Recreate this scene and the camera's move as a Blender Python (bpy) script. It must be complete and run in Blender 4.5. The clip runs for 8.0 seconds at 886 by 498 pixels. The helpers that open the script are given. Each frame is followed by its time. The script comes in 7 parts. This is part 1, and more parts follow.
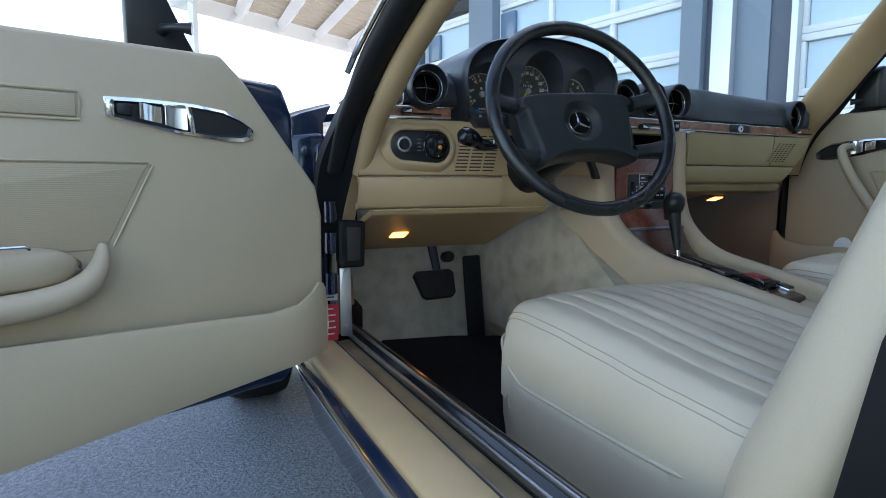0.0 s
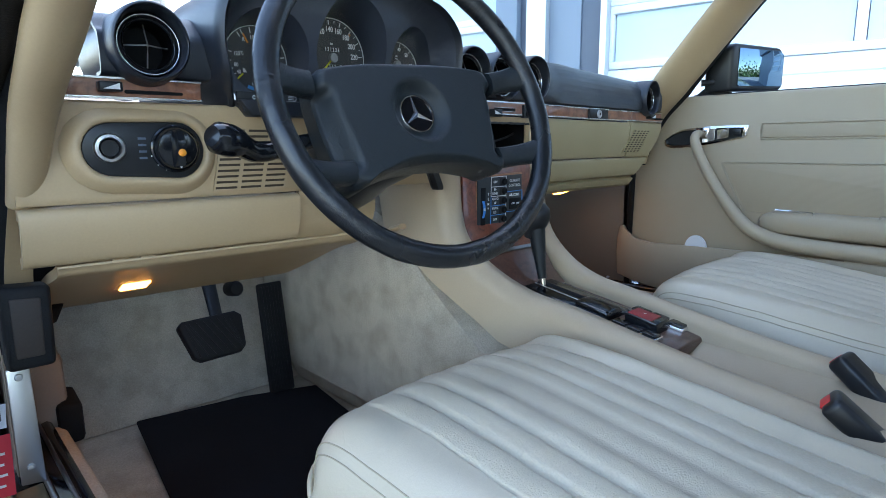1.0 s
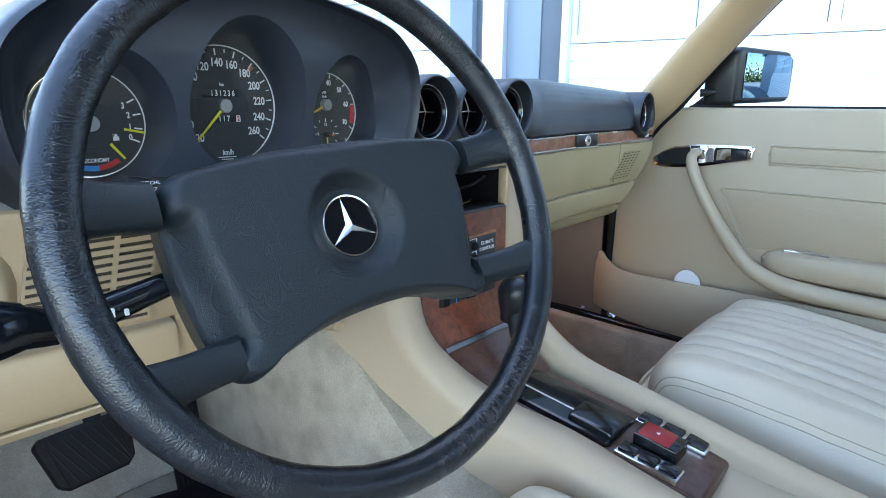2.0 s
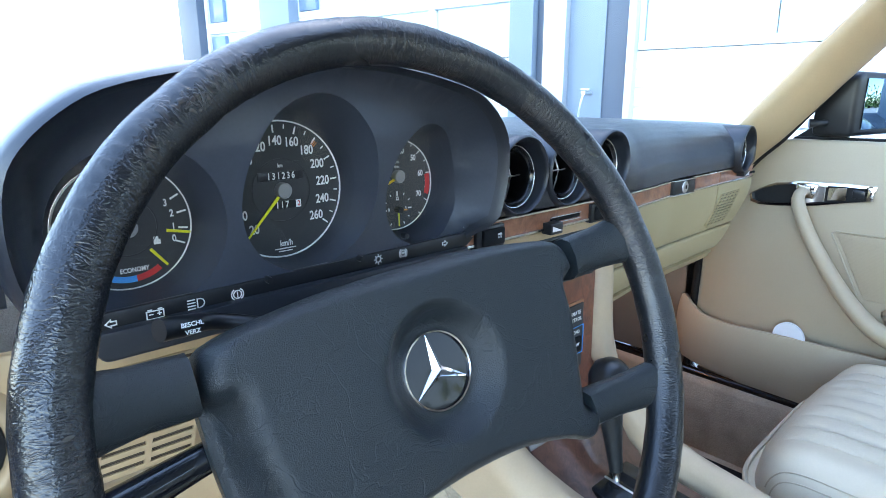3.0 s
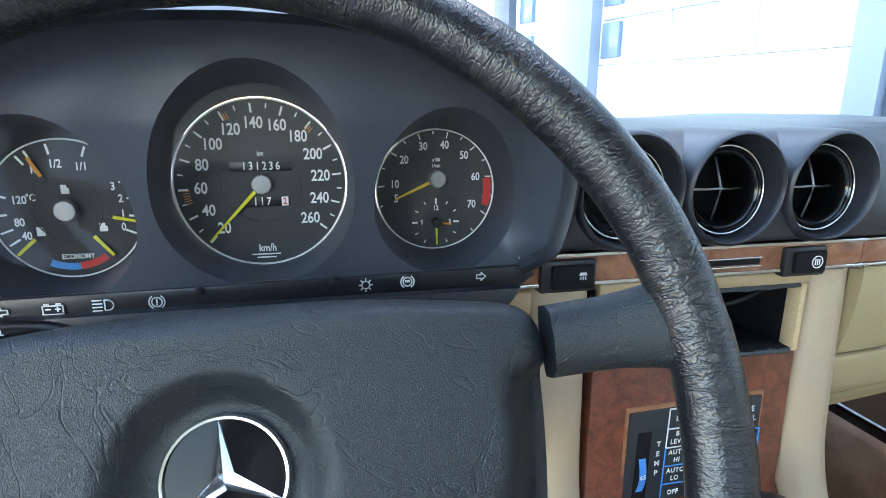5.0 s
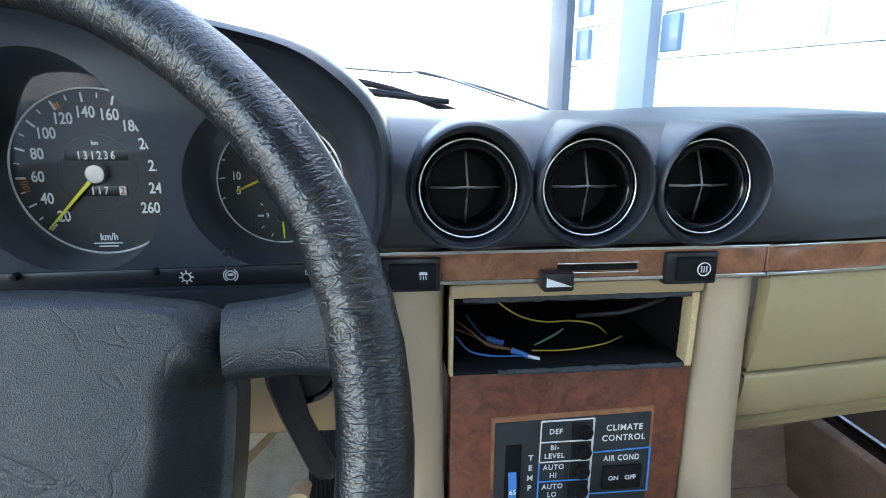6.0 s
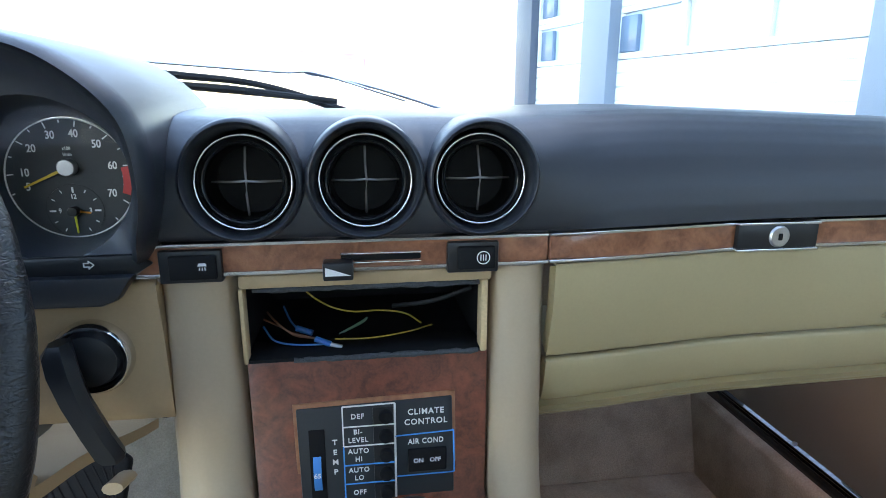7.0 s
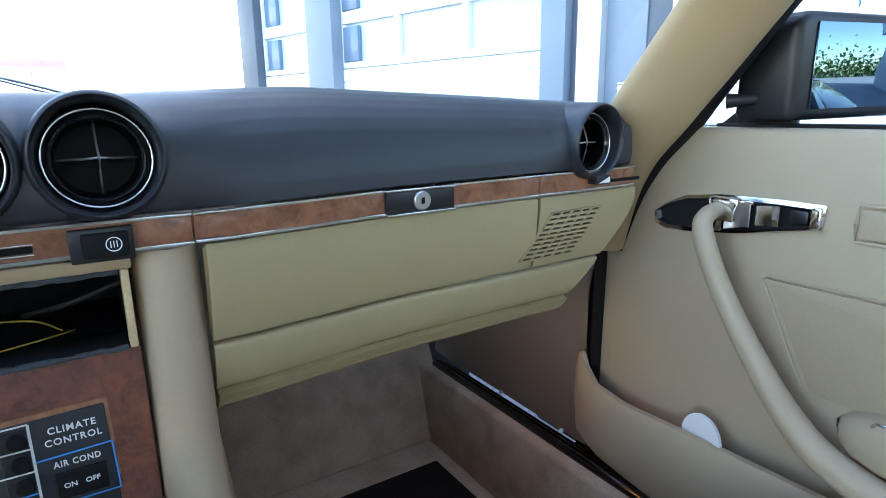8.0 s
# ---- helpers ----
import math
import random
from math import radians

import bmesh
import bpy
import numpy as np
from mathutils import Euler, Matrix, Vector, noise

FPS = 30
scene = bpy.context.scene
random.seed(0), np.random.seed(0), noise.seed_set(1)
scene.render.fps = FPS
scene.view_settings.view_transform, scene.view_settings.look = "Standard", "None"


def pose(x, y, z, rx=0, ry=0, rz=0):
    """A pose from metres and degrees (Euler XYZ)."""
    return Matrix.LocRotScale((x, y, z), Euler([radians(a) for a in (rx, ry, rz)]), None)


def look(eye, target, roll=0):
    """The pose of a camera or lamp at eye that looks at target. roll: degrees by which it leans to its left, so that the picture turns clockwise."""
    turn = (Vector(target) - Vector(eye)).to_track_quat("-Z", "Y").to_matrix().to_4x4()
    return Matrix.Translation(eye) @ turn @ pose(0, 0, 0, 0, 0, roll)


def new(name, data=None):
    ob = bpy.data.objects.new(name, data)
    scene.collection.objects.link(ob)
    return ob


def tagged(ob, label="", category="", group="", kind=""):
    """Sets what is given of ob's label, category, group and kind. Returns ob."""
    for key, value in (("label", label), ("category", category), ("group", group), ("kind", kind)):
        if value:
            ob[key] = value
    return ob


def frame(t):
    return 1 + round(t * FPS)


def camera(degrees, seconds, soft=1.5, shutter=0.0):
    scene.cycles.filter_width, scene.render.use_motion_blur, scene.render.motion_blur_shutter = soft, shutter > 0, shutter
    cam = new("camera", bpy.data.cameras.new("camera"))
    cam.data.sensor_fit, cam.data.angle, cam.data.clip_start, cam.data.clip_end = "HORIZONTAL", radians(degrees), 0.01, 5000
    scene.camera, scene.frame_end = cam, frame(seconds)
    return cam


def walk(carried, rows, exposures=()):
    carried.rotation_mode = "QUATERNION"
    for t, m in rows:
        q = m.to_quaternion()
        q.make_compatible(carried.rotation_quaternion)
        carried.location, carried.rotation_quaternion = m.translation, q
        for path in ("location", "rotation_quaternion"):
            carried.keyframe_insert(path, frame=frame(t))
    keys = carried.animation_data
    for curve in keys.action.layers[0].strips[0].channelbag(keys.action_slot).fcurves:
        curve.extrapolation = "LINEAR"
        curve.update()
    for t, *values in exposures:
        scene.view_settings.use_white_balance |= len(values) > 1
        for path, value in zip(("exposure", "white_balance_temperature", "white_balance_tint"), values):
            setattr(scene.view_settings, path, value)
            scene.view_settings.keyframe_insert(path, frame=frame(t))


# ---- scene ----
cam = camera(74.5, 8.0, soft=0.9)
PATH = [
    (0, (-1.019, -1.031, 0.717), (-0.172, 0.766, 0.489), -0.1),
    (0.5, (-0.889, -0.824, 0.749), (0.209, 0.824, 0.472), -0.1),
    (1, (-0.773, -0.674, 0.79), (0.567, 0.768, 0.438), -0.4),
    (1.2, (-0.723, -0.625, 0.806), (0.671, 0.76, 0.435), -0.7),
    (2.3, (-0.561, -0.428, 0.947), (0.874, 0.868, 0.438), 0.5),
    (2.5, (-0.555, -0.401, 0.961), (0.876, 0.911, 0.478), -0.3),
    (2.7, (-0.544, -0.378, 0.973), (0.86, 0.957, 0.479), 0.2),
    (3, (-0.524, -0.369, 0.975), (0.791, 1.057, 0.484), -0.2),
    (3.5, (-0.461, -0.356, 0.958), (0.591, 1.271, 0.463), 0.1),
    (4, (-0.382, -0.344, 0.959), (0.416, 1.421, 0.461), 0.2),
    (4.2, (-0.359, -0.339, 0.961), (0.368, 1.458, 0.469), 0.2),
    (5.3, (-0.243, -0.342, 0.96), (0.11, 1.562, 0.462), 0.7),
    (5.5, (-0.208, -0.345, 0.959), (0.094, 1.566, 0.456), 0.8),
    (6, (-0.137, -0.35, 0.958), (0.09, 1.571, 0.452), 0.5),
    (6.5, (-0.062, -0.369, 0.953), (0.118, 1.56, 0.455), 0.3),
    (7, (-0.006, -0.385, 0.956), (0.279, 1.53, 0.455), 0.2),
    (7.4, (0.028, -0.403, 0.945), (0.588, 1.457, 0.469), -0.0),
    (7.5, (0.036, -0.403, 0.94), (0.683, 1.429, 0.464), -0.1),
    (8, (0.062, -0.423, 0.93), (1.106, 1.217, 0.462), -0.8),
]
walk(cam, [(t, look(eye, target, roll)) for t, eye, target, roll in PATH],
     exposures=[(0, 2.25, 7070, 10), (0.6, 2.65, 6870, 10), (1.2, 3.15, 6570, 10), (2.4, 3.65, 6670, 10), (3.4, 4.0, 6570, 10), (4.2, 4.2, 7020, 10), (5.4, 3.9, 7370, 10), (6.5, 3.6, 7170, 10), (8, 3.35, 6770, 10)])

# ---- world and light ----
world = bpy.data.worlds.new("sky")
scene.world = world
world.use_nodes = True
wn = world.node_tree.nodes
SUN_UP, SUN_ROUND = radians(40), radians(62)
sky = wn.new("ShaderNodeTexSky")
sky.sky_type, sky.sun_disc = "NISHITA", False
sky.sun_elevation, sky.sun_rotation = SUN_UP, SUN_ROUND
wn["Background"].inputs[1].default_value = 0.15
world.node_tree.links.new(sky.outputs[0], wn["Background"].inputs[0])
sun_data = bpy.data.lights.new("sun", "SUN")
sun_data.energy, sun_data.angle, sun_data.color = 4.0, radians(0.6), (1.0, 0.95, 0.88)
sun = new("sun", sun_data)
sun_from = Vector((math.sin(SUN_ROUND) * math.cos(SUN_UP), math.cos(SUN_ROUND) * math.cos(SUN_UP), math.sin(SUN_UP)))
sun.matrix_world = look(sun_from * 30, (0, 0, 0))


# ---- materials ----
def material(name, colour, rough=0.5, metal=0.0, grain=0.0, grain_size=400.0, bump=0.0, bump_size=900.0, stain=0.0, stain_size=6.0,
             kind="noise", dark=None, rough_vary=0.1, coat=0.0, emit=0.0, spec=0.5, crease=0.0, crease_size=20.0):
    """A surface with colour variation at two scales, uneven gloss and fine relief. Sizes are features per metre."""
    m = bpy.data.materials.new(name)
    m.use_nodes = True
    n, l = m.node_tree.nodes, m.node_tree.links
    b = n["Principled BSDF"]
    b.inputs["Metallic"].default_value = metal
    b.inputs["Coat Weight"].default_value = coat
    b.inputs["Specular IOR Level"].default_value = spec
    co = n.new("ShaderNodeTexCoord").outputs["Object"]
    big = n.new("ShaderNodeTexNoise")
    big.inputs["Scale"].default_value, big.inputs["Detail"].default_value = stain_size, 5
    l.new(co, big.inputs[0])
    fine = n.new("ShaderNodeTexNoise")
    fine.inputs["Scale"].default_value, fine.inputs["Detail"].default_value = grain_size, 3
    l.new(co, fine.inputs[0])
    base = (*colour, 1)
    other = (*(dark or [c * 0.6 for c in colour]), 1)
    ramp = n.new("ShaderNodeMapRange")
    ramp.inputs[1].default_value, ramp.inputs[2].default_value, ramp.inputs[4].default_value = 0.42, 0.72, stain
    l.new(big.outputs[0], ramp.inputs[0])
    mix = n.new("ShaderNodeMix")
    mix.data_type = "RGBA"
    mix.inputs[6].default_value, mix.inputs[7].default_value = base, other
    l.new(ramp.outputs[0], mix.inputs[0])
    ramp2 = n.new("ShaderNodeMapRange")
    ramp2.inputs[3].default_value, ramp2.inputs[4].default_value = 1 - grain, 1 + grain
    l.new(fine.outputs[0], ramp2.inputs[0])
    mul = n.new("ShaderNodeVectorMath")
    mul.operation = "SCALE"
    l.new(mix.outputs[2], mul.inputs[0])
    l.new(ramp2.outputs[0], mul.inputs[3])
    l.new(mul.outputs[0], b.inputs["Base Color"])
    rr = n.new("ShaderNodeMapRange")
    rr.inputs[3].default_value, rr.inputs[4].default_value = max(0.02, rough - rough_vary), min(1, rough + rough_vary)
    l.new(big.outputs[0], rr.inputs[0])
    l.new(rr.outputs[0], b.inputs["Roughness"])
    if bump:
        if kind == "leather":
            tex = n.new("ShaderNodeTexVoronoi")
            tex.feature = "DISTANCE_TO_EDGE"
            tex.inputs["Scale"].default_value = bump_size
            warp = n.new("ShaderNodeVectorMath")
            warp.operation = "MULTIPLY_ADD"
            warp.inputs[1].default_value = (0.004, 0.004, 0.004)
            l.new(fine.outputs["Color"], warp.inputs[0])
            l.new(co, warp.inputs[2])
            l.new(warp.outputs[0], tex.inputs["Vector"])
            height = tex.outputs["Distance"]
        elif kind == "ribs":
            tex = n.new("ShaderNodeTexWave")
            tex.bands_direction = "Z"
            tex.inputs["Scale"].default_value, tex.inputs["Distortion"].default_value = bump_size / 3.183, 0.15
            l.new(co, tex.inputs["Vector"])
            height = tex.outputs["Fac"]
        else:
            tex = n.new("ShaderNodeTexNoise")
            tex.inputs["Scale"].default_value, tex.inputs["Detail"].default_value = bump_size, 4
            l.new(co, tex.inputs["Vector"])
            height = tex.outputs[0]
        if crease:
            fold = n.new("ShaderNodeTexNoise")
            fold.inputs["Scale"].default_value, fold.inputs["Detail"].default_value, fold.inputs["Distortion"].default_value = crease_size, 3, 1.4
            l.new(co, fold.inputs["Vector"])
            off = n.new("ShaderNodeMath")
            off.operation = "SUBTRACT"
            off.inputs[1].default_value = 0.5
            l.new(fold.outputs[0], off.inputs[0])
            size = n.new("ShaderNodeMath")
            size.operation = "ABSOLUTE"
            l.new(off.outputs[0], size.inputs[0])
            line = n.new("ShaderNodeMapRange")
            line.inputs[2].default_value, line.inputs[4].default_value = 0.018, crease
            l.new(size.outputs[0], line.inputs[0])
            both = n.new("ShaderNodeMath")
            l.new(height, both.inputs[0])
            l.new(line.outputs[0], both.inputs[1])
            height = both.outputs[0]
        bm_ = n.new("ShaderNodeBump")
        bm_.inputs["Strength"].default_value, bm_.inputs["Distance"].default_value = bump, 1.0 / bump_size
        l.new(height, bm_.inputs["Height"])
        l.new(bm_.outputs[0], b.inputs["Normal"])
    if emit:
        b.inputs["Emission Color"].default_value, b.inputs["Emission Strength"].default_value = base, emit
    return m


def wood(name, light, dark, scale):
    """Burr walnut veneer: warped bands and fine dark flecks under a worn varnish."""
    m = material(name, light, 0.32, bump=0.15, bump_size=500, coat=0.35)
    n, l = m.node_tree.nodes, m.node_tree.links
    b = n["Principled BSDF"]
    co = n.new("ShaderNodeTexCoord").outputs["Object"]
    warp = n.new("ShaderNodeTexNoise")
    warp.inputs["Scale"].default_value, warp.inputs["Detail"].default_value, warp.inputs["Distortion"].default_value = scale, 8, 1.6
    l.new(co, warp.inputs[0])
    fleck = n.new("ShaderNodeTexNoise")
    fleck.inputs["Scale"].default_value, fleck.inputs["Detail"].default_value = scale * 9, 4
    l.new(co, fleck.inputs[0])
    add = n.new("ShaderNodeMath")
    add.operation = "MULTIPLY_ADD"
    add.inputs[1].default_value = 0.35
    l.new(fleck.outputs[0], add.inputs[0])
    l.new(warp.outputs[0], add.inputs[2])
    r = n.new("ShaderNodeValToRGB")
    r.color_ramp.elements[0].position, r.color_ramp.elements[0].color = 0.42, (*dark, 1)
    r.color_ramp.elements[1].position, r.color_ramp.elements[1].color = 0.86, (*light, 1)
    l.new(add.outputs[0], r.inputs[0])
    l.new(r.outputs[0], b.inputs["Base Color"])
    return m


def wrinkled(name, colour, worn):
    """Old leather drawn over a rim: wrinkles across it, fine grain, rubbed brown on the crests."""
    m = material(name, colour, 0.27, stain=0.0, spec=0.55)
    n, l = m.node_tree.nodes, m.node_tree.links
    b = n["Principled BSDF"]
    co = n.new("ShaderNodeTexCoord")

    def stretched(scale):
        mp = n.new("ShaderNodeMapping")
        mp.inputs["Scale"].default_value = scale
        l.new(co.outputs["UV"], mp.inputs[0])
        return mp.outputs[0]

    def math_node(op, a, b_):
        k = n.new("ShaderNodeMath")
        k.operation = op
        for i, v in enumerate((a, b_)):
            if isinstance(v, (int, float)):
                k.inputs[i].default_value = v
            else:
                l.new(v, k.inputs[i])
        return k.outputs[0]

    def folds(scale, size, distortion, width):
        tex = n.new("ShaderNodeTexNoise")
        tex.inputs["Scale"].default_value, tex.inputs["Detail"].default_value, tex.inputs["Distortion"].default_value = size, 2.5, distortion
        l.new(stretched(scale), tex.inputs["Vector"])
        line = n.new("ShaderNodeMapRange")
        line.interpolation_type = "SMOOTHSTEP"
        line.inputs[2].default_value = width
        l.new(math_node("ABSOLUTE", math_node("SUBTRACT", tex.outputs[0], 0.5), 0), line.inputs[0])
        return line.outputs[0]

    across = folds((1, 0.34, 1), 260, 1.2, 0.13)
    slant = folds((0.8, 0.8, 1), 90, 1.3, 0.06)
    pores = n.new("ShaderNodeTexVoronoi")
    pores.inputs["Scale"].default_value = 780
    l.new(co.outputs["Object"], pores.inputs["Vector"])
    where = n.new("ShaderNodeTexNoise")
    where.inputs["Scale"].default_value, where.inputs["Detail"].default_value = 14, 3
    l.new(co.outputs["Object"], where.inputs[0])
    zone = n.new("ShaderNodeMapRange")
    zone.inputs[1].default_value, zone.inputs[2].default_value, zone.inputs[3].default_value = 0.36, 0.62, 0.25
    l.new(where.outputs[0], zone.inputs[0])
    deep = math_node("MULTIPLY", math_node("ADD", math_node("MULTIPLY", across, 0.7), math_node("MULTIPLY", slant, 0.3)), zone.outputs[0])
    height = math_node("ADD", deep, math_node("MULTIPLY", pores.outputs["Distance"], 0.40))
    bp = n.new("ShaderNodeBump")
    bp.inputs["Strength"].default_value, bp.inputs["Distance"].default_value = 0.55, 0.00055
    l.new(height, bp.inputs["Height"])
    l.new(bp.outputs[0], b.inputs["Normal"])
    crest = n.new("ShaderNodeMapRange")
    crest.inputs[1].default_value, crest.inputs[2].default_value = 0.45, 1.05
    l.new(deep, crest.inputs[0])
    mix = n.new("ShaderNodeMix")
    mix.data_type = "RGBA"
    mix.inputs[6].default_value, mix.inputs[7].default_value = (*colour, 1), (*worn, 1)
    l.new(crest.outputs[0], mix.inputs[0])
    l.new(mix.outputs[2], b.inputs["Base Color"])
    return m


def glass(name, tint=(1, 1, 1), rough=0.0):
    m = bpy.data.materials.new(name)
    m.use_nodes = True
    n, l = m.node_tree.nodes, m.node_tree.links
    n.remove(n["Principled BSDF"])
    clear, shine = n.new("ShaderNodeBsdfTransparent"), n.new("ShaderNodeBsdfGlossy")
    clear.inputs[0].default_value = (*tint, 1)
    shine.inputs["Roughness"].default_value = rough
    edge, mix = n.new("ShaderNodeLayerWeight"), n.new("ShaderNodeMixShader")
    edge.inputs[0].default_value = 0.5
    steep = n.new("ShaderNodeMath")
    steep.operation = "POWER"
    steep.inputs[1].default_value = 4.0
    l.new(edge.outputs["Facing"], steep.inputs[0])
    gloss = n.new("ShaderNodeMapRange")
    gloss.inputs[3].default_value, gloss.inputs[4].default_value = 0.05, 0.8
    l.new(steep.outputs[0], gloss.inputs[0])
    l.new(gloss.outputs[0], mix.inputs[0])
    l.new(clear.outputs[0], mix.inputs[1])
    l.new(shine.outputs[0], mix.inputs[2])
    l.new(mix.outputs[0], n["Material Output"].inputs[0])
    return m


BEIGE_VINYL = material("beige_vinyl", (0.43, 0.305, 0.172), 0.5, grain=0.06, bump=0.12, bump_size=1500, stain=0.15, kind="leather")
BEIGE_DOOR = material("beige_door_vinyl", (0.425, 0.342, 0.236), 0.52, grain=0.05, bump=0.12, bump_size=1500, stain=0.12, kind="leather")
BEIGE_INSERT = material("beige_ribbed_insert", (0.415, 0.333, 0.228), 0.6, grain=0.1, grain_size=600, bump=0.10, bump_size=420, stain=0.1, kind="ribs")
CREAM_LEATHER = material("cream_leather", (0.56, 0.480, 0.358), 0.32, crease=0.5, crease_size=9, grain=0.05, bump=0.14, bump_size=420, stain=0.25, stain_size=9, dark=(0.43, 0.365, 0.27), kind="leather")
CREAM_PERF = material("cream_perforated_leather", (0.56, 0.480, 0.358), 0.36, grain=0.14, grain_size=500, bump=0.45, bump_size=330, stain=0.3, stain_size=9, dark=(0.43, 0.365, 0.27), kind="leather")
STITCH = material("stitching", (0.42, 0.35, 0.25), 0.7)
KICK = material("kick_panel_vinyl", (0.21, 0.165, 0.125), 0.6, grain=0.08, bump=0.2, bump_size=900, stain=0.3, kind="leather")
KHAKI_VINYL = material("khaki_vinyl", (0.385, 0.305, 0.165), 0.5, grain=0.05, bump=0.12, bump_size=1500, stain=0.15, kind="leather")
CONSOLE_VINYL = material("pinkish_beige_vinyl", (0.455, 0.35, 0.235), 0.5, grain=0.05, bump=0.12, bump_size=1500, stain=0.2, kind="leather")
CARPET = material("beige_carpet", (0.47, 0.40, 0.305), 0.95, grain=0.28, grain_size=350, bump=1.0, bump_size=500, stain=0.7, stain_size=19, dark=(0.30, 0.25, 0.185), spec=0.1)
BLACK_PAD = material("black_dash_vinyl", (0.0175, 0.0205, 0.0270), 0.36, spec=0.55, grain=0.15, bump=0.2, bump_size=1600, stain=0.2, kind="leather", dark=(0.021, 0.024, 0.030))
BLACK_WHEEL = wrinkled("black_wheel_leather", (0.0065, 0.0078, 0.0100), (0.030, 0.025, 0.022))
BLACK_SOFT = material("black_horn_pad", (0.0085, 0.0122, 0.0150), 0.38, spec=0.42, crease=0.6, crease_size=26, grain=0.25, bump=0.42, bump_size=900, stain=0.2, kind="leather", dark=(0.012, 0.0145, 0.0165))
BLACK_PLASTIC = material("black_plastic", (0.012, 0.013, 0.015), 0.33, spec=0.4, grain=0.1, bump=0.08, bump_size=2500)
# Near-black colour stands for the shade deep inside the vents.
THROAT_SHADE = material("vent_throat_shade", (0.0020, 0.0020, 0.0024), 0.5, spec=0.12, grain=0.05)
GLOSS_BLACK = material("glossy_black_plastic", (0.008, 0.009, 0.011), 0.14, spec=0.5, grain=0.05, rough_vary=0.05)
# Dark brown paints the shade behind the louvre slats.
LOUVRE_SHADE = material("dark_brown_louvre_shade", (0.055, 0.038, 0.024), 0.9, grain=0.3, grain_size=900)
BLACK_MATT = material("matt_black", (0.008, 0.008, 0.009), 0.8, spec=0.2, grain=0.1, bump=0.1, bump_size=900)
CLUSTER_GREY = material("cluster_plastic", (0.034, 0.040, 0.054), 0.45, grain=0.15, bump=0.25, bump_size=2200)
DIAL = material("dial_black", (0.038, 0.039, 0.042), 0.7, grain=0.1)
WHITE_PRINT = material("white_print", (0.8, 0.8, 0.78), 0.6, grain=0.03)
YELLOW = material("yellow_pointer", (0.75, 0.68, 0.02), 0.5, grain=0.03)
ORANGE = material("orange_print", (0.8, 0.28, 0.02), 0.5, grain=0.03)
AMBER = material("amber_pointer", (0.72, 0.46, 0.02), 0.5, grain=0.03)
HUB_METAL = material("turned_aluminium", (0.34, 0.34, 0.35), 0.42, 0.8, grain=0.1, grain_size=900)
RED = material("red_print", (0.55, 0.03, 0.03), 0.5, grain=0.05)
BLUE_PRINT = material("blue_print", (0.05, 0.3, 0.75), 0.5, grain=0.03)
GREEN_PRINT = material("green_print", (0.1, 0.35, 0.08), 0.5, grain=0.03)
CHROME = material("chrome", (0.75, 0.75, 0.76), 0.1, 1.0, grain=0.02, rough_vary=0.06)
STEEL = material("brushed_steel", (0.55, 0.55, 0.56), 0.32, 1.0, grain=0.15, grain_size=1500)
SILVER_TRIM = material("silver_trim", (0.6, 0.6, 0.6), 0.25, 1.0, grain=0.05)
WALNUT = wood("walnut_veneer", (0.335, 0.135, 0.068), (0.135, 0.045, 0.022), 38)
WALNUT_RED = wood("worn_red_walnut", (0.215, 0.058, 0.028), (0.070, 0.018, 0.010), 55)
# Dark console walnut, deepened further for the shade on the ashtray lid.
DARK_SHADED_WALNUT = wood("dark_worn_shaded_walnut", (0.115, 0.050, 0.032), (0.045, 0.017, 0.012), 55)
RAW_WOOD = material("raw_wood_edge", (0.62, 0.45, 0.25), 0.8, grain=0.2, stain=0.3)
BLUE_PAINT = material("dark_blue_car_paint", (0.006, 0.017, 0.045), 0.2, grain=0.03, coat=0.6, stain=0.1)
CHANNEL_BROWN = material("worn_brown_channel", (0.20, 0.135, 0.065), 0.6, grain=0.15, stain=0.5, stain_size=25, dark=(0.11, 0.075, 0.04))
SILL_BEIGE = material("sill_beige_cover", (0.50, 0.35, 0.185), 0.55, grain=0.08, bump=0.3, bump_size=1200, stain=0.4, dark=(0.36, 0.25, 0.12), kind="leather")
RUBBER = material("black_rubber", (0.010, 0.010, 0.011), 0.6, spec=0.2, grain=0.2, bump=0.3, bump_size=500)
SILL_STEEL = material("worn_sill_steel", (0.30, 0.31, 0.33), 0.34, 1.0, grain=0.25, grain_size=300, stain=0.4, stain_size=30)
MAT_RUBBER = material("black_floor_mat", (0.010, 0.011, 0.013), 0.85, spec=0.1, grain=0.4, grain_size=500, bump=0.6, bump_size=700)
ASPHALT = material("asphalt", (0.185, 0.195, 0.215), 0.8, grain=0.9, grain_size=75, bump=1.0, bump_size=120, stain=0.5, stain_size=1.3, dark=(0.11, 0.115, 0.125))
FACADE = material("blue_grey_cladding", (0.20, 0.245, 0.31), 0.45, grain=0.04, stain=0.15, stain_size=2)
WHITE_METAL = material("white_door_panel", (0.82, 0.83, 0.84), 0.4, grain=0.02, stain=0.08, stain_size=2)
GREY_METAL = material("dark_grey_cladding", (0.08, 0.10, 0.14), 0.45, grain=0.05, stain=0.15, stain_size=2)
ALU = material("aluminium_frame", (0.6, 0.62, 0.64), 0.35, 0.6, grain=0.05)
PALE_WALL = material("pale_wall", (0.75, 0.73, 0.68), 0.8, grain=0.05, stain=0.1, bump=0.1, bump_size=80)
CANOPY_WOOD = material("pale_roof_boards", (0.55, 0.47, 0.37), 0.7, grain=0.1, stain=0.2, stain_size=3)
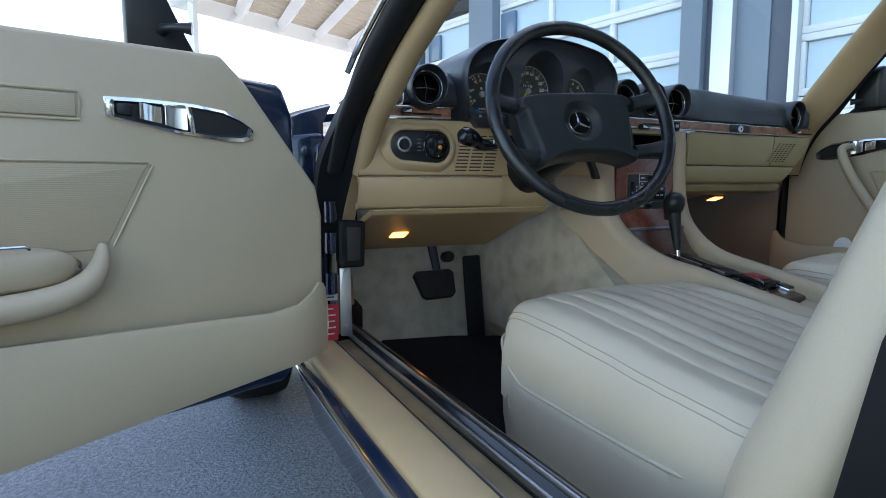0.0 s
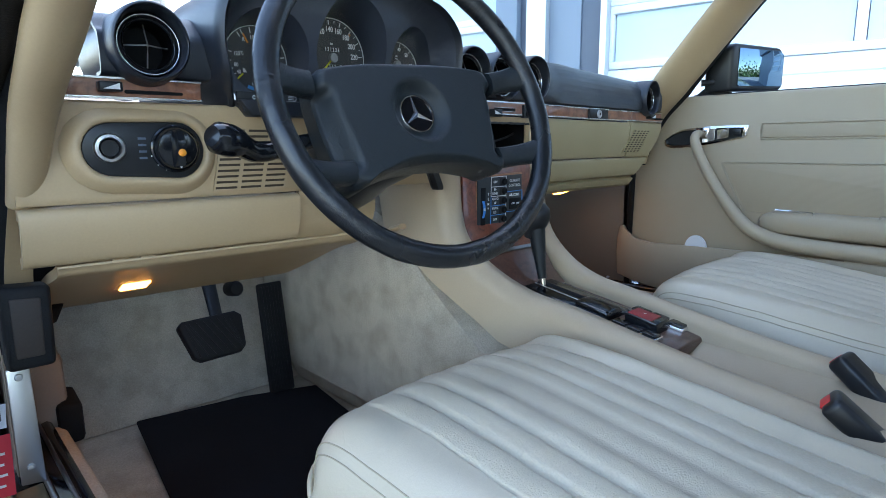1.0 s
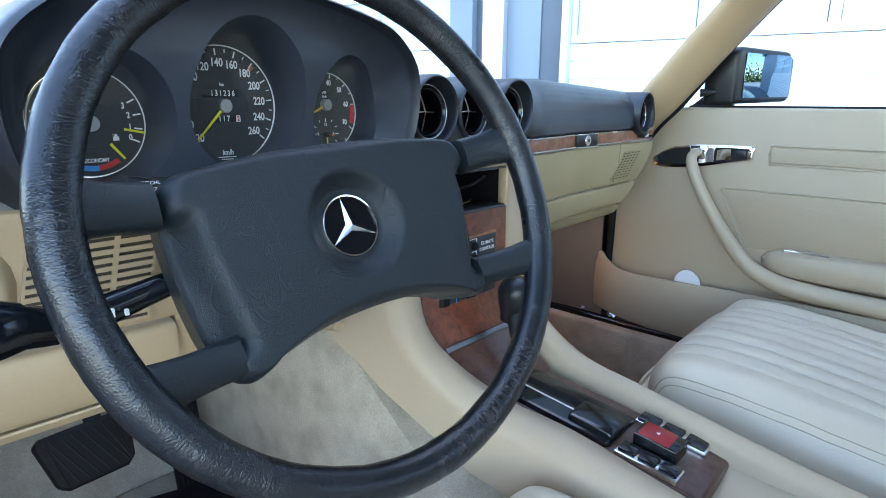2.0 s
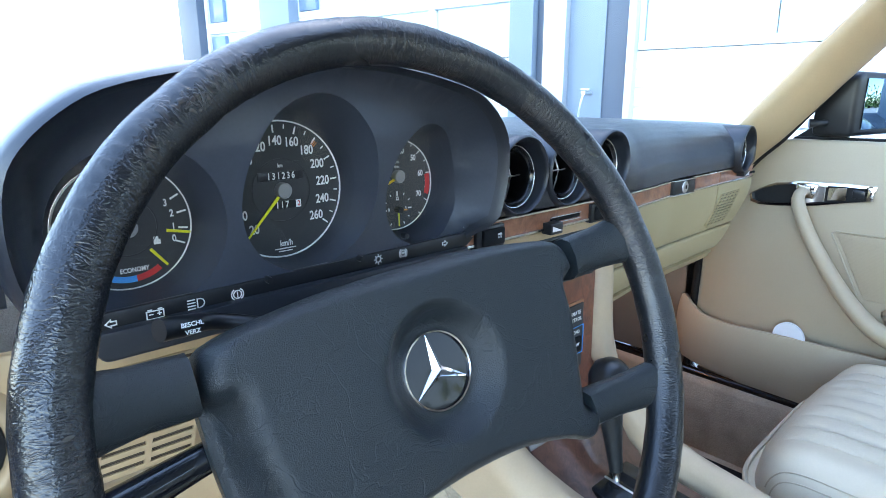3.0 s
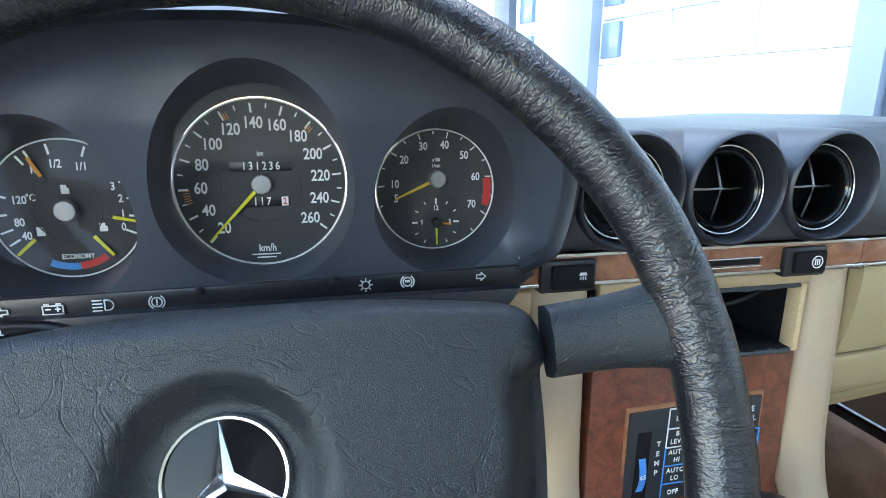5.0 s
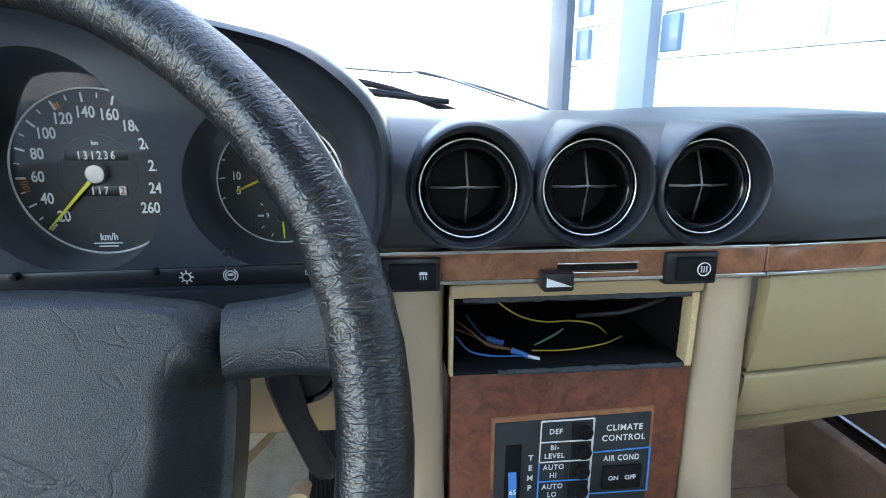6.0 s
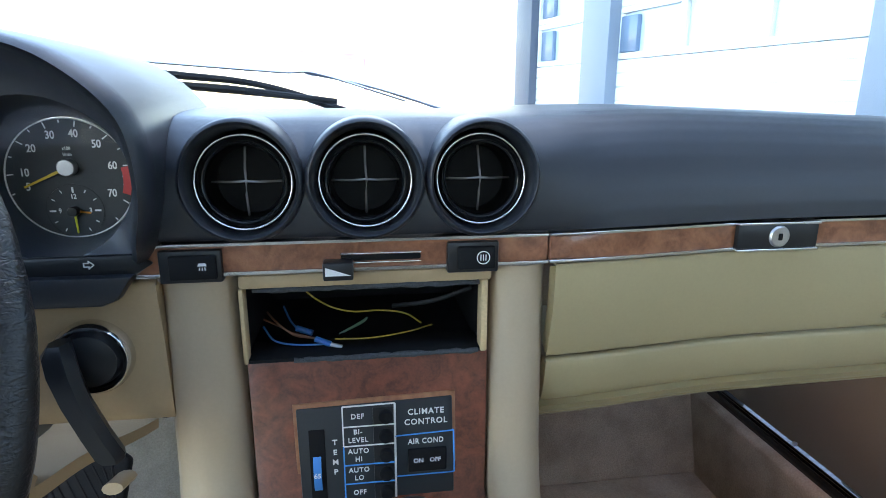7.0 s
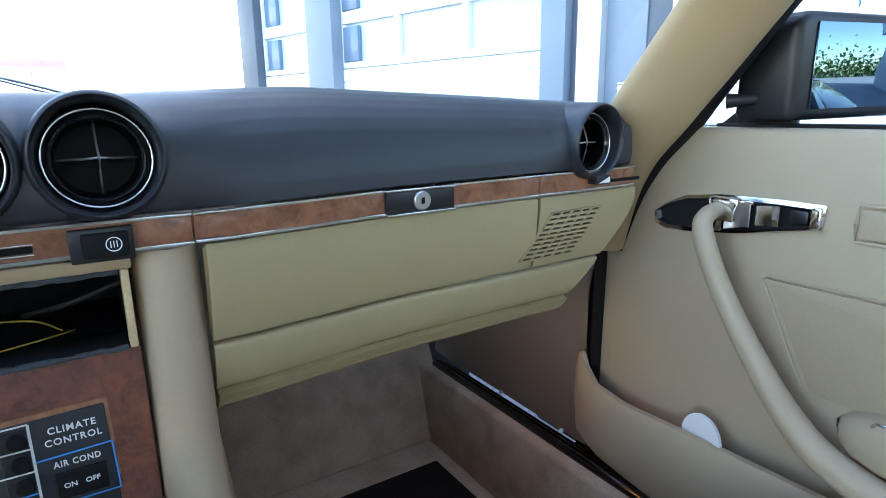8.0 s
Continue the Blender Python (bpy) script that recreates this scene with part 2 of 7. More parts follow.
LAMP_GLOW = material("courtesy_lamp_lens", (1.0, 0.40, 0.07), 0.3, emit=2.2)
PAPER_WHITE = material("white_paper", (0.75, 0.78, 0.82), 0.6, grain=0.02)
STICKER_RED = material("red_sticker", (0.6, 0.03, 0.05), 0.4, grain=0.03)
# Red mixed pale to carry the glare that washes out the far rack.
GLARE_RED = material("glare_paled_red", (0.85, 0.42, 0.45), 0.6, grain=0.1, stain=0.3)
FOLIAGE = material("foliage", (0.07, 0.13, 0.03), 0.6, grain=0.4, grain_size=60, stain=0.5)
# The pale blue base colour paints the sky's reflection on the panes.
SKY_PANE = material("painted_sky_pane", (0.52, 0.65, 0.76), 0.12, grain=0.02, stain=0.15, stain_size=1.5, dark=(0.44, 0.58, 0.70), rough_vary=0.05)
BLUE_PANE = material("blue_window_glass", (0.16, 0.23, 0.33), 0.08, grain=0.0, stain=0.3, stain_size=4, rough_vary=0.02)
DARK_GLASS = material("dark_window_glass", (0.02, 0.03, 0.04), 0.04, grain=0.0, spec=0.9, rough_vary=0.01)
CLEAR = glass("windscreen_glass", (0.93, 0.96, 0.95))
DIAL_GLASS = glass("dial_glass", (0.96, 0.96, 0.96))
MIRROR = material("mirror_glass", (0.12, 0.19, 0.25), 0.01, 1.0, rough_vary=0.005)
WIRES = {c: material(c + "_wire", v, 0.4, grain=0.05) for c, v in
         dict(blue=(0.02, 0.13, 0.40), yellow=(0.34, 0.23, 0.02), brown=(0.14, 0.05, 0.02), green=(0.06, 0.12, 0.07), black=(0.02, 0.02, 0.02), white=(0.75, 0.75, 0.75)).items()}
ROOF_LINER = material("roof_lining", (0.30, 0.26, 0.20), 0.9, grain=0.05)


# ---- building helpers ----
def thing(name, at=(0, 0, 0), label="", category="", group="", kind=""):
    e = new(name)
    e.empty_display_size = 0.05
    e.location = at
    return tagged(e, label, category, group, kind)


def part(name, bm, mat, parent=None, label="", smooth=40, recalc=True):
    """Links a bmesh as one mesh object under a thing or part. Its coordinates are the world's."""
    if recalc:
        bmesh.ops.recalc_face_normals(bm, faces=bm.faces)
    me = bpy.data.meshes.new(name)
    bm.to_mesh(me)
    bm.free()
    me.materials.append(mat)
    if smooth:
        me.shade_smooth()
        me.set_sharp_from_angle(angle=radians(smooth))
    ob = new(name, me)
    if parent is not None:
        ob.parent = parent
        ob.matrix_parent_inverse = Matrix.Translation(-parent.location) if parent.data is None else Matrix.Identity(4)
    if label:
        ob["label"] = label
    return ob


def B():
    return bmesh.new()


def bevel(bm, width, seg=2, geom=None, angle=0.5):
    es = [e for e in (geom or bm.edges) if len(e.link_faces) == 2 and e.calc_face_angle(0) > angle]
    if es and width > 0:
        bmesh.ops.bevel(bm, geom=es, offset=width, segments=seg, profile=0.5, affect="EDGES", clamp_overlap=True)


def box(bm, c, s, bev=0.0, m=None, seg=2):
    """A box round c with sizes s, its edges rounded, turned by m about c."""
    b = bmesh.new()
    bmesh.ops.create_cube(b, size=1)
    for v in b.verts:
        v.co = Vector((v.co.x * s[0], v.co.y * s[1], v.co.z * s[2]))
    bevel(b, bev, seg)
    t = Matrix.Translation(c) @ (m or Matrix.Identity(4))
    b.transform(t)
    join(bm, b)
    return bm


def join(bm, b):
    me = bpy.data.meshes.new("tmp")
    b.to_mesh(me)
    b.free()
    bm.from_mesh(me)
    bpy.data.meshes.remove(me)


def prism(bm, outline, to3, a, b, bev=0.0, seg=2):
    """A flat outline given depth from a to b; to3(u, v, d) places it."""
    t = bmesh.new()
    lo = [t.verts.new(to3(u, v, a)) for u, v in outline]
    hi = [t.verts.new(to3(u, v, b)) for u, v in outline]
    t.faces.new(lo)
    t.faces.new(hi[::-1])
    k = len(outline)
    for i in range(k):
        t.faces.new((lo[i], hi[i], hi[(i + 1) % k], lo[(i + 1) % k]))
    bmesh.ops.recalc_face_normals(t, faces=t.faces)
    bevel(t, bev, seg, angle=0.7)
    join(bm, t)
    return bm


def lathe(bm, profile, m=None, seg=40, closed=False):
    """Turns a profile of (radius, height) round the z axis of m."""
    m = m or Matrix.Identity(4)
    rings = []
    for r, h in profile:
        if r < 1e-6:
            rings.append([bm.verts.new(m @ Vector((0, 0, h)))])
        else:
            rings.append([bm.verts.new(m @ Vector((r * math.cos(2 * math.pi * i / seg), r * math.sin(2 * math.pi * i / seg), h))) for i in range(seg)])
    pairs = list(zip(rings, rings[1:]))
    if closed:
        pairs.append((rings[-1], rings[0]))
    for p, q in pairs:
        for i in range(seg):
            j = (i + 1) % seg
            if len(p) == 1 and len(q) > 1:
                bm.faces.new((p[0], q[i], q[j]))
            elif len(q) == 1 and len(p) > 1:
                bm.faces.new((p[i], q[0], p[j]))
            elif len(p) > 1:
                bm.faces.new((p[i], q[i], q[j], p[j]))
    return bm


def smooth_path(pts, n=8):
    """Catmull-Rom through the points."""
    pts = [Vector(p) for p in pts]
    p = [2 * pts[0] - pts[1]] + pts + [2 * pts[-1] - pts[-2]]
    out = []
    for i in range(1, len(p) - 2):
        for k in range(n):
            t = k / n
            out.append(0.5 * ((2 * p[i]) + (p[i + 1] - p[i - 1]) * t + (2 * p[i - 1] - 5 * p[i] + 4 * p[i + 1] - p[i + 2]) * t * t
                              + (3 * p[i] - p[i - 1] - 3 * p[i + 1] + p[i + 2]) * t ** 3))
    out.append(pts[-1])
    return out


def tube(bm, pts, r, seg=10, closed=False, flat=1.0, up=(0, 0, 1)):
    """A round bar along points; r is one radius or one for each point; flat squeezes it along up."""
    pts = [Vector(p) for p in pts]
    rs = r if isinstance(r, (list, tuple)) else [r] * len(pts)
    if len(rs) != len(pts):
        rs = [float(q) for q in np.interp(np.linspace(0, 1, len(pts)), np.linspace(0, 1, len(rs)), rs)]
    k = len(pts)
    rings = []
    for i, p in enumerate(pts):
        d = (pts[(i + 1) % k] - pts[i - 1]) if closed else (pts[min(i + 1, k - 1)] - pts[max(i - 1, 0)])
        d.normalize()
        a = d.cross(Vector(up))
        if a.length < 1e-4:
            a = d.cross(Vector((1, 0, 0)))
        a.normalize()
        b = a.cross(d)
        rings.append([bm.verts.new(p + rs[i] * (a * math.cos(2 * math.pi * j / seg) + b * flat * math.sin(2 * math.pi * j / seg))) for j in range(seg)])
    for i in range(k if closed else k - 1):
        p, q = rings[i], rings[(i + 1) % k]
        for j in range(seg):
            bm.faces.new((p[j], q[j], q[(j + 1) % seg], p[(j + 1) % seg]))
    if not closed:
        bm.faces.new(rings[0])
        bm.faces.new(rings[-1][::-1])
    return bm


def surface(bm, f, us, vs, thick=0.0, closed_u=False):
    """A curved sheet f(u, v) over two lists of parameters, given thickness away from its normals."""
    g = [[bm.verts.new(f(u, v)) for v in vs] for u in us]
    fs = []
    for i in range(len(us) if closed_u else len(us) - 1):
        for j in range(len(vs) - 1):
            fs.append(bm.faces.new((g[i][j], g[(i + 1) % len(us)][j], g[(i + 1) % len(us)][j + 1], g[i][j + 1])))
    if thick:
        bmesh.ops.recalc_face_normals(bm, faces=fs)
        bmesh.ops.solidify(bm, geom=fs, thickness=thick)
    return bm


def span(a, b, n):
    return [a + (b - a) * i / (n - 1) for i in range(n)]


def loft(bm, sections, cap=True):
    """Joins closed rings of equally many points."""
    rings = [[bm.verts.new(p) for p in s] for s in sections]
    k = len(rings[0])
    for p, q in zip(rings, rings[1:]):
        for j in range(k):
            bm.faces.new((p[j], q[j], q[(j + 1) % k], p[(j + 1) % k]))
    if cap:
        bm.faces.new(rings[0][::-1])
        bm.faces.new(rings[-1])
    return bm


def lettering(name, text, size, m, mat, parent, label="", align="CENTER", stretch=1.0, spacing=1.0):
    """Printed characters in the built-in font, in the x-y plane of m, a hair proud."""
    cu = bpy.data.curves.new("tmp", "FONT")
    cu.body, cu.size, cu.align_x, cu.align_y, cu.extrude, cu.space_character = text, size, align, "CENTER", 0.00015, spacing
    cu.resolution_u, cu.offset = 3, size * 0.018
    ob = bpy.data.objects.new("tmp", cu)
    scene.collection.objects.link(ob)
    me = bpy.data.meshes.new_from_object(ob.evaluated_get(bpy.context.evaluated_depsgraph_get()))
    bpy.data.objects.remove(ob)
    bpy.data.curves.remove(cu)
    b = bmesh.new()
    b.from_mesh(me)
    bpy.data.meshes.remove(me)
    b.transform(m @ Matrix.Diagonal((stretch, 1, 1, 1)))
    return part(name, b, mat, parent, label, smooth=0)


def facing(x, y, z, tilt=0.0, yaw=0.0, roll=0.0):
    """A frame whose z axis points back at the seats (-y), x to the car's right, y up; tilt leans its face upwards."""
    return Matrix.Translation((x, y, z)) @ Euler((0, 0, radians(yaw))).to_matrix().to_4x4() @ Euler((radians(90 - tilt), 0, 0)).to_matrix().to_4x4() @ Euler((0, 0, radians(roll))).to_matrix().to_4x4()

# ---- outside: ground, garage, distance ----
g = B()
box(g, (0, 0, -0.05), (160, 160, 0.1))
tagged(part("ground", g, ASPHALT, smooth=0), "grey asphalt yard round the car", "ground", kind="structure")

# The garage stands beside the car, its front almost parallel to it. s runs along the front, out towards the car is positive d.
FP, FS = Vector((2.5, 1.7, 0)), Vector((-0.2111, 0.9775, 0))
FN = Vector((-0.9775, -0.2111, 0))


def fac(s, z, d=0.0):
    return FP + FS * s + FN * d + Vector((0, 0, z))


def slab(bm, s0, s1, z0, z1, d0, d1, bev=0.004):
    prism(bm, [(s0, z0), (s1, z0), (s1, z1), (s0, z1)], lambda u, v, d: fac(u, v, d), d0, d1, bev)


garage = thing("garage_building", fac(0, 0), "blue-grey garage building with white sectional doors", "building")
b = B()
slab(b, -9, 4.03, 0, 5.6, -4.0, -0.25, 0)
part("wall", b, FACADE, garage)
b = B()
slab(b, -9, 4.03, 3.3, 5.6, -0.25, 0.0)
part("fascia", b, FACADE, garage)


def garage_door(s0, s1, light):
    """A sectional door: ribbed panels, and rows of framed panes."""
    w = s1 - s0
    rows = [(0.02, 0.424, 0), (0.426, 0.834, 0), (0.836, 1.249, 0), (1.251, 1.629, 1), (1.631, 2.029, 1), (2.031, 2.429, 1), (2.431, 3.28, 1)]
    for z0, z1, win in rows:
        b = B()
        if not win:
            pr = []
            for k in range(4):
                za, zb = z0 + k * (z1 - z0) / 4, z0 + (k + 1) * (z1 - z0) / 4
                pr += [(-0.062, za + 0.002), (-0.05, za + 0.010), (-0.05, zb - 0.010), (-0.062, zb - 0.002)]
            prism(b, pr + [(-0.12, z1), (-0.12, z0)], lambda u, v, q: fac(q, v, u), s0, s1)
            part("panel", b, WHITE_METAL, garage)
            continue
        slab(b, s0, s1, z0, z0 + 0.045, -0.12, -0.05)
        slab(b, s0, s1, z1 - 0.045, z1, -0.12, -0.05)
        k = max(1, round(w / 0.72))
        for i in range(k + 1):
            c = s0 + w * i / k
            slab(b, max(s0, c - 0.025), min(s1, c + 0.025), z0 + 0.045, z1 - 0.045, -0.12, -0.05)
        door_frame = part("door_section", b, WHITE_METAL, garage)
        for i in range(k):
            b = B()
            slab(b, s0 + w * i / k + 0.03, s0 + w * (i + 1) / k - 0.03, z0 + 0.04, z1 - 0.04, -0.10, -0.085, 0)
            part("pane", b, SKY_PANE if z0 < 2.3 else DARK_GLASS, door_frame)


garage_door(0.46, 2.46, 1)
for s0, s1 in ((2.25, 2.44), (3.44, 3.64)):
    for z0, z1 in ((1.30, 1.56), (1.68, 1.95), (2.08, 2.35)):
        b = B()
        slab(b, s0, s1, z0, z1, -0.084, -0.045, 0.004)
        part("side_pane", b, BLUE_PANE, garage)
garage_door(2.85, 3.72, 1)
garage_door(-2.9, -0.3, 1)
garage_door(-5.8, -3.3, 1)
for s0, s1, mat, d in ((0.30, 0.46, FACADE, 0.06), (0.24, 0.30, GREY_METAL, 0.0), (0.10, 0.24, ALU, 0.04), (-0.12, 0.10, FACADE, -0.02), (-0.26, -0.12, GREY_METAL, -0.03),
                       (-0.30, -0.26, ALU, 0.02), (2.46, 2.82, FACADE, 0.05), (2.82, 2.85, ALU, 0.02), (3.72, 4.02, GREY_METAL, 0.03), (-3.3, -2.9, FACADE, 0.05)):
    b = B()
    slab(b, s0, s1, 0, 3.3, -0.25, d)
    part("column", b, mat, garage)
b = B()
tube(b, [fac(-0.05, 1.02, -0.02), fac(-0.05, 1.02, 0.09)], 0.012)
tube(b, [fac(-0.07, 1.04, 0.05), fac(-0.02, 1.04, 0.05)], 0.008)
tube(b, smooth_path([fac(-0.05, 1.01, 0.09), fac(-0.04, 0.95, 0.1), fac(-0.02, 0.8, 0.08), fac(-0.03, 0.3, 0.06)]), 0.006)
part("water_tap", b, ALU, garage, "metal wall tap with a hose")

# The open shelter across the yard: boards on beams, its far eave running off to the right.
shelter = thing("open_shelter", (1.5, 7.5, 0), "pale wooden shelter roof on beams across the yard", "building")
EAVE = Vector((0.86, 0.5, 0))
for i in range(20):
    b = B()
    prism(b, [(-0.6, 0), (3.8, 0), (3.8, 0.165), (-0.6, 0.165)], lambda u, v, q: Vector((-0.27, 8.3, 3.32)) + EAVE * u + Vector((0, -1, 0.02)) * (v + i * 0.19) + Vector((0, 0, q)), 0, 0.025)
    part("roof_board", b, CANOPY_WOOD, shelter, smooth=0)
for i in range(6):
    b = B()
    p0 = Vector((-0.27, 8.3, 3.25)) + EAVE * (-0.35 + i * 0.8)
    tube(b, [p0, p0 + Vector((0, -3.9, 0.07))], 0.10, 4, up=(0, 0, 1))
    part("beam", b, WHITE_METAL, shelter, smooth=0)
for i in (0, 5):
    b = B()
    p0 = Vector((-0.27, 8.25, 3.25)) + EAVE * (-0.35 + i * 0.8)
    tube(b, [p0, Vector((p0.x, p0.y, 0))], 0.07, 6)
    part("post", b, WHITE_METAL, shelter, smooth=0)
b = B()
prism(b, [(-0.7, 3.1), (3.9, 3.1), (3.9, 3.34), (-0.7, 3.34)], lambda u, v, q: Vector((-0.27, 8.33 + q, v)) + EAVE * u, 0, 0.04)
part("fascia_board", b, WHITE_METAL, shelter)

# Hedge and lawn behind the car: only the door mirror shows them.
hedge = thing("hedge", (9, -14, 0), "green hedge along the yard behind the car", "hedge", kind="stuff")
b = B()
rnd = random.Random(4)
for i in range(2600):
    a = rnd.random()
    p = Vector((-6 + 26 * a + rnd.gauss(0, 0.2), -17 + rnd.gauss(0, 0.6), abs(rnd.gauss(0.0, 1.6)) + 0.1))
    r = rnd.uniform(0.12, 0.3)
    q = Euler((rnd.random() * 6, rnd.random() * 6, rnd.random() * 6)).to_matrix()
    vs = [b.verts.new(p + q @ Vector(c) * r) for c in ((-1, -0.5, 0), (1, -0.5, 0.1), (0.9, 0.6, 0), (-0.8, 0.5, -0.1))]
    b.faces.new(vs)
part("leaves", b, FOLIAGE, hedge, smooth=0)

# ---- the car's body ----
car = thing("car", (0, 0, 0), "dark blue open two-seat car body with beige cabin trim", "car")


def prism_x(bm, yz, x0, x1, bev=0.0, seg=2):
    return prism(bm, yz, lambda u, v, d: Vector((d, u, v)), x0, x1, bev, seg)


# floor, tunnel, firewall, in carpet
b = B()
box(b, (0, -0.18, 0.235), (1.36, 1.64, 0.03))
part("floor_pan", b, CARPET, car, "beige carpet on the floor")
b = B()
prism_x(b, [(0.52, 0.25), (0.60, 0.25), (0.74, 0.50), (0.62, 0.78), (0.58, 0.78), (0.64, 0.50)], -0.68, 0.68, 0.01)
part("firewall", b, CARPET, car, "stained beige carpet on the toe board")
b = B()
prism(b, [(-0.13, 0.24), (-0.16, 0.34), (-0.12, 0.43), (-0.07, 0.455), (0.09, 0.455), (0.13, 0.43), (0.16, 0.34), (0.13, 0.24)], lambda u, v, d: Vector((u, d, v)), -0.95, 0.62, 0.02)
part("transmission_tunnel", b, CARPET, car, "stained beige carpet on the tunnel")
b = B()
loft(b, [[Vector((-0.160, y, 0.30)), Vector((-0.160, y, z - 0.03)), Vector((-0.150, y, z)), Vector((0.140, y, z)), Vector((0.152, y, z - 0.03)), Vector((0.152, y, 0.30))] for y, z in ((-0.20, 0.44), (-0.08, 0.48), (0.03, 0.56), (0.14, 0.66), (0.24, 0.70), (0.62, 0.70))])
part("tunnel_side", b, CARPET, car, "stained beige carpet beside the console", smooth=60)
for s in (-1, 1):
    b = B()
    prism(b, [(s * 0.625, 0.245), (s * 0.640, 0.395), (s * 0.655, 0.402), (s * 0.668, 0.398), (s * 0.668, 0.245)], lambda u, v, d: Vector((u, d, v)), -0.95, 0.60, 0.006)
    part("sill_carpet", b, CARPET, car, "beige carpet on the inner sill")
    b = B()
    prism_x(b, [(0.62, 0.40), (0.62, 0.80), (0.14, 0.80), (0.14, 0.40)], s * 0.700, s * 0.712, 0.003)
    part("kick_panel", b, KICK, car, "brown-beige kick panel")
    b = B()
    prism_x(b, [(0.154, 0.39), (0.150, 0.80), (0.136, 0.80), (0.142, 0.39)], s * 0.688, s * 0.712, 0.004)
    part("door_seal", b, RUBBER, car, "black rubber door seal")
# sills: painted outer, beige cover, brown channel, rubber rail and thin strips, steel on the driver's side
for s in (-1, 1):
    def rail(name, outline, y1, bev, mat, label=""):
        b = B()
        prism(b, [(s * x, z) for x, z in outline], lambda u, v, d: Vector((u, d, v)), -0.95, y1, bev)
        return part(name, b, mat, car, label)

    rail("sill", [(0.67, 0.22), (0.67, 0.385), (0.810, 0.378), (0.814, 0.370), (0.790, 0.335), (0.75, 0.2)], 0.2, 0.003, BLUE_PAINT, "dark blue painted sill")
    rail("sill_cover", [(0.722, 0.38), (0.722, 0.394), (0.740, 0.3965), (0.782, 0.394), (0.790, 0.388), (0.790, 0.374)], 0.135, 0.004, SILL_BEIGE, "worn beige sill cover")
    if s < 0:
        rail("cover_edge", [(0.719, 0.382), (0.719, 0.3955), (0.7215, 0.3955), (0.7215, 0.382)], 0.135, 0.0006, SILL_STEEL, "thin bright edge of the sill cover")
    rail("sill_channel", [(0.690, 0.385), (0.690, 0.391), (0.718, 0.389), (0.718, 0.385)], 0.13, 0.001, CHANNEL_BROWN, "worn brown channel beside the sill cover")
    rail("sill_seal", [(0.655, 0.385), (0.656, 0.408), (0.662, 0.412), (0.670, 0.410), (0.676, 0.404), (0.688, 0.401), (0.690, 0.385)], 0.56, 0.002, GLOSS_BLACK, "glossy black rubber door seal")
    # Passenger strips take black in place of steel, painting out its glints.
    rail("sill_strip", [(0.6855, 0.396), (0.6855, 0.4045), (0.6895, 0.4035), (0.6905, 0.396)], 0.56, 0.0008, SILL_STEEL if s < 0 else GLOSS_BLACK, "worn sill strip")
    rail("sill_strip", [(0.6695, 0.405), (0.6700, 0.4125), (0.6730, 0.4115), (0.6740, 0.405)], 0.56, 0.0008, SILL_STEEL if s < 0 else GLOSS_BLACK, "polished strip along the inner sill")
    rail("chrome_strip", [(0.8155 + 0.0052 * math.cos(radians(a)), 0.3775 + 0.0052 * math.sin(radians(a))) for a in range(0, 360, 30)], 0.05, 0, CHROME, "bright strip along the outer sill")
    # front door post
    b = B()
    prism(b, [(s * 0.714, 0.38), (s * 0.714, 0.81), (s * 0.73, 0.82), (s * 0.785, 0.812), (s * 0.802, 0.795), (s * 0.806, 0.38)], lambda u, v, d: Vector((u, d, v)), 0.175, 0.30, 0.012, 3)
    post = part("door_post", b, BLUE_PAINT, car, "dark blue painted door post")
    for bx, bz in ((0.758, 0.780), (0.766, 0.735), (0.752, 0.700), (0.760, 0.62), (0.760, 0.52)):
        b = B()
        lathe(b, [(0.012, 0), (0.012, 0.003), (0.008, 0.004), (0.0075, 0.009), (0, 0.0095)], facing(s * bx, 0.174, bz), 12)
        part("bolt", b, BLUE_PAINT, post)
    b = B()
    prism(b, [(s * 0.742, 0.40), (s * 0.742, 0.79), (s * 0.731, 0.80), (s * 0.728, 0.40)], lambda u, v, d: Vector((u, d, v)), 0.163, 0.18, 0.004)
    part("post_rib", b, BLUE_PAINT, car)
    # scuttle corner: the fender's rear top sweeps up to the pillar, with a channel inside it
    b = B()
    secs = []
    for y, up in ((0.20, -0.006), (0.225, 0.002), (0.34, 0.010), (0.5, 0.016)):
        secs.append([Vector((s * x, y, z + up)) for x, z in ((0.85, 0.60), (0.850, 0.770), (0.842, 0.806), (0.822, 0.832), (0.795, 0.850), (0.76, 0.865), (0.72, 0.877), (0.698, 0.883), (0.716, 0.85), (0.716, 0.60))])
    loft(b, secs)
    part("scuttle_corner", b, BLUE_PAINT, car, "dark blue rear edge of the fender", smooth=50)
    # windscreen pillar: beige inside, black outside
    pts = smooth_path([Vector((s * 0.672, 0.15, 0.60)), Vector((s * 0.670, 0.13, 0.74)), Vector((s * 0.656, 0.095, 0.85)), Vector((s * 0.642, 0.03, 0.925)), Vector((s * 0.640, -0.022, 0.985)), Vector((s * 0.638, -0.07, 1.04)), Vector((s * 0.630, -0.155, 1.13)), Vector((s * 0.60, -0.29, 1.25))])
    wide = (s * 0.456, 0.608, 0.52)
    thick, outside, seal = [0.036, 0.046, 0.050, 0.051, 0.051, 0.050, 0.046], Vector((0.050, -0.010, -0.004)), [0.030, 0.030, 0.026, 0.022, 0.020, 0.020, 0.020]
    pts = pts[8:]
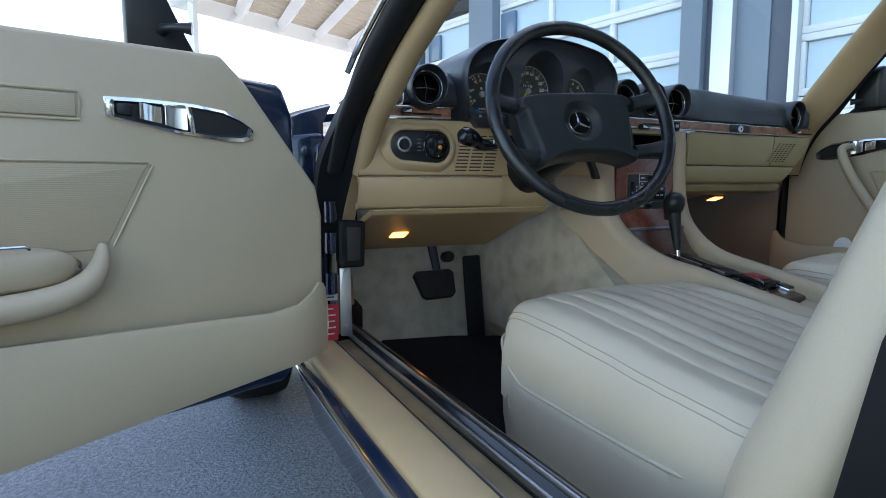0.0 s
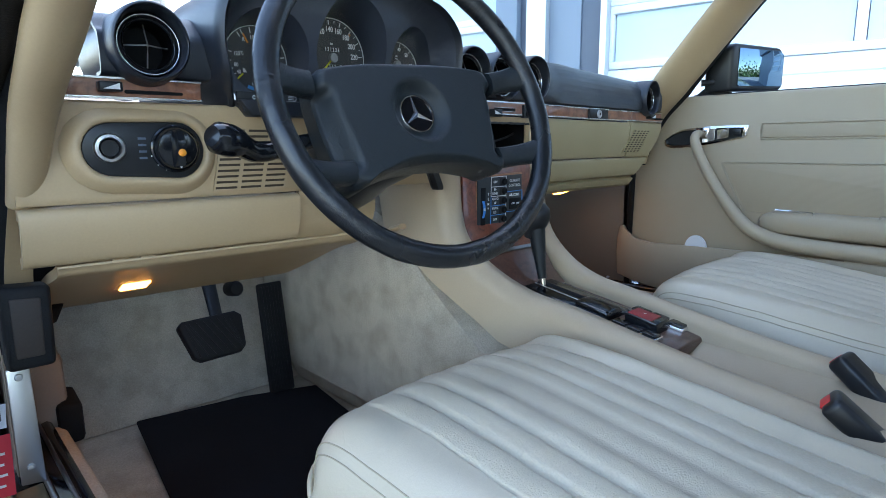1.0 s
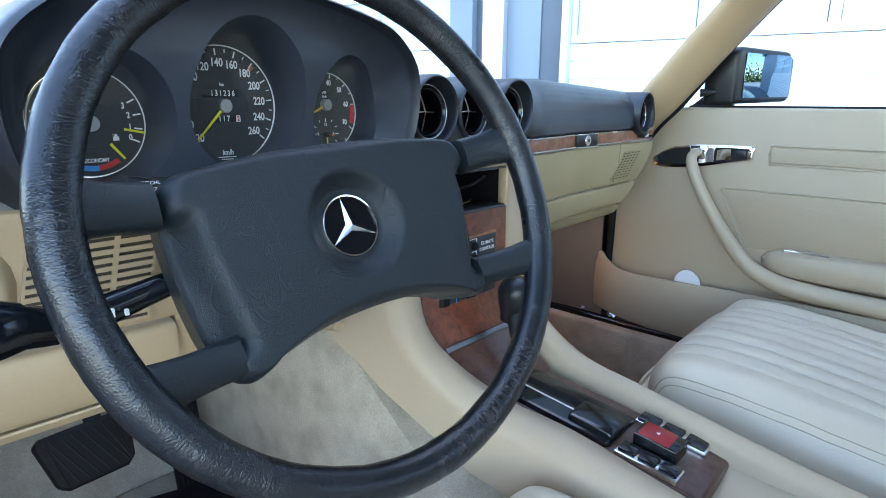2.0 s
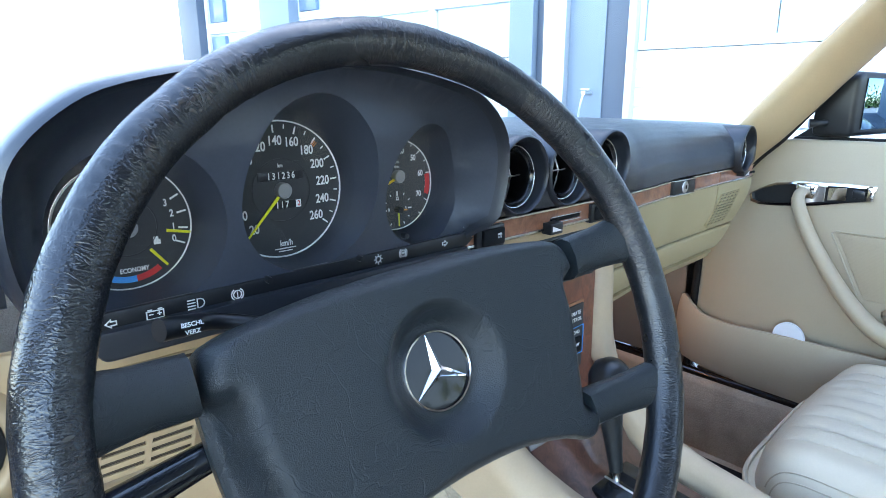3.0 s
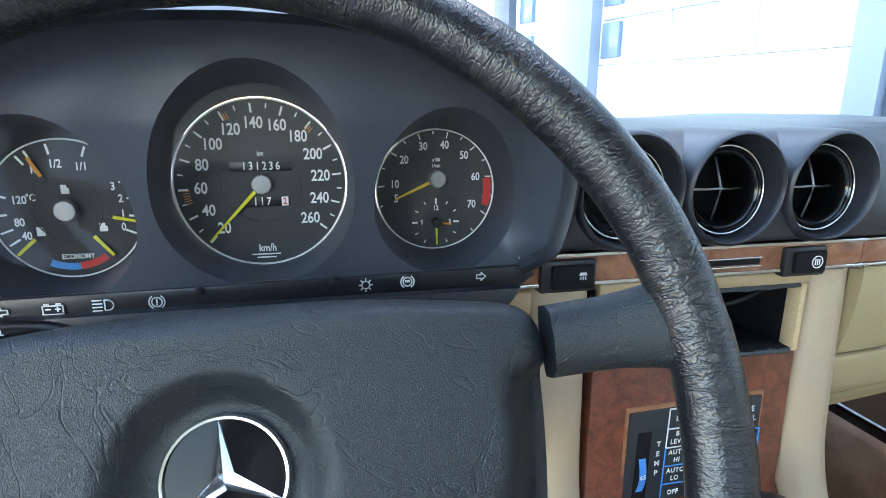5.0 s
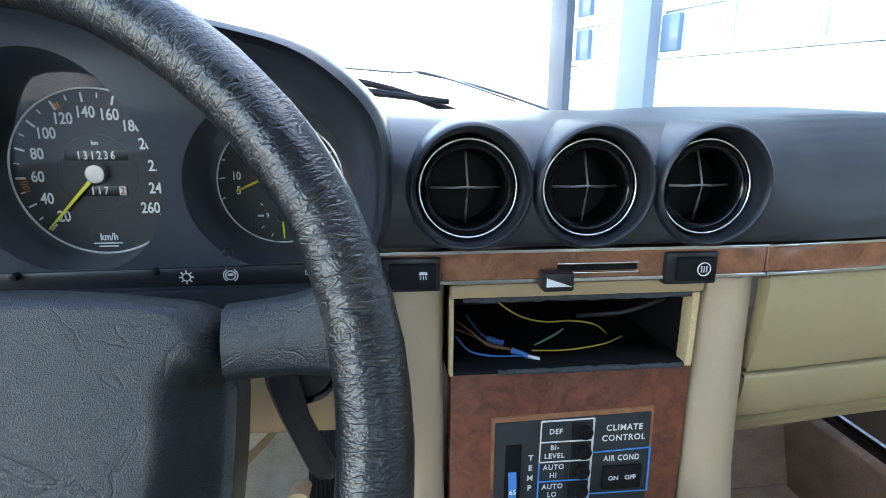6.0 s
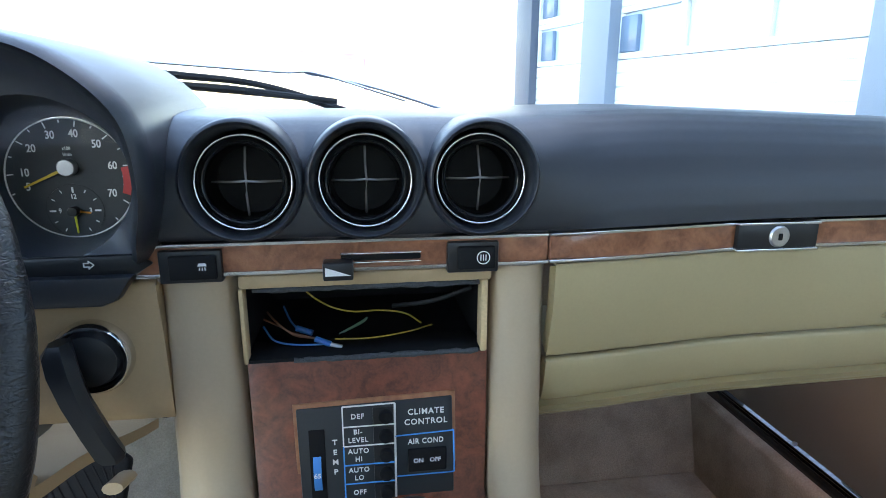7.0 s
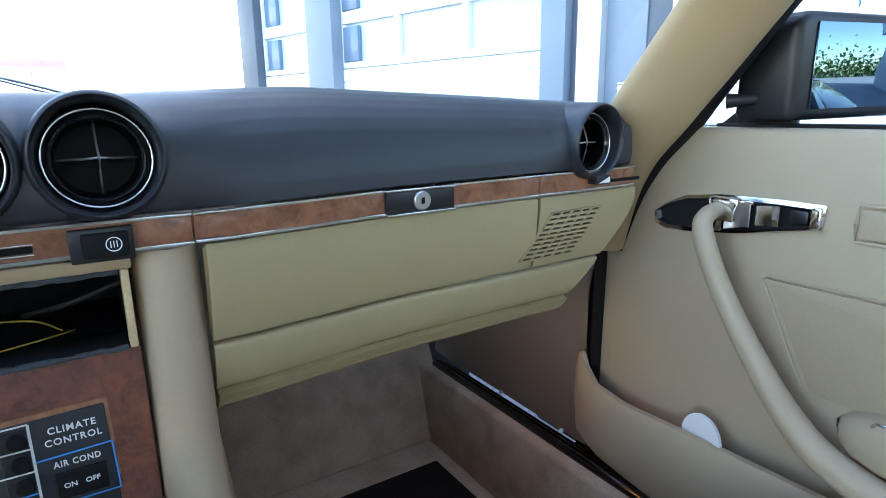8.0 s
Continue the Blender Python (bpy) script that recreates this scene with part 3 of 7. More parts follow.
    if s < 0:
        pts = smooth_path([Vector(p) for p in ((-0.680, 0.060, 0.735), (-0.672, -0.002, 0.820), (-0.665, -0.068, 0.872), (-0.657, -0.122, 0.917), (-0.649, -0.185, 0.955), (-0.642, -0.240, 0.985), (-0.630, -0.296, 1.024), (-0.612, -0.335, 1.10), (-0.600, -0.310, 1.25))])
        thick, outside, seal = [0.018, 0.023, 0.026, 0.026, 0.026, 0.026, 0.026, 0.026], Vector((-0.043, 0.024, 0.004)), [0.018, 0.022, 0.026, 0.027, 0.027, 0.027, 0.027, 0.026]
    b = B()
    tube(b, pts, thick, 20, flat=0.4 if s > 0 else 0.75, up=wide)
    part("windscreen_pillar", b, BEIGE_VINYL, car, "beige covered windscreen pillar")
    b = B()
    tube(b, [p + outside for p in pts], seal, 14, flat=0.7 if s > 0 else 0.85, up=wide)
    part("pillar_seal", b, RUBBER, car, "black rubber seal outside the pillar")
    if s < 0:
        b = B()
        tube(b, [p + Vector((-0.073, 0.044, 0.006)) for p in pts[20:]], 0.0055, 8)
        part("drip_rail", b, CHROME, car, "bright drip rail outside the pillar")
        inner = smooth_path([(s * 0.700, 0.145, 0.60), (s * 0.700, 0.120, 0.650), (s * 0.692, 0.060, 0.745), (s * 0.683, -0.010, 0.83), (s * 0.676, -0.050, 0.865)], 4)
        outer = smooth_path([(s * 0.745, 0.160, 0.60), (s * 0.750, 0.135, 0.650), (s * 0.752, 0.090, 0.745), (s * 0.732, 0.020, 0.83), (s * 0.716, -0.030, 0.875)], 4)
        b = B()
        loft(b, [[p, q, q + Vector((0, 0.03, 0.01)), p + Vector((0, 0.03, 0.01))] for p, q in zip(inner, outer)])
        bevel(b, 0.004, 2, angle=0.9)
        part("post_cover", b, RUBBER, car, "black cover of the front post")
        seam = smooth_path([(s * 0.668, 0.15, 0.60), (s * 0.673, 0.125, 0.648), (s * 0.660, 0.085, 0.745), (s * 0.652, 0.045, 0.83), (s * 0.650, -0.020, 0.868)], 4)
        b = B()
        loft(b, [[p + Vector((0, -0.002, 0)), q + Vector((0, -0.002, 0)), q + Vector((0, 0.03, 0.012)), p + Vector((0, 0.028, 0.012))] for p, q in zip(seam[2:], inner[2:])])
        bevel(b, 0.005, 2, angle=0.9)
        part("pillar_trim", b, BEIGE_VINYL, car, "beige trim at the foot of the pillar")
# windscreen, header rail, roof, hood
b = B()


def screen(u, v):
    x = (0.665 - 0.055 * v) * u
    return Vector((x, 0.42 - 0.34 * u ** 4 * (1 - v) - 0.08 * u ** 4 * v - 0.64 * v, 0.925 + 0.335 * v))


surface(b, screen, span(-1, 1, 17), span(0, 1, 7))
ws = part("windscreen", b, CLEAR, car, "clear curved windscreen")
ws.visible_shadow = False
b = B()
box(b, (0, -0.30, 1.275), (1.24, 0.08, 0.045), 0.015)
part("header_rail", b, BEIGE_VINYL, car)
def roof_point(u, v):
    """The unseen soft top, assumed closed to shade the cabin, from the header rail back and down to the rear deck."""
    prof = smooth_path([(0, -0.31, 1.29), (0, -0.55, 1.325), (0, -0.80, 1.32), (0, -1.02, 1.27), (0, -1.30, 1.08), (0, -1.45, 0.95)], 4)
    p = prof[v]
    w = 0.62
    return Vector((u * w, p.y, p.z - 0.05 * u * u))


b = B()
surface(b, roof_point, span(-1, 1, 13), [0, 2, 4, 6, 8, 10, 12, 13, 14], 0.012)
part("soft_top", b, ROOF_LINER, car, "unseen soft top with pale lining, assumed closed to shade the cabin")
b = B()
surface(b, roof_point, span(-1, 1, 13), [18, 19, 20], 0.012)
part("soft_top_foot", b, ROOF_LINER, car)
for s in (-1, 1):
    b = B()
    surface(b, lambda u, v: Vector((s * (0.62 - 0.02 * u), -0.98 - 0.02 * v * 20, 0.90 + 0.36 * u - 0.0 * v)), [0, 0.5, 1], [0, 0.5, 1], 0.012)
    part("soft_top_side", b, ROOF_LINER, car)
b = B()
box(b, (0, -1.25, 0.55), (1.34, 0.05, 0.75), 0.01)
part("rear_bulkhead", b, CARPET, car)
b = B()
surface(b, lambda u, v: Vector((u * (0.80 - 0.05 * v), 0.5 + 1.45 * v, 0.925 - 0.10 * v * v - 0.03 * u * u - 0.05 * abs(u) ** 6)), span(-1, 1, 25), span(0, 1, 11), 0.02)
part("hood", b, BLUE_PAINT, car, "dark blue hood")
for s in (-1, 1):
    b = B()
    surface(b, lambda u, v: Vector((s * (0.80 + 0.08 * math.sin(u * 1.6)), 0.3 + 1.7 * v, 0.89 - 0.10 * v * v - 0.42 * u * u)), span(0, 1, 9), span(0, 1, 9), 0.02)
    part("fender", b, BLUE_PAINT, car, "dark blue front fender")
    wheel = B()
    m = Matrix.Translation((s * 0.78, 1.02, 0.31)) @ Euler((0, radians(90), 0)).to_matrix().to_4x4()
    lathe(wheel, [(0.2, -0.09), (0.27, -0.1), (0.305, -0.085), (0.315, -0.05), (0.315, 0.05), (0.305, 0.085), (0.27, 0.1), (0.2, 0.09)], m, 48, True)
    part("tyre", wheel, RUBBER, car, "black tyre")

# ---- dashboard ----
dash = thing("dashboard", (0, 0.1, 0.8), "black padded dashboard with beige lower panels and walnut trim", "dashboard")


def face_y(x):
    """How far forward the dashboard's face stands: a flat middle, the ends falling away a little."""
    if x > 0.12:
        k = min(1.0, (x - 0.12) / 0.22)
        return 0.012 + 0.019 * k * k * (3 - 2 * k) + 0.02 * max(0.0, x - 0.34)
    return 0.012 + 0.045 * max(0.0, abs(x) - 0.12) ** 1.3


def top_z(x):
    k = max(0.0, min(1.0, (abs(x) - 0.08) / 0.17))
    return 0.944 + 0.008 * k * k * (3 - 2 * k) - 0.045 * max(0.0, abs(x) - 0.15) ** 1.2


def pad(u, v):
    fy, tz = face_y(u), top_z(u)
    prof = [(0.020, 0.8630), (0.006, 0.8637), (-0.001, 0.868), (-0.003, 0.885), (0.0, 0.906), (0.010, tz - 0.021), (0.03, tz - 0.006), (0.06, tz), (0.15, tz + 0.002), (0.30, tz + 0.0), (0.46, tz - 0.012)]
    # away from the vents the face is one round from the strip up to the top
    far = max(0.0, min(1.0, (abs(u) - 0.125) / 0.05)) if u < 0.45 else max(0.0, min(1.0, (0.52 - u) / 0.05))
    far = far * far * (3 - 2 * far) if u > -0.2 else 0.0
    if far:
        arc = [(0.020, 0.8630), (0.006, 0.8637)] + [(0.060 * (1 - math.cos(a)) - 0.004, 0.866 + (tz - 0.866) * math.sin(a)) for a in (radians(9 * n) for n in range(0, 11))] + prof[8:]
        q = v * (len(arc) - 1)
        n = min(int(q), len(arc) - 2)
        ya, za = [arc[n][c] + (arc[n + 1][c] - arc[n][c]) * (q - n) for c in (0, 1)]
    prof = smooth_path([(0, y, z) for y, z in prof], 3)
    k = v * (len(prof) - 1)
    i = min(int(k), len(prof) - 2)
    p = prof[i].lerp(prof[i + 1], k - i)
    y, z = p.y, p.z
    if far:
        y, z = y + (ya - y) * far, z + (za - z) * far
    near = min(math.hypot(u - c, z - h) for c, h in ((-0.079, 0.903), (0, 0.903), (0.079, 0.903), (0.544, 0.893), (-0.561, 0.897)))
    fade = max(0.0, 1 - (max(0.0, y) / 0.06) ** 2)
    hollow = 0.060 * max(0.0, min(1.0, (0.037 - near) / 0.003)) if y < 0.05 else 0.0
    swell = (0.005 if abs(u) < 0.2 else 0.0) * max(0.0, min(1.0, (z - 0.895) / 0.03)) * fade * math.exp(-max(0.0, (near - 0.037) / 0.011) ** 2)
    return Vector((u, fy + y - 0.008 + hollow - swell * (1 - hollow / 0.060), z))


for us in (span(-0.136, 0.130, 160) + span(0.134, 0.604, 110), span(-0.606, -0.495, 60)):
    b = B()
    surface(b, pad, us, span(0, 1, 90), 0.004)
    part("top_pad", b, BLACK_PAD, dash, "black padded vinyl top")


def vent(x, y, z, yaw=0.0):
    """A round fresh-air outlet: hooded cowl, silver ring, black collar, throat coloured near black for its shade, and
    crossed vanes.
    """
    m = facing(x, y, z, 4, yaw)
    shear = Matrix(((1, 0, 0, 0), (0, 1, 0, 0), (0, 0.12, 1, 0), (0, 0, 0, 1)))
    b = B()
    lathe(b, [(0.0435, -0.12), (0.0425, -0.05), (0.0408, -0.02), (0.0396, -0.004), (0.0388, 0.001), (0.0377, 0.0035), (0.0364, 0.0042), (0.0352, 0.0028), (0.0343, -0.001), (0.0336, -0.008), (0.0326, -0.018)], m @ shear, 56)
    back_to = m.inverted()
    for v in b.verts:
        p = back_to @ v.co
        if p.y > 0:
            v.co = m @ Vector((p.x, p.y * (1 + 0.05 * min(1.0, p.y / 0.03)), p.z))
    cowl = part("vent", b, BLACK_PAD, dash, "round air outlet in a hooded cowl", smooth=60)
    b = B()
    tube(b, [m @ Vector((0.0309 * math.cos(t), 0.0309 * math.sin(t), -0.0105)) for t in span(0, 2 * math.pi, 65)[:-1]], 0.0010, 8, True, up=m.to_3x3() @ Vector((0, 0, 1)))
    part("ring", b, SILVER_TRIM, cowl, "thin silver ring", smooth=60)
    b = B()
    inner = m @ Matrix.Translation((0, 0, -0.0075)) @ Matrix.Diagonal((1.08, 1.08, 1, 1))
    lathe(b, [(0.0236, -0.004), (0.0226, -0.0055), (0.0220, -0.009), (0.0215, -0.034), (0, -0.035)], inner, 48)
    part("throat", b, THROAT_SHADE, cowl)
    b = B()
    lathe(b, [(0.0326, -0.017), (0.0300, -0.0145), (0.0294, -0.0112), (0.0284, -0.0125), (0.0274, -0.0112), (0.0262, -0.0104), (0.0252, -0.0112), (0.0244, -0.0140)], m, 56)
    part("collar", b, GLOSS_BLACK, cowl, "glossy black collar", smooth=60)
    for du, dv in ((1, 0), (0, 1)):
        b = B()
        tube(b, [inner @ Vector((-0.0212 * du, -0.0212 * dv, -0.016)), inner @ Vector((-0.008 * du, -0.008 * dv, -0.0105)), inner @ Vector((0.0006 * dv, 0.0006 * du, -0.0085)), inner @ Vector((0.008 * du, 0.008 * dv, -0.0105)), inner @ Vector((0.0212 * du, 0.0212 * dv, -0.016))], 0.0008, 6)
        part("vane", b, STEEL, cowl)


for x in (-0.079, 0.0, 0.079):
    vent(x, -0.002, 0.903)
vent(-0.561, -0.002, 0.897)
vent(0.544, 0.020, 0.893, 4)

# walnut strip between two bright lines, in lengths
def strip(name, x0, x1, z0, z1, d, mat, bev=0.001, label=""):
    b = B()
    surface(b, lambda u, v: Vector((u, face_y(u) + d, v)), span(x0, x1, max(2, int((x1 - x0) * 40) + 2)), [z0, z1], 0)
    fs = list(b.faces)
    r = bmesh.ops.extrude_face_region(b, geom=fs)
    for v in [e for e in r["geom"] if isinstance(e, bmesh.types.BMVert)]:
        v.co.y += 0.012
    bevel(b, bev, 1, angle=0.8)
    return part(name, b, mat, dash, label)


for x0, x1 in ((-0.152, 0.1295), (0.1305, 0.47), (0.471, 0.618), (-0.66, -0.505)):
    strip("wood_strip", x0, x1, 0.8425, 0.8605, -0.004, WALNUT, label="walnut veneer strip")
    strip("chrome_line", x0, x1, 0.8605, 0.8625, -0.006, SILVER_TRIM, 0.0004)
    strip("chrome_line", x0, x1, 0.8402, 0.8425, -0.006, SILVER_TRIM, 0.0004)


def block(name, x, z, w, h, d0, depth, mat, parent=None, bev=0.0015, label=""):
    b = B()
    box(b, (x, face_y(x) + d0 + depth / 2, z), (w, depth, h), bev)
    return part(name, b, mat, parent or dash, label)


# glovebox, its lid, lower roll and louvre
def sheet(name, prof, x0, x1, mat, label="", n=24, thick=0.012, cut=0.0):
    """A bent panel: the profile of (y, z) carried along x; cut draws its outer end in towards the foot."""
    b = B()
    pr = smooth_path([Vector((0, y, z)) for y, z in prof], 5)
    
    def bent(u, v):
        y, z = pr[v].y, pr[v].z
        x = x0 + (u - x0) * (1 - cut / (x1 - x0) * min(1.0, max(0.0, 0.825 - z) / 0.11) ** 1.3)
        return Vector((x, face_y(x) + y, z))
    surface(b, bent, span(x0, x1, n), list(range(len(pr))), thick)
    return part(name, b, mat, dash, label)


sheet("glovebox_lid", [(0.002, 0.838), (-0.002, 0.834), (0.0, 0.80), (0.008, 0.764), (0.012, 0.759)], 0.137, 0.470, KHAKI_VINYL, "khaki-beige glovebox lid")
sheet("end_panel", [(0.002, 0.838), (-0.002, 0.834), (0.0, 0.80), (0.008, 0.764), (0.012, 0.759)], 0.474, 0.625, KHAKI_VINYL, cut=0.085)
sheet("knee_roll", [(0.020, 0.7575), (0.0115, 0.756), (0.0095, 0.751), (0.012, 0.735), (0.017, 0.720), (0.024, 0.714), (0.05, 0.710), (0.16, 0.70), (0.34, 0.66)], 0.137, 0.625, KHAKI_VINYL, "khaki-beige padded lower edge", cut=0.085)
sheet("under_lip", [(0.035, 0.713), (0.042, 0.704), (0.06, 0.698), (0.18, 0.690)], 0.139, 0.545, KHAKI_VINYL, "khaki-beige lower lip")
sheet("knee_panel", [(0.0, 0.838), (-0.004, 0.832), (0.0, 0.80), (0.004, 0.738), (0.012, 0.730)], -0.690, -0.141, BEIGE_VINYL, "beige lower dashboard panel")
sheet("knee_roll", [(0.016, 0.729), (0.002, 0.724), (0.002, 0.70), (0.014, 0.670), (0.03, 0.664)], -0.690, -0.385, BEIGE_VINYL, "beige padded lower edge")
sheet("under_cover", [(0.03, 0.666), (0.04, 0.660), (0.12, 0.636), (0.24, 0.588), (0.30, 0.566)], -0.66, -0.262, BEIGE_VINYL, "beige cover under the dashboard")

sheet("column_panel", [(0.012, 0.733), (0.006, 0.726), (0.010, 0.69), (0.03, 0.660)], -0.383, -0.262, BEIGE_VINYL, "beige panel round the ignition lock", 8)

# instrument binnacle
XC = -0.312


HOOD = [(0.157, 0.828), (0.168, 0.850), (0.178, 0.868), (0.184, 0.890), (0.186, 0.915), (0.183, 0.940), (0.174, 0.957), (0.157, 0.973), (0.136, 0.985), (0.100, 0.994), (0.050, 1.002), (0.0, 1.004)]
HOOD_LINE = smooth_path([Vector((x, z, 0)) for x, z in HOOD], 6)


def arch(a, scale=1.0, drop=0.0):
    """Outline of the binnacle's hood, from its lower right over the top to its lower left."""
    f = a / math.pi
    k = (1 - abs(2 * f - 1)) * (len(HOOD_LINE) - 1)
    n = min(int(k), len(HOOD_LINE) - 2)
    p = HOOD_LINE[n].lerp(HOOD_LINE[n + 1], k - n)
    wide = 1.0 if f < 0.5 else 1.01
    return XC + math.copysign(p.x * scale * wide, 0.5 - f), 0.828 + (p.y - 0.828) * scale + drop


angles = span(0.0, math.pi, 67)
b = B()
rows = [(0.30, 0.96), (0.16, 1.0), (0.05, 1.01), (-0.01, 1.0), (-0.026, 0.99), (-0.030, 0.97), (-0.024, 0.945), (0.004, 0.925)]


def hood_point(a, k):
    d, sc = rows[k]
    x, z = arch(a, sc, (1 - sc) * 0.05)
    lean = -0.022 * math.sin(a) if k < 7 else 0
    low = min(1.0, math.sin(a) / 0.30)
    if d < 0.03:
        d, lean = 0.03 + (d - 0.03) * (0.25 + 0.75 * low), lean * low
    return Vector((x, d + lean + 0.012, z - (0.03 if k == 0 else 0)))


surface(b, hood_point, angles, list(range(8)))
part("binnacle_hood", b, BLACK_PAD, dash, "black hood over the instruments")

b = B()
prism(b, [(-0.455, 0.825), (-0.172, 0.824), (-0.162, 0.828), (-0.1505, 0.8445), (-0.470, 0.8445)], lambda u, v, q: Vector((u, q, v)), -0.002, 0.03, 0.003)
part("binnacle_base", b, BLACK_PAD, dash)

# instrument plate with three round openings
GAUGES = [(-0.424, 0.896, 0.0415, 0.0485), (XC, 0.909, 0.0525, 0.0545), (-0.199, 0.902, 0.0405, 0.0480)]


def mouth(gx, gz, gr, hr, t):
    """Edge of the well before a dial: taller above the dial than below it."""
    s_ = math.sin(t)
    return gx + hr * math.cos(t), gz + s_ * (max(hr, gr * 1.06) if s_ < 0 else gr * 1.37)


def plate_y(z, x=None):
    """The instrument plate leans towards the seats at its top, and falls away to both sides above the lamp strip."""
    bow = 0.0 if x is None else max(0.0, min(1.0, (z - 0.850) / 0.05)) * (1.4 * min(abs(x - XC), 0.164) ** 2 - 0.003 - 3.0 * max(0.0, abs(x - XC) - 0.164))
    return 0.006 + bow - 0.25 * max(0.0, min(z, 0.950) - 0.857)


LIP = [hood_point(a, 6) for a in span(0.0, math.pi, 133)]


def face_of_plate(x, z):
    """The plate's depth: near its rim it rises in a soft bevel to the lip of the hood."""
    p = min(LIP, key=lambda q: (q.x - x) ** 2 + (q.z - z) ** 2)
    away = math.hypot(p.x - x, p.z - z) / 0.024
    k = max(0.0, 1 - away) ** 2 * max(0.0, min(1.0, (z - 0.845) / 0.03))
    base = plate_y(z, x)
    return base + (p.y + 0.003 - base) * k


b = B()
outer = [b.verts.new((p.x, 0, p.z)) for p in LIP[::2]]
edges = [b.edges.new((outer[i], outer[(i + 1) % len(outer)])) for i in range(len(outer))]
for gx, gz, gr, hr in GAUGES:
    loop = [b.verts.new((x, 0, z)) for x, z in (mouth(gx, gz, gr, hr, t) for t in span(0, 2 * math.pi, 49)[:-1])]
    edges += [b.edges.new((loop[i], loop[(i + 1) % 48])) for i in range(48)]
bmesh.ops.triangle_fill(b, edges=edges, use_beauty=True)
for _ in range(3):
    bmesh.ops.subdivide_edges(b, edges=[e for e in b.edges if e.calc_length() > 0.009], cuts=1, use_grid_fill=True)
    bmesh.ops.triangulate(b, faces=b.faces[:])
    bmesh.ops.beautify_fill(b, faces=b.faces[:], edges=[e for e in b.edges if len(e.link_faces) == 2])
for v in b.verts:
    v.co.y = face_of_plate(v.co.x, v.co.z)
plate = part("instrument_plate", b, CLUSTER_GREY, dash, "dark grey instrument plate", smooth=80)
for gx, gz, gr, hr in GAUGES:
    b = B()

    def cone(t, v):
        x0, z0 = mouth(gx, gz, gr, hr, t)
        y0 = face_of_plate(x0, z0)
        x1, z1, y1 = gx + gr * 1.02 * math.cos(t), gz + gr * 1.02 * math.sin(t), 0.046
        return Vector((x0 + (x1 - x0) * v, y0 + (y1 - y0) * v, z0 + (z1 - z0) * v))
    surface(b, cone, span(0, 2 * math.pi, 49)[:-1], [0, 0.05, 0.3, 0.6, 1], closed_u=True)
    part("gauge_well", b, CLUSTER_GREY, dash)

# ---- centre stack and console ----
console = thing("centre_console", (0, -0.1, 0.5), "beige centre console with walnut panel and gear lever", "console")
# uprights each side of the stack sweep back into the console's sides
for s, xo, xi, xo2, xi2 in ((-1, -0.145, -0.092, -0.078, -0.018), (1, 0.134, 0.090, 0.150, 0.112)):
    b = B()
    prof = smooth_path([(0, 0.012, 0.838), (0, 0.008, 0.75), (0, 0.0, 0.67), (0, -0.03, 0.61), (0, -0.10, 0.560), (0, -0.20, 0.538), (0, -0.40, 0.505), (0, -0.62, 0.48)], 6)
    low = smooth_path([(0, 0.16, 0.838), (0, 0.16, 0.75), (0, 0.13, 0.62), (0, 0.06, 0.53), (0, -0.06, 0.46), (0, -0.20, 0.43), (0, -0.40, 0.41), (0, -0.62, 0.40)], 6)
    k = len(prof)
    secs = []
    for i in range(k):
        f = i / (k - 1)
        g = max(0.0, min(1.0, (f - 0.30) / 0.42))
        g = g * g * (3 - 2 * g)
        w = xo + (xo2 - xo) * g
        wi = xi + (xi2 - xi) * g
        p, q = prof[i], low[i]
        e = 0.018
        d = (q - p).normalized()
        secs.append([Vector((wi, p.y + 0.0, p.z)) + d * 0.012, Vector((wi + s * 0.006, p.y, p.z)) + d * 0.002, Vector(((w + wi) / 2, p.y, p.z)) - d * 0.004,
                     Vector((w - s * 0.008, p.y, p.z)) + d * 0.003, Vector((w, p.y, p.z)) + d * e, Vector((w + s * 0.012, q.y, q.z)), Vector((wi, q.y, q.z))])
    loft(b, secs)
    part("side_panel", b, CONSOLE_VINYL, console, "pinkish beige side of the console", smooth=60)
b = B()
surface(b, lambda u, v: Vector((-0.035 + 0.155 * u + 0.02 * v, -0.285 - 0.38 * v, 0.474 - 0.012 * v + 0.016 * (2 * u - 1) ** 2)), span(0, 1, 13), span(0, 1, 9), 0.02)
part("rear_cover", b, CONSOLE_VINYL, console, "pinkish beige rear of the console", smooth=60)
b = B()
prism_x(b, [(0.014, 0.772), (0.012, 0.655), (-0.022, 0.60), (-0.012, 0.59), (0.03, 0.655), (0.032, 0.772)], -0.088, 0.088, 0.002)
part("wood_panel", b, WALNUT_RED, console, "worn reddish walnut panel")
b = B()
tube(b, smooth_path([(0.0205, -0.0715, 0.562), (0.0212, -0.066, 0.590), (0.022, -0.060, 0.620), (0.023, -0.055, 0.648)]), [0.0075, 0.0095, 0.0125, 0.0150], 16)
lever = part("gear_lever", b, BLACK_SOFT, console, "black leather-covered gear lever")
b = B()
tube(b, [(0.0198, -0.076, 0.535), (0.0205, -0.0715, 0.563)], 0.0055, 12)
part("shaft", b, CHROME, lever, "bright lever shaft")
b = B()
lathe(b, [(0, 0.030), (0.012, 0.028), (0.021, 0.020), (0.0245, 0.006), (0.022, -0.008), (0.0165, -0.022), (0.014, -0.034)], pose(0.0235, -0.052, 0.664, 12), 28)
part("knob", b, BLACK_PLASTIC, lever)

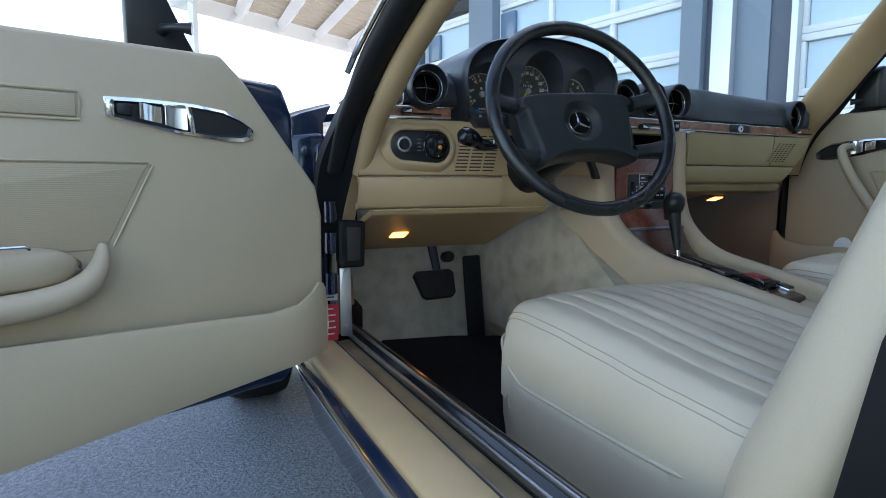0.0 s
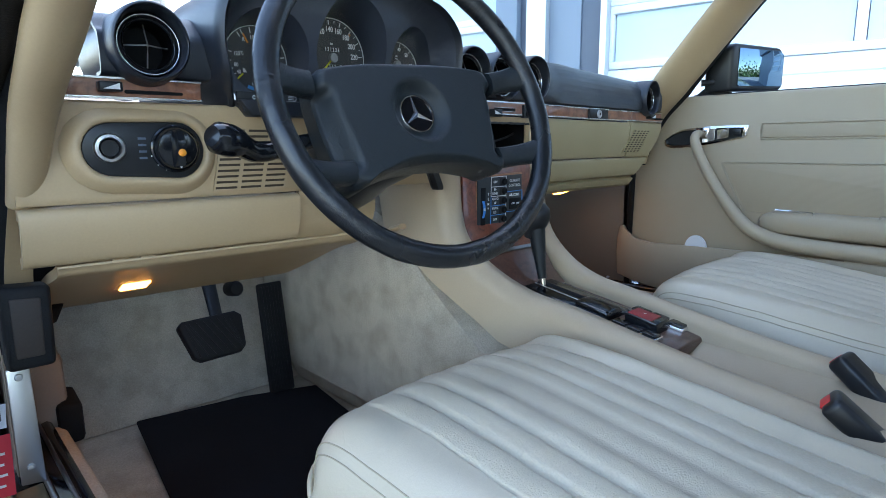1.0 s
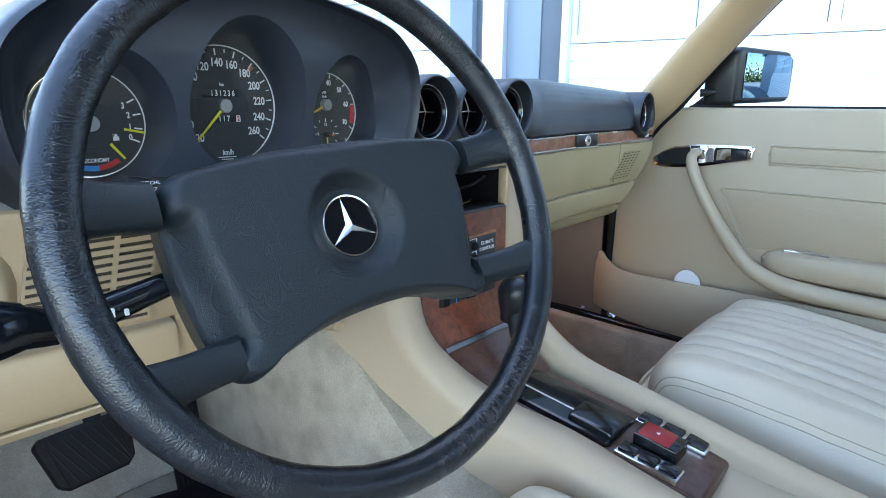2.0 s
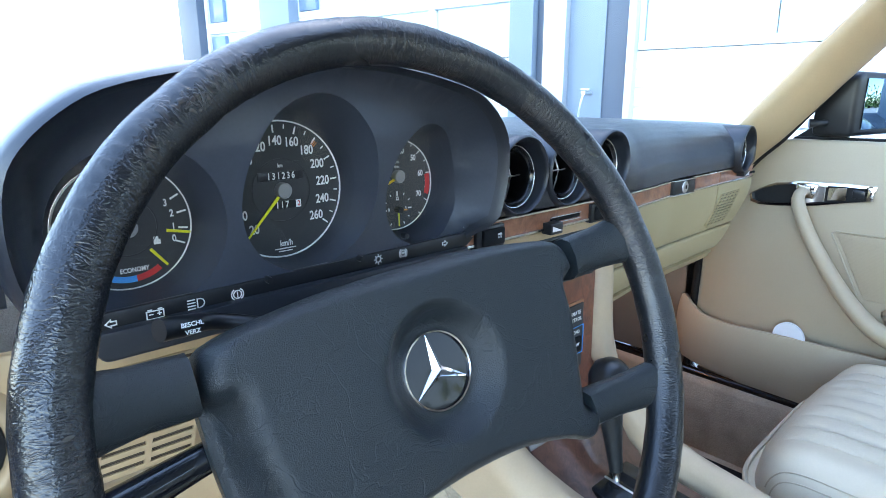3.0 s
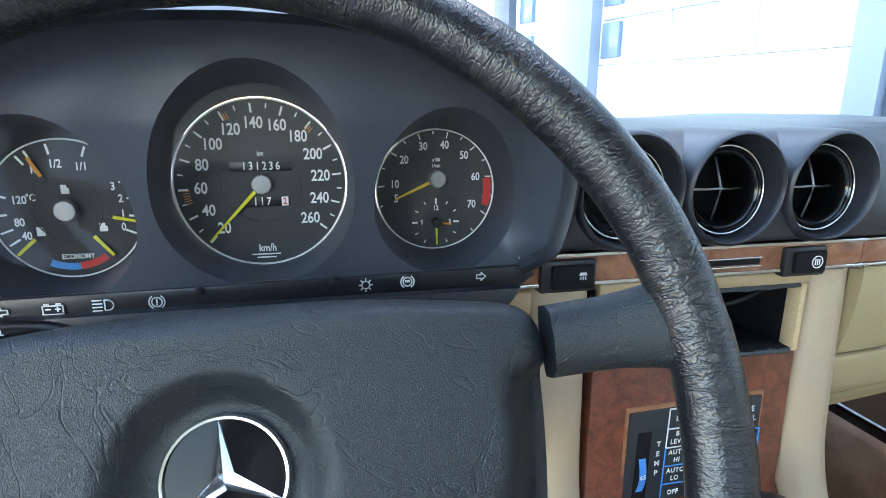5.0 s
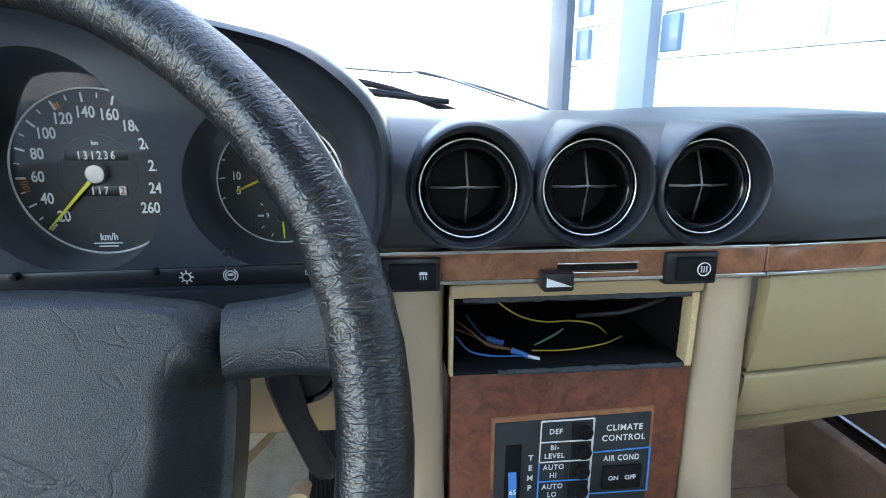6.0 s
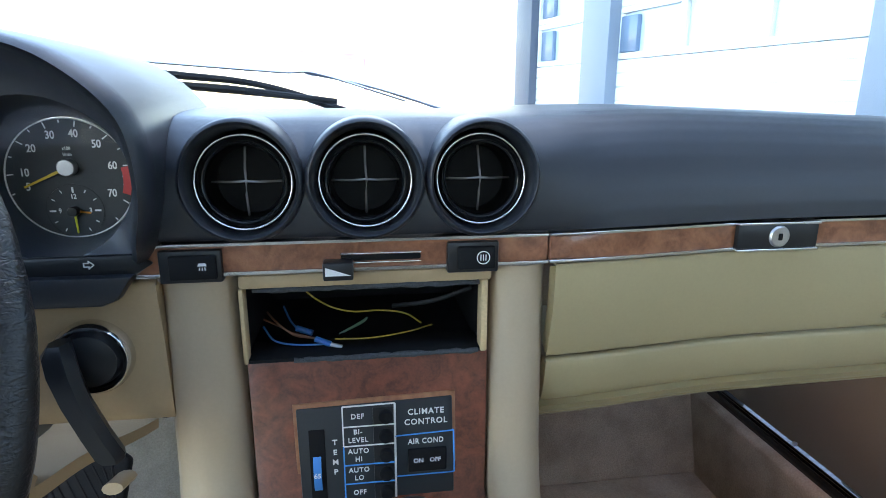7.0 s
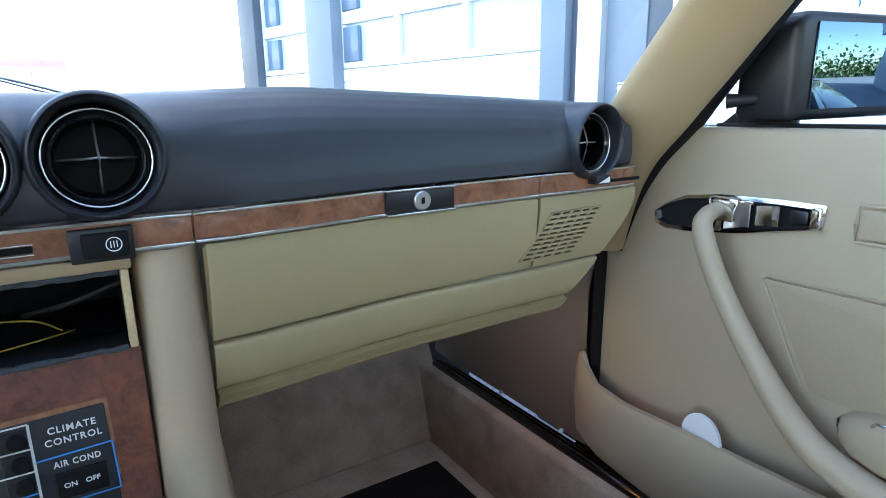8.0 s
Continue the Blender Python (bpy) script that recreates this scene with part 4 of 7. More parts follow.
# ---- steering wheel ----
WC, WT, WR = Vector((-0.3205, -0.1575, 0.8388)), 22.2, 0.1825
WM = facing(*WC, WT, -5.4, 3.4)
wheel = thing("steering_wheel", WC, "black leather-rimmed four-spoke steering wheel", "steering wheel")
b = B()
uv = b.loops.layers.uv.new("along")
N_RIM, N_SEC = 224, 20
rings = []
for i in range(N_RIM):
    t = 2 * math.pi * i / N_RIM
    out, up_ = Vector((math.cos(t), math.sin(t), 0)), Vector((0, 0, 1))
    ring = []
    for j in range(N_SEC):
        a = 2 * math.pi * j / N_SEC
        lump = noise.noise(Vector((math.cos(t) * 6, math.sin(t) * 6, 2 + math.cos(a) * 0.8))) * 0.0007 + noise.noise(Vector((math.cos(t) * 26, math.sin(t) * 26, math.sin(a) * 2))) * 0.0004
        wide = 1.0 + 0.05 * math.cos(2 * a)
        ring.append(b.verts.new(WM @ (out * (WR + (0.0127 + lump) * wide * math.cos(a)) + up_ * (0.0127 + lump) * math.sin(a))))
    rings.append(ring)
for i in range(N_RIM):
    for j in range(N_SEC):
        f = b.faces.new((rings[i][j], rings[(i + 1) % N_RIM][j], rings[(i + 1) % N_RIM][(j + 1) % N_SEC], rings[i][(j + 1) % N_SEC]))
        for lp, (di, dj) in zip(f.loops, ((0, 0), (1, 0), (1, 1), (0, 1))):
            lp[uv].uv = ((i + di) / N_RIM * 2 * math.pi * WR, (j + dj) / N_SEC * 2 * math.pi * 0.0127)
part("rim", b, BLACK_WHEEL, wheel, "wrinkled black leather rim", smooth=60)
EC = Vector((0.0, -0.006, -0.0212))
half = [(0.0, 0.0565), (0.03, 0.056), (0.06, 0.0545), (0.095, 0.0505), (0.112, 0.0475), (0.120, 0.043), (0.1245, 0.033), (0.1255, 0.010), (0.1235, -0.025), (0.119, -0.055), (0.112, -0.078), (0.105, -0.0865), (0.095, -0.0865), (0.082, -0.080), (0.05, -0.0715), (0.025, -0.0685), (0.0, -0.0675)]


def evenly(pts, n):
    """n points at even steps along a closed line."""
    cum = [0.0]
    for p, q in zip(pts, pts[1:] + pts[:1]):
        cum.append(cum[-1] + math.dist(p, q))
    xs, ys = [p[0] for p in pts] + [pts[0][0]], [p[1] for p in pts] + [pts[0][1]]
    at = [cum[-1] * i / n for i in range(n)]
    return list(zip(np.interp(at, cum, xs), np.interp(at, cum, ys)))


PAD = evenly([(float(p.x), float(p.y)) for p in smooth_path([(u, v, 0) for u, v in half], 4)][:-1] + [(-float(p.x), float(p.y)) for p in smooth_path([(u, v, 0) for u, v in half], 4)][:0:-1], 200)


def ramp01(a, b_, x):
    k = max(0.0, min(1.0, (x - a) / (b_ - a)))
    return k * k * (3 - 2 * k)


def pad_height(u, v, edge):
    """Face of the horn pad: a raised middle, a sloping shoulder below each upper spoke, a rounded rim and a dish round the badge."""
    z = -0.0075 - 0.0010 * (v / 0.06) ** 2
    brow = 0.1075 - 0.20 * max(0.0, -v - 0.004)
    z -= 0.020 * ramp01(brow - 0.004, brow + 0.014, abs(u)) * ramp01(0.027, 0.013, v) * ramp01(-0.074, -0.058, v)
    z -= 0.011 * max(0.0, 1 - edge / 0.011) ** 2.2
    r = math.hypot(u - EC.x, v - EC.y)
    return min(z, z + (EC.z - z) * (1 - ramp01(0.0255, 0.0415, r)))


b = B()
layers = []
for dz, sc in ((-0.062, 0.97), (-0.045, 0.985), (-0.032, 1.0)):
    layers.append([WM @ Vector((u * sc, v * sc, dz)) for u, v in PAD])
for f in [1.0, 0.985, 0.97, 0.955, 0.94, 0.92, 0.90, 0.875, 0.85, 0.82] + span(0.79, 0.0, 26):
    ring = []
    for u, v in PAD:
        out = Vector((u - EC.x, v - EC.y))
        near = out.normalized() * 0.0235
        p = near + (out - near) * f
        ring.append(WM @ Vector((EC.x + p.x, EC.y + p.y, max(-0.031, pad_height(EC.x + p.x, EC.y + p.y, (out - near).length * (1 - f))))))
    layers.append(ring)
loft(b, layers, False)
part("horn_pad", b, BLACK_SOFT, wheel, "soft black padded centre", smooth=60)
for sx in (-1, 1):
    for v0, v1, hh in ((0.031, 0.034, 0.0145), (-0.069, -0.071, 0.0125)):
        b = B()
        rim_u = math.sqrt(WR ** 2 - v1 ** 2) - 0.004
        secs = []
        for f in (0, 0.25, 0.5, 0.75, 0.9, 1.0):
            u0 = 0.1268 if v0 > 0 else 0.104
            u = (u0 + (rim_u - u0) * f) * sx
            v = v0 + (v1 - v0) * f
            h = hh * (1 + 0.25 * max(0, f - 0.6) / 0.4)
            dz = -0.020 + 0.019 * f ** 1.5
            t = 0.010 - 0.002 * f
            secs.append([WM @ Vector((u, v + h * cx, dz + t * cz)) for cx, cz in ((-1, -0.6), (-1, 0.3), (-0.75, 0.9), (0, 1.1), (0.75, 0.9), (1, 0.3), (1, -0.6), (0, -1))])
        loft(b, secs)
        part("spoke", b, BLACK_SOFT, wheel, smooth=50)
# round badge: dished ring, dark disc, bright ring and three tapered arms
b = B()
lathe(b, [(0, 0.001), (0.022, 0.001), (0.0225, 0.0)], WM @ Matrix.Translation(EC), 48)
badge = part("badge", b, material("badge_black", (0.006, 0.006, 0.007), 0.05, rough_vary=0.02, spec=0.15), wheel, "round black and chrome badge")
b = B()
lathe(b, [(0.0216, 0.001), (0.0218, 0.0026), (0.0228, 0.0028), (0.0238, 0.0018), (0.024, 0.0)], WM @ Matrix.Translation(EC), 56)
part("ring", b, CHROME, badge)
for k in range(3):
    b = B()
    m = WM @ Matrix.Translation(EC) @ Matrix.Rotation(radians(90 + 120 * k + 4), 4, "Z")
    q = [(0.0, -0.0035, 0.001), (0.0218, -0.0003, 0.001), (0.0218, 0.0003, 0.001), (0.0, 0.0035, 0.001), (0.0, 0.0, 0.0042), (0.0218, 0, 0.0016)]
    vs = [b.verts.new(m @ Vector(c)) for c in q]
    for f in ((0, 1, 5, 4), (4, 5, 2, 3), (0, 4, 3), (1, 2, 5), (0, 3, 2, 1)):
        b.faces.new([vs[i] for i in f])
    part("arm", b, CHROME, badge, smooth=0)
column = thing("steering_column", (-0.319, 0.0, 0.79), "black steering column with stalks", "steering column")
b = B()
lathe(b, [(0, 0.0), (0.05, 0.0), (0.058, -0.02), (0.055, -0.08), (0.06, -0.12), (0.06, -0.24)], facing(*(WM @ Vector((0, -0.005, -0.06))), WT), 32)
part("shroud", b, BLACK_PLASTIC, column)

# ---- seats ----
def seat(x0, label, W, lift):
    """A pleated leather bucket seat: rounded cushion with a pleated, perforated middle, piping, leaning backrest."""
    s = thing("seat", (x0, -0.4, 0.25), label, "seat", "front seats")
    Y0 = -0.135

    def ridge(v):
        """The cushion's centre line from the foot of its front, over the nose, to the back: y and height."""
        prof = smooth_path([(0, 0.004, 0.335), (0, 0.010, 0.38), (0, 0.004, 0.44), (0, -0.006, 0.482), (0, -0.034, 0.512), (0, -0.080, 0.523), (0, -0.16, 0.521), (0, -0.28, 0.507), (0, -0.40, 0.492), (0, -0.54, 0.480)], 6)
        return prof[v]

    def cushion(u, v):
        p = ridge(v)
        t = u * math.pi / 2 * 0.999
        sx = math.copysign(abs(math.sin(t)) ** 0.60, t)
        round_ = math.cos(t) ** 0.34
        x, top = W * sx, max(0.0, min(1.0, (v - 12) / 12))
        nose = max(0.0, 1 - v / 30)
        z = 0.335 + (p.z - 0.335) * (1 - (1 - round_) * max(0.0, min(1.0, (v - 8) / 3)))
        c = min(1.0, abs(sx) ** 2.38)
        y = p.y - min(1.0, nose * 1.5) * min(0.085, 0.27 * (1 - (1 - c * c) ** 0.21))
        flat = abs(x)
        if flat < 0.142 and v > 22:
            ph = (x + 0.142) / 0.284 * 7
            d = abs(ph - round(ph))
            k = min(1, (v - 22) / 6)
            z -= 0.0055 * max(0, 1 - d / 0.14) * k
            z += 0.0035 * math.sin(math.pi * (ph % 1)) * k
        z += (0.010 if x < 0 else 0.020) * top * math.exp(-((flat - 0.180) / 0.032) ** 2)
        z += 0.0016 * top * noise.noise(Vector((x * 30 + x0, y * 30, 0)))
        return Vector((x0 + x, Y0 + y, z + lift))
    edge = math.asin((0.142 / W) ** (1 / 0.60)) / (math.pi / 2 * 0.999)
    b = B()
    surface(b, cushion, span(-1, -edge, 40), list(range(55)))
    surface(b, cushion, span(edge, 1, 40), list(range(55)))
    surface(b, cushion, span(-edge, edge, 61), list(range(23)))
    bmesh.ops.remove_doubles(b, verts=b.verts, dist=0.0004)
    part("cushion", b, CREAM_LEATHER, s, "creased cream leather cushion", smooth=70)
    b = B()
    surface(b, cushion, span(-edge, edge, 85), list(range(22, 55)))
    part("pleated_panel", b, CREAM_PERF, s, "perforated pleated cream leather", smooth=70)
    b = B()
    ring = []
    for i in range(72):
        a = 2 * math.pi * i / 72
        c, sn = math.cos(a), math.sin(a)
        ring.append((x0 + W * 1.006 * math.copysign(abs(c) ** 0.40, c), Y0 - 0.262 + 0.276 * math.copysign(abs(sn) ** 0.36, sn)))

    def seam_z(y):
        """The piped seam round the cushion climbs towards the nose."""
        k = max(0.0, min(1.0, (y - Y0 + 0.13) / 0.13))
        return 0.386 + 0.056 * k * k * (3 - 2 * k)
    loft(b, [[Vector((x0 + (x - x0) * k, Y0 - 0.262 + (y - Y0 + 0.262) * k, 0.262 + (seam_z(y) - 0.262) * f + lift)) for x, y in ring] for f, k in ((0.0, 0.975), (0.28, 0.997), (0.62, 1.006), (0.86, 1.008), (0.97, 1.005), (1.0, 0.985), (0.99, 0.95))])
    part("valance", b, CREAM_LEATHER, s, "cream leather skirt of the seat", smooth=60)
    b = B()
    tube(b, [Vector((x0 + (x - x0) * 1.005, Y0 - 0.262 + (y - Y0 + 0.262) * 1.005, seam_z(y) + lift)) for x, y in ring], 0.0032, 8, True)
    part("piping", b, CREAM_LEATHER, s, smooth=60)
    for sx in (-1, 1):
        for off in (0.0, 0.06):
            b = B()
            tube(b, [cushion(sx * (0.62 + off), v) + Vector((0, 0.0006, 0.0004)) for v in range(18, 55)], 0.0009, 5)
            part("stitching", b, STITCH, s, smooth=60)

    def back(t, v):
        """Sections of the backrest, leaning back, rounded at the sides and top."""
        a = 2 * math.pi * t
        c, sn = math.cos(a), math.sin(a)
        w = 0.247 * (1 - 0.16 * max(0, v - 0.75) ** 2 * 16 * 0.25)
        th = 0.080 * (1 - 0.6 * max(0, v - 0.85) / 0.15) * (1 - 0.35 * min(1, max(0, -v) / 0.16) ** 2)
        x = x0 + w * math.copysign(abs(c) ** 0.55, c)
        y = -0.708 - 0.235 * v + th * math.copysign(abs(sn) ** 0.7, sn)
        if sn > 0.3 and abs(c) < 0.5:
            ph = (c + 0.5) * 7
            y -= 0.004 * max(0, 1 - abs(ph - round(ph)) / 0.16)
        return Vector((x, y, 0.46 + 0.56 * v - 0.10 * sn * 0.12))
    b = B()
    rings = [[back(i / 96, v) for i in range(96)] for v in span(-0.16, 1, 26)]
    loft(b, rings)
    part("backrest", b, CREAM_LEATHER, s, "cream leather backrest", smooth=60)
    for sx in (-1, 1):
        b = B()
        prism(b, [(-0.755, 0.34), (-0.98, 0.36), (-1.03, 0.82), (-0.90, 0.80), (-0.825, 0.70), (-0.788, 0.60), (-0.762, 0.46)], lambda u, v, q: Vector((x0 + sx * (0.240 + q), u, v)), 0.0, 0.018, 0.006)
        part("side_cover", b, BLACK_PLASTIC, s, "black plastic side cover")
    b = B()
    box(b, (x0, -0.44, 0.30), (0.36, 0.46, 0.10), 0.01)
    part("base", b, BLACK_MATT, s)
    return s


seat(-0.291, "creased cream leather driver seat with pleated cushion", 0.221, 0.0)
seat(0.430, "cream leather passenger seat with pleated cushion", 0.222, 0.026)

# ---- doors ----
def door_frame_of(origin, u, v):
    o, u, v = Vector(origin), Vector(u), Vector(v)
    return lambda a, d, z: o + u * a + v * d + Vector((0, 0, z))


LEFT_DOOR = door_frame_of((-0.74, -0.03, 0), (-0.961, -0.276, 0), (0.276, -0.961, 0))
RIGHT_DOOR = door_frame_of((0.70, 0.22, 0), (0, -1, 0), (-1, 0, 0))


def door(P, label, strap, lift):
    d = thing("door", P(0.5, 0, 0.4), label, "car door", "car doors")
    outline = [(0.205, 0.905), (0.17, 0.87), (0.052, 0.71), (0.042, 0.66), (0.044, 0.50), (0.06, 0.44), (0.09, 0.415), (0.5, 0.358), (1.08, 0.355), (1.13, 0.40), (1.14, 0.905)]
    b = B()
    prism(b, outline, lambda a, z, q: P(a, q, z), -0.03, 0.0, 0.008, 3)
    part("door_panel", b, BEIGE_DOOR, d, "beige vinyl door lining")
    b = B()
    prism(b, [(a + (0.004 if a < 0.6 else -0.004), z) for a, z in outline], lambda a, z, q: P(a, q, z), -0.064, -0.032, 0.006, 2)
    part("door_flange", b, BLUE_PAINT, d, "dark blue painted door edge")
    b = B()
    prism(b, [(0.235, 0.897), (0.085, 0.884), (0.074, 0.878), (0.056, 0.83), (0.056, 0.79), (0.052, 0.66), (0.048, 0.50), (0.058, 0.40), (0.085, 0.36), (0.5, 0.34), (1.08, 0.34), (1.13, 0.40), (1.135, 0.897)], lambda a, z, q: P(a, q, z), -0.14, -0.066, 0.012, 3)
    part("door_shell", b, BLUE_PAINT, d, "dark blue painted door shell")
    b = B()
    secs = []
    for a, lip in ((0.044, 0.478), (0.046, 0.522), (0.052, 0.543), (0.064, 0.546), (0.080, 0.533), (0.11, 0.517), (0.16, 0.510), (0.3, 0.515), (0.5, 0.520), (0.62, 0.520), (0.8, 0.520), (1.1, 0.520)):
        bot = 0.415 - (a - 0.085) * 0.137 if a < 0.5 else 0.358
        bot = max(bot, 0.358) + 0.004
        th = 0.042 * min(1.0, 0.25 + max(0.0, a - 0.042) / 0.075)
        secs.append([P(a, 0.0, bot), P(a, th * 0.7, bot + 0.004), P(a, th, bot + 0.03), P(a, th + 0.004, lip + lift - 0.01), P(a, th, lip + lift), P(a, th - 0.008, lip + lift), P(a, th - 0.012, lip - 0.03), P(a, 0.0, lip - 0.05)])
    loft(b, secs)
    part("map_pocket", b, BEIGE_DOOR, d, "beige vinyl map pocket", smooth=50)
    # armrest
    b = B()
    secs = []
    for a, lo, hi, dp in ((0.402, 0.606, 0.614, 0.004), (0.412, 0.596, 0.624, 0.022), (0.428, 0.590, 0.632, 0.036), (0.455, 0.586, 0.637, 0.043), (0.52, 0.584, 0.637, 0.046), (0.75, 0.582, 0.634, 0.046), (1.08, 0.580, 0.630, 0.044)):
        secs.append([P(a, -0.002, lo), P(a, dp * 0.75, lo), P(a, dp, lo + 0.008), P(a, dp, hi - 0.010), P(a, dp - 0.006, hi - 0.002), P(a, dp * 0.45, hi), P(a, -0.002, hi)])
    loft(b, secs)
    part("armrest", b, BEIGE_DOOR, d, "beige padded armrest", smooth=60)
    if not strap:
        b = B()
        tube(b, smooth_path([P(0.376, 0.004, 0.634), P(0.384, 0.020, 0.610), P(0.405, 0.038, 0.588), P(0.45, 0.046, 0.573), P(0.55, 0.047, 0.567), P(0.8, 0.046, 0.565), P(1.08, 0.044, 0.564)], 6), [0.006, 0.012, 0.016, 0.0175, 0.0175, 0.0175, 0.017], 14)
        part("armrest_roll", b, BEIGE_DOOR, d, "beige padded roll under the armrest", smooth=60)
        b = B()
        tube(b, [P(0.46, 0.040, 0.6375), P(0.464, 0.043, 0.6415), P(0.60, 0.042, 0.640), P(0.604, 0.040, 0.636)], 0.0022, 8)
        part("ashtray_edge", b, CHROME, d)
    # handle: a chrome-framed dish with dark finger recesses
    rim = [(0.160, 0.797), (0.163, 0.783), (0.178, 0.778), (0.21, 0.779), (0.27, 0.786), (0.32, 0.795), (0.362, 0.805), (0.364, 0.830), (0.32, 0.831), (0.25, 0.829), (0.205, 0.823), (0.178, 0.811)]
    cu, cz = 0.262, 0.806
    inner = [(cu + (a - cu) * 0.955, cz + (z - cz) * 0.80) for a, z in rim]
    deep = [(cu + (a - cu) * 0.92, cz + (z - cz) * 0.68) for a, z in rim]
    b = B()
    k = len(rim)
    rings = [[b.verts.new(P(a, q, z)) for a, z in o] for o, q in ((rim, 0.0005), (rim, 0.004), (inner, 0.006), (inner, 0.003))]
    for p, q in zip(rings, rings[1:]):
        for i in range(k):
            b.faces.new((p[i], q[i], q[(i + 1) % k], p[(i + 1) % k]))
    hp = part("door_handle", b, CHROME, d, "chrome door handle frame with dark recesses", smooth=50)
    b = B()
    rings = [[b.verts.new(P(a, q, z)) for a, z in o] for o, q in ((inner, 0.0045), (deep, 0.0015))]
    for i in range(k):
        b.faces.new((rings[0][i], rings[1][i], rings[1][(i + 1) % k], rings[0][(i + 1) % k]))
    b.faces.new(rings[1])
    part("recess", b, BLACK_PLASTIC, hp, smooth=30)
    # bright divider bar, concave silver pull, dark window with the lock knob, chrome end
    b = B()
    prism(b, [(0.248, 0.786), (0.256, 0.787), (0.262, 0.825), (0.254, 0.825)], lambda a, z, q: P(a, q, z), 0.002, 0.010, 0.002)
    part("bar", b, CHROME, hp)
    b = B()
    prism(b, [(0.262, 0.821), (0.292, 0.822), (0.292, 0.826), (0.262, 0.826)], lambda a, z, q: P(a, q, z), 0.002, 0.009, 0.001)
    part("bar", b, CHROME, hp)
    b = B()
    surface(b, lambda u, v: P(0.260 + 0.030 * u, 0.0035 + 0.006 * (2 * u - 1) ** 2, 0.791 + 0.006 * u + (0.030 - 0.004 * u) * v), span(0, 1, 12), [0, 0.5, 1], 0.0015)
    part("pull", b, STEEL, hp, "concave silver pull")
    b = B()
    surface(b, lambda u, v: P(0.293 + 0.030 * u, 0.0022 + 0.010 * u * u, 0.799 + 0.004 * u + 0.022 * v), span(0, 1, 10), [0, 0.5, 1], 0.0012)
    part("paddle", b, CHROME, hp)
    b = B()
    prism(b, [(0.330, 0.806), (0.350, 0.808), (0.350, 0.823), (0.330, 0.823)], lambda a, z, q: P(a, q, z), 0.001, 0.008, 0.003)
    part("lock_button", b, BLACK_PLASTIC, hp)
    b = B()
    prism(b, [(0.352, 0.804), (0.362, 0.806), (0.362, 0.828), (0.352, 0.827)], lambda a, z, q: P(a, q, z), 0.001, 0.009, 0.002)
    part("end_cap", b, CHROME, hp)
    # stitched padded bar, insert panel and its seam
    b = B()
    prism(b, [(0.395, 0.801), (0.395, 0.8305), (1.10, 0.8305), (1.10, 0.801)], lambda a, z, q: P(a, q, z), -0.001, 0.0035, 0.003, 3)
    part("padded_bar", b, BEIGE_INSERT, d, "beige ribbed bar")
    b = B()
    tube(b, [P(1.10, 0.001, 0.834), P(0.392, 0.001, 0.834), P(0.3905, 0.001, 0.816), P(0.392, 0.001, 0.798), P(1.10, 0.001, 0.798)], 0.0022, 8)
    part("bar_edge", b, BEIGE_DOOR, d)
    b = B()
    prism(b, [(0.312, 0.742), (0.318, 0.735), (0.372, 0.628), (1.10, 0.628), (1.10, 0.742)], lambda a, z, q: P(a, q, z), -0.001, 0.003, 0.002)
    part("insert_panel", b, BEIGE_INSERT, d, "beige ribbed insert panel")
    b = B()
    tube(b, [P(1.10, 0.002, 0.745), P(0.315, 0.002, 0.745), P(0.308, 0.002, 0.740), P(0.362, 0.002, 0.632)], 0.0016, 6)
    part("seam", b, STITCH, d)
    if strap:
        b = B()
        tube(b, smooth_path([P(0.255, 0.01, 0.815), P(0.257, 0.04, 0.808), P(0.262, 0.05, 0.79), P(0.285, 0.05, 0.74), P(0.33, 0.048, 0.67), P(0.375, 0.047, 0.615), P(0.42, 0.047, 0.584), P(0.50, 0.047, 0.568), P(0.70, 0.046, 0.563), P(1.08, 0.044, 0.560)]), [0.008, 0.010, 0.0115, 0.012, 0.013, 0.015, 0.0165, 0.0175, 0.0175, 0.017], 14)
        part("pull_strap", b, BEIGE_DOOR, d, "beige leather-covered pull handle")
        b = B()
        prism(b, [(0.246, 0.800), (0.275, 0.800), (0.280, 0.828), (0.242, 0.828)], lambda a, z, q: P(a, q, z), 0.004, 0.018, 0.004)
        part("strap_end", b, CHROME, d)
        for a0, a1 in ((0.425, 0.505), (0.62, 0.70)):
            b = B()
            tube(b, [P(a0 + 0.02, 0.040, 0.636), P(a0 + 0.024, 0.042, 0.6415), P(a1 + 0.016, 0.042, 0.640), P(a1 + 0.02, 0.040, 0.635)], 0.0020, 8)
            part("ashtray_edge", b, CHROME, d)
        b = B()
        prism(b, [(0.58, 0.53), (0.60, 0.568), (0.62, 0.58), (1.09, 0.58), (1.09, 0.53)], lambda a, z, q: P(a, q, z), 0.002, 0.04, 0.008)
        part("pocket_step", b, BEIGE_DOOR, d)
    # window slot seal, quarter-light post and mirror lever
    b = B()
    prism(b, [(0.215, 0.901), (1.12, 0.901), (1.12, 0.909), (0.215, 0.909)], lambda a, z, q: P(a, q, z), -0.05, -0.028, 0.002)
    part("window_seal", b, RUBBER, d)
    b = B()
    prism(b, [(0.225, 0.90), (0.322, 0.90), (0.322, 1.05), (0.30, 1.05)] if not strap else [(0.205, 0.90), (0.300, 0.90), (0.300, 0.962), (0.285, 0.962)], lambda a, z, q: P(a, q, z), -0.055, -0.035, 0.004)
    part("mirror_triangle", b, BLACK_PLASTIC, d, "black triangle behind the door mirror")
    b = B()
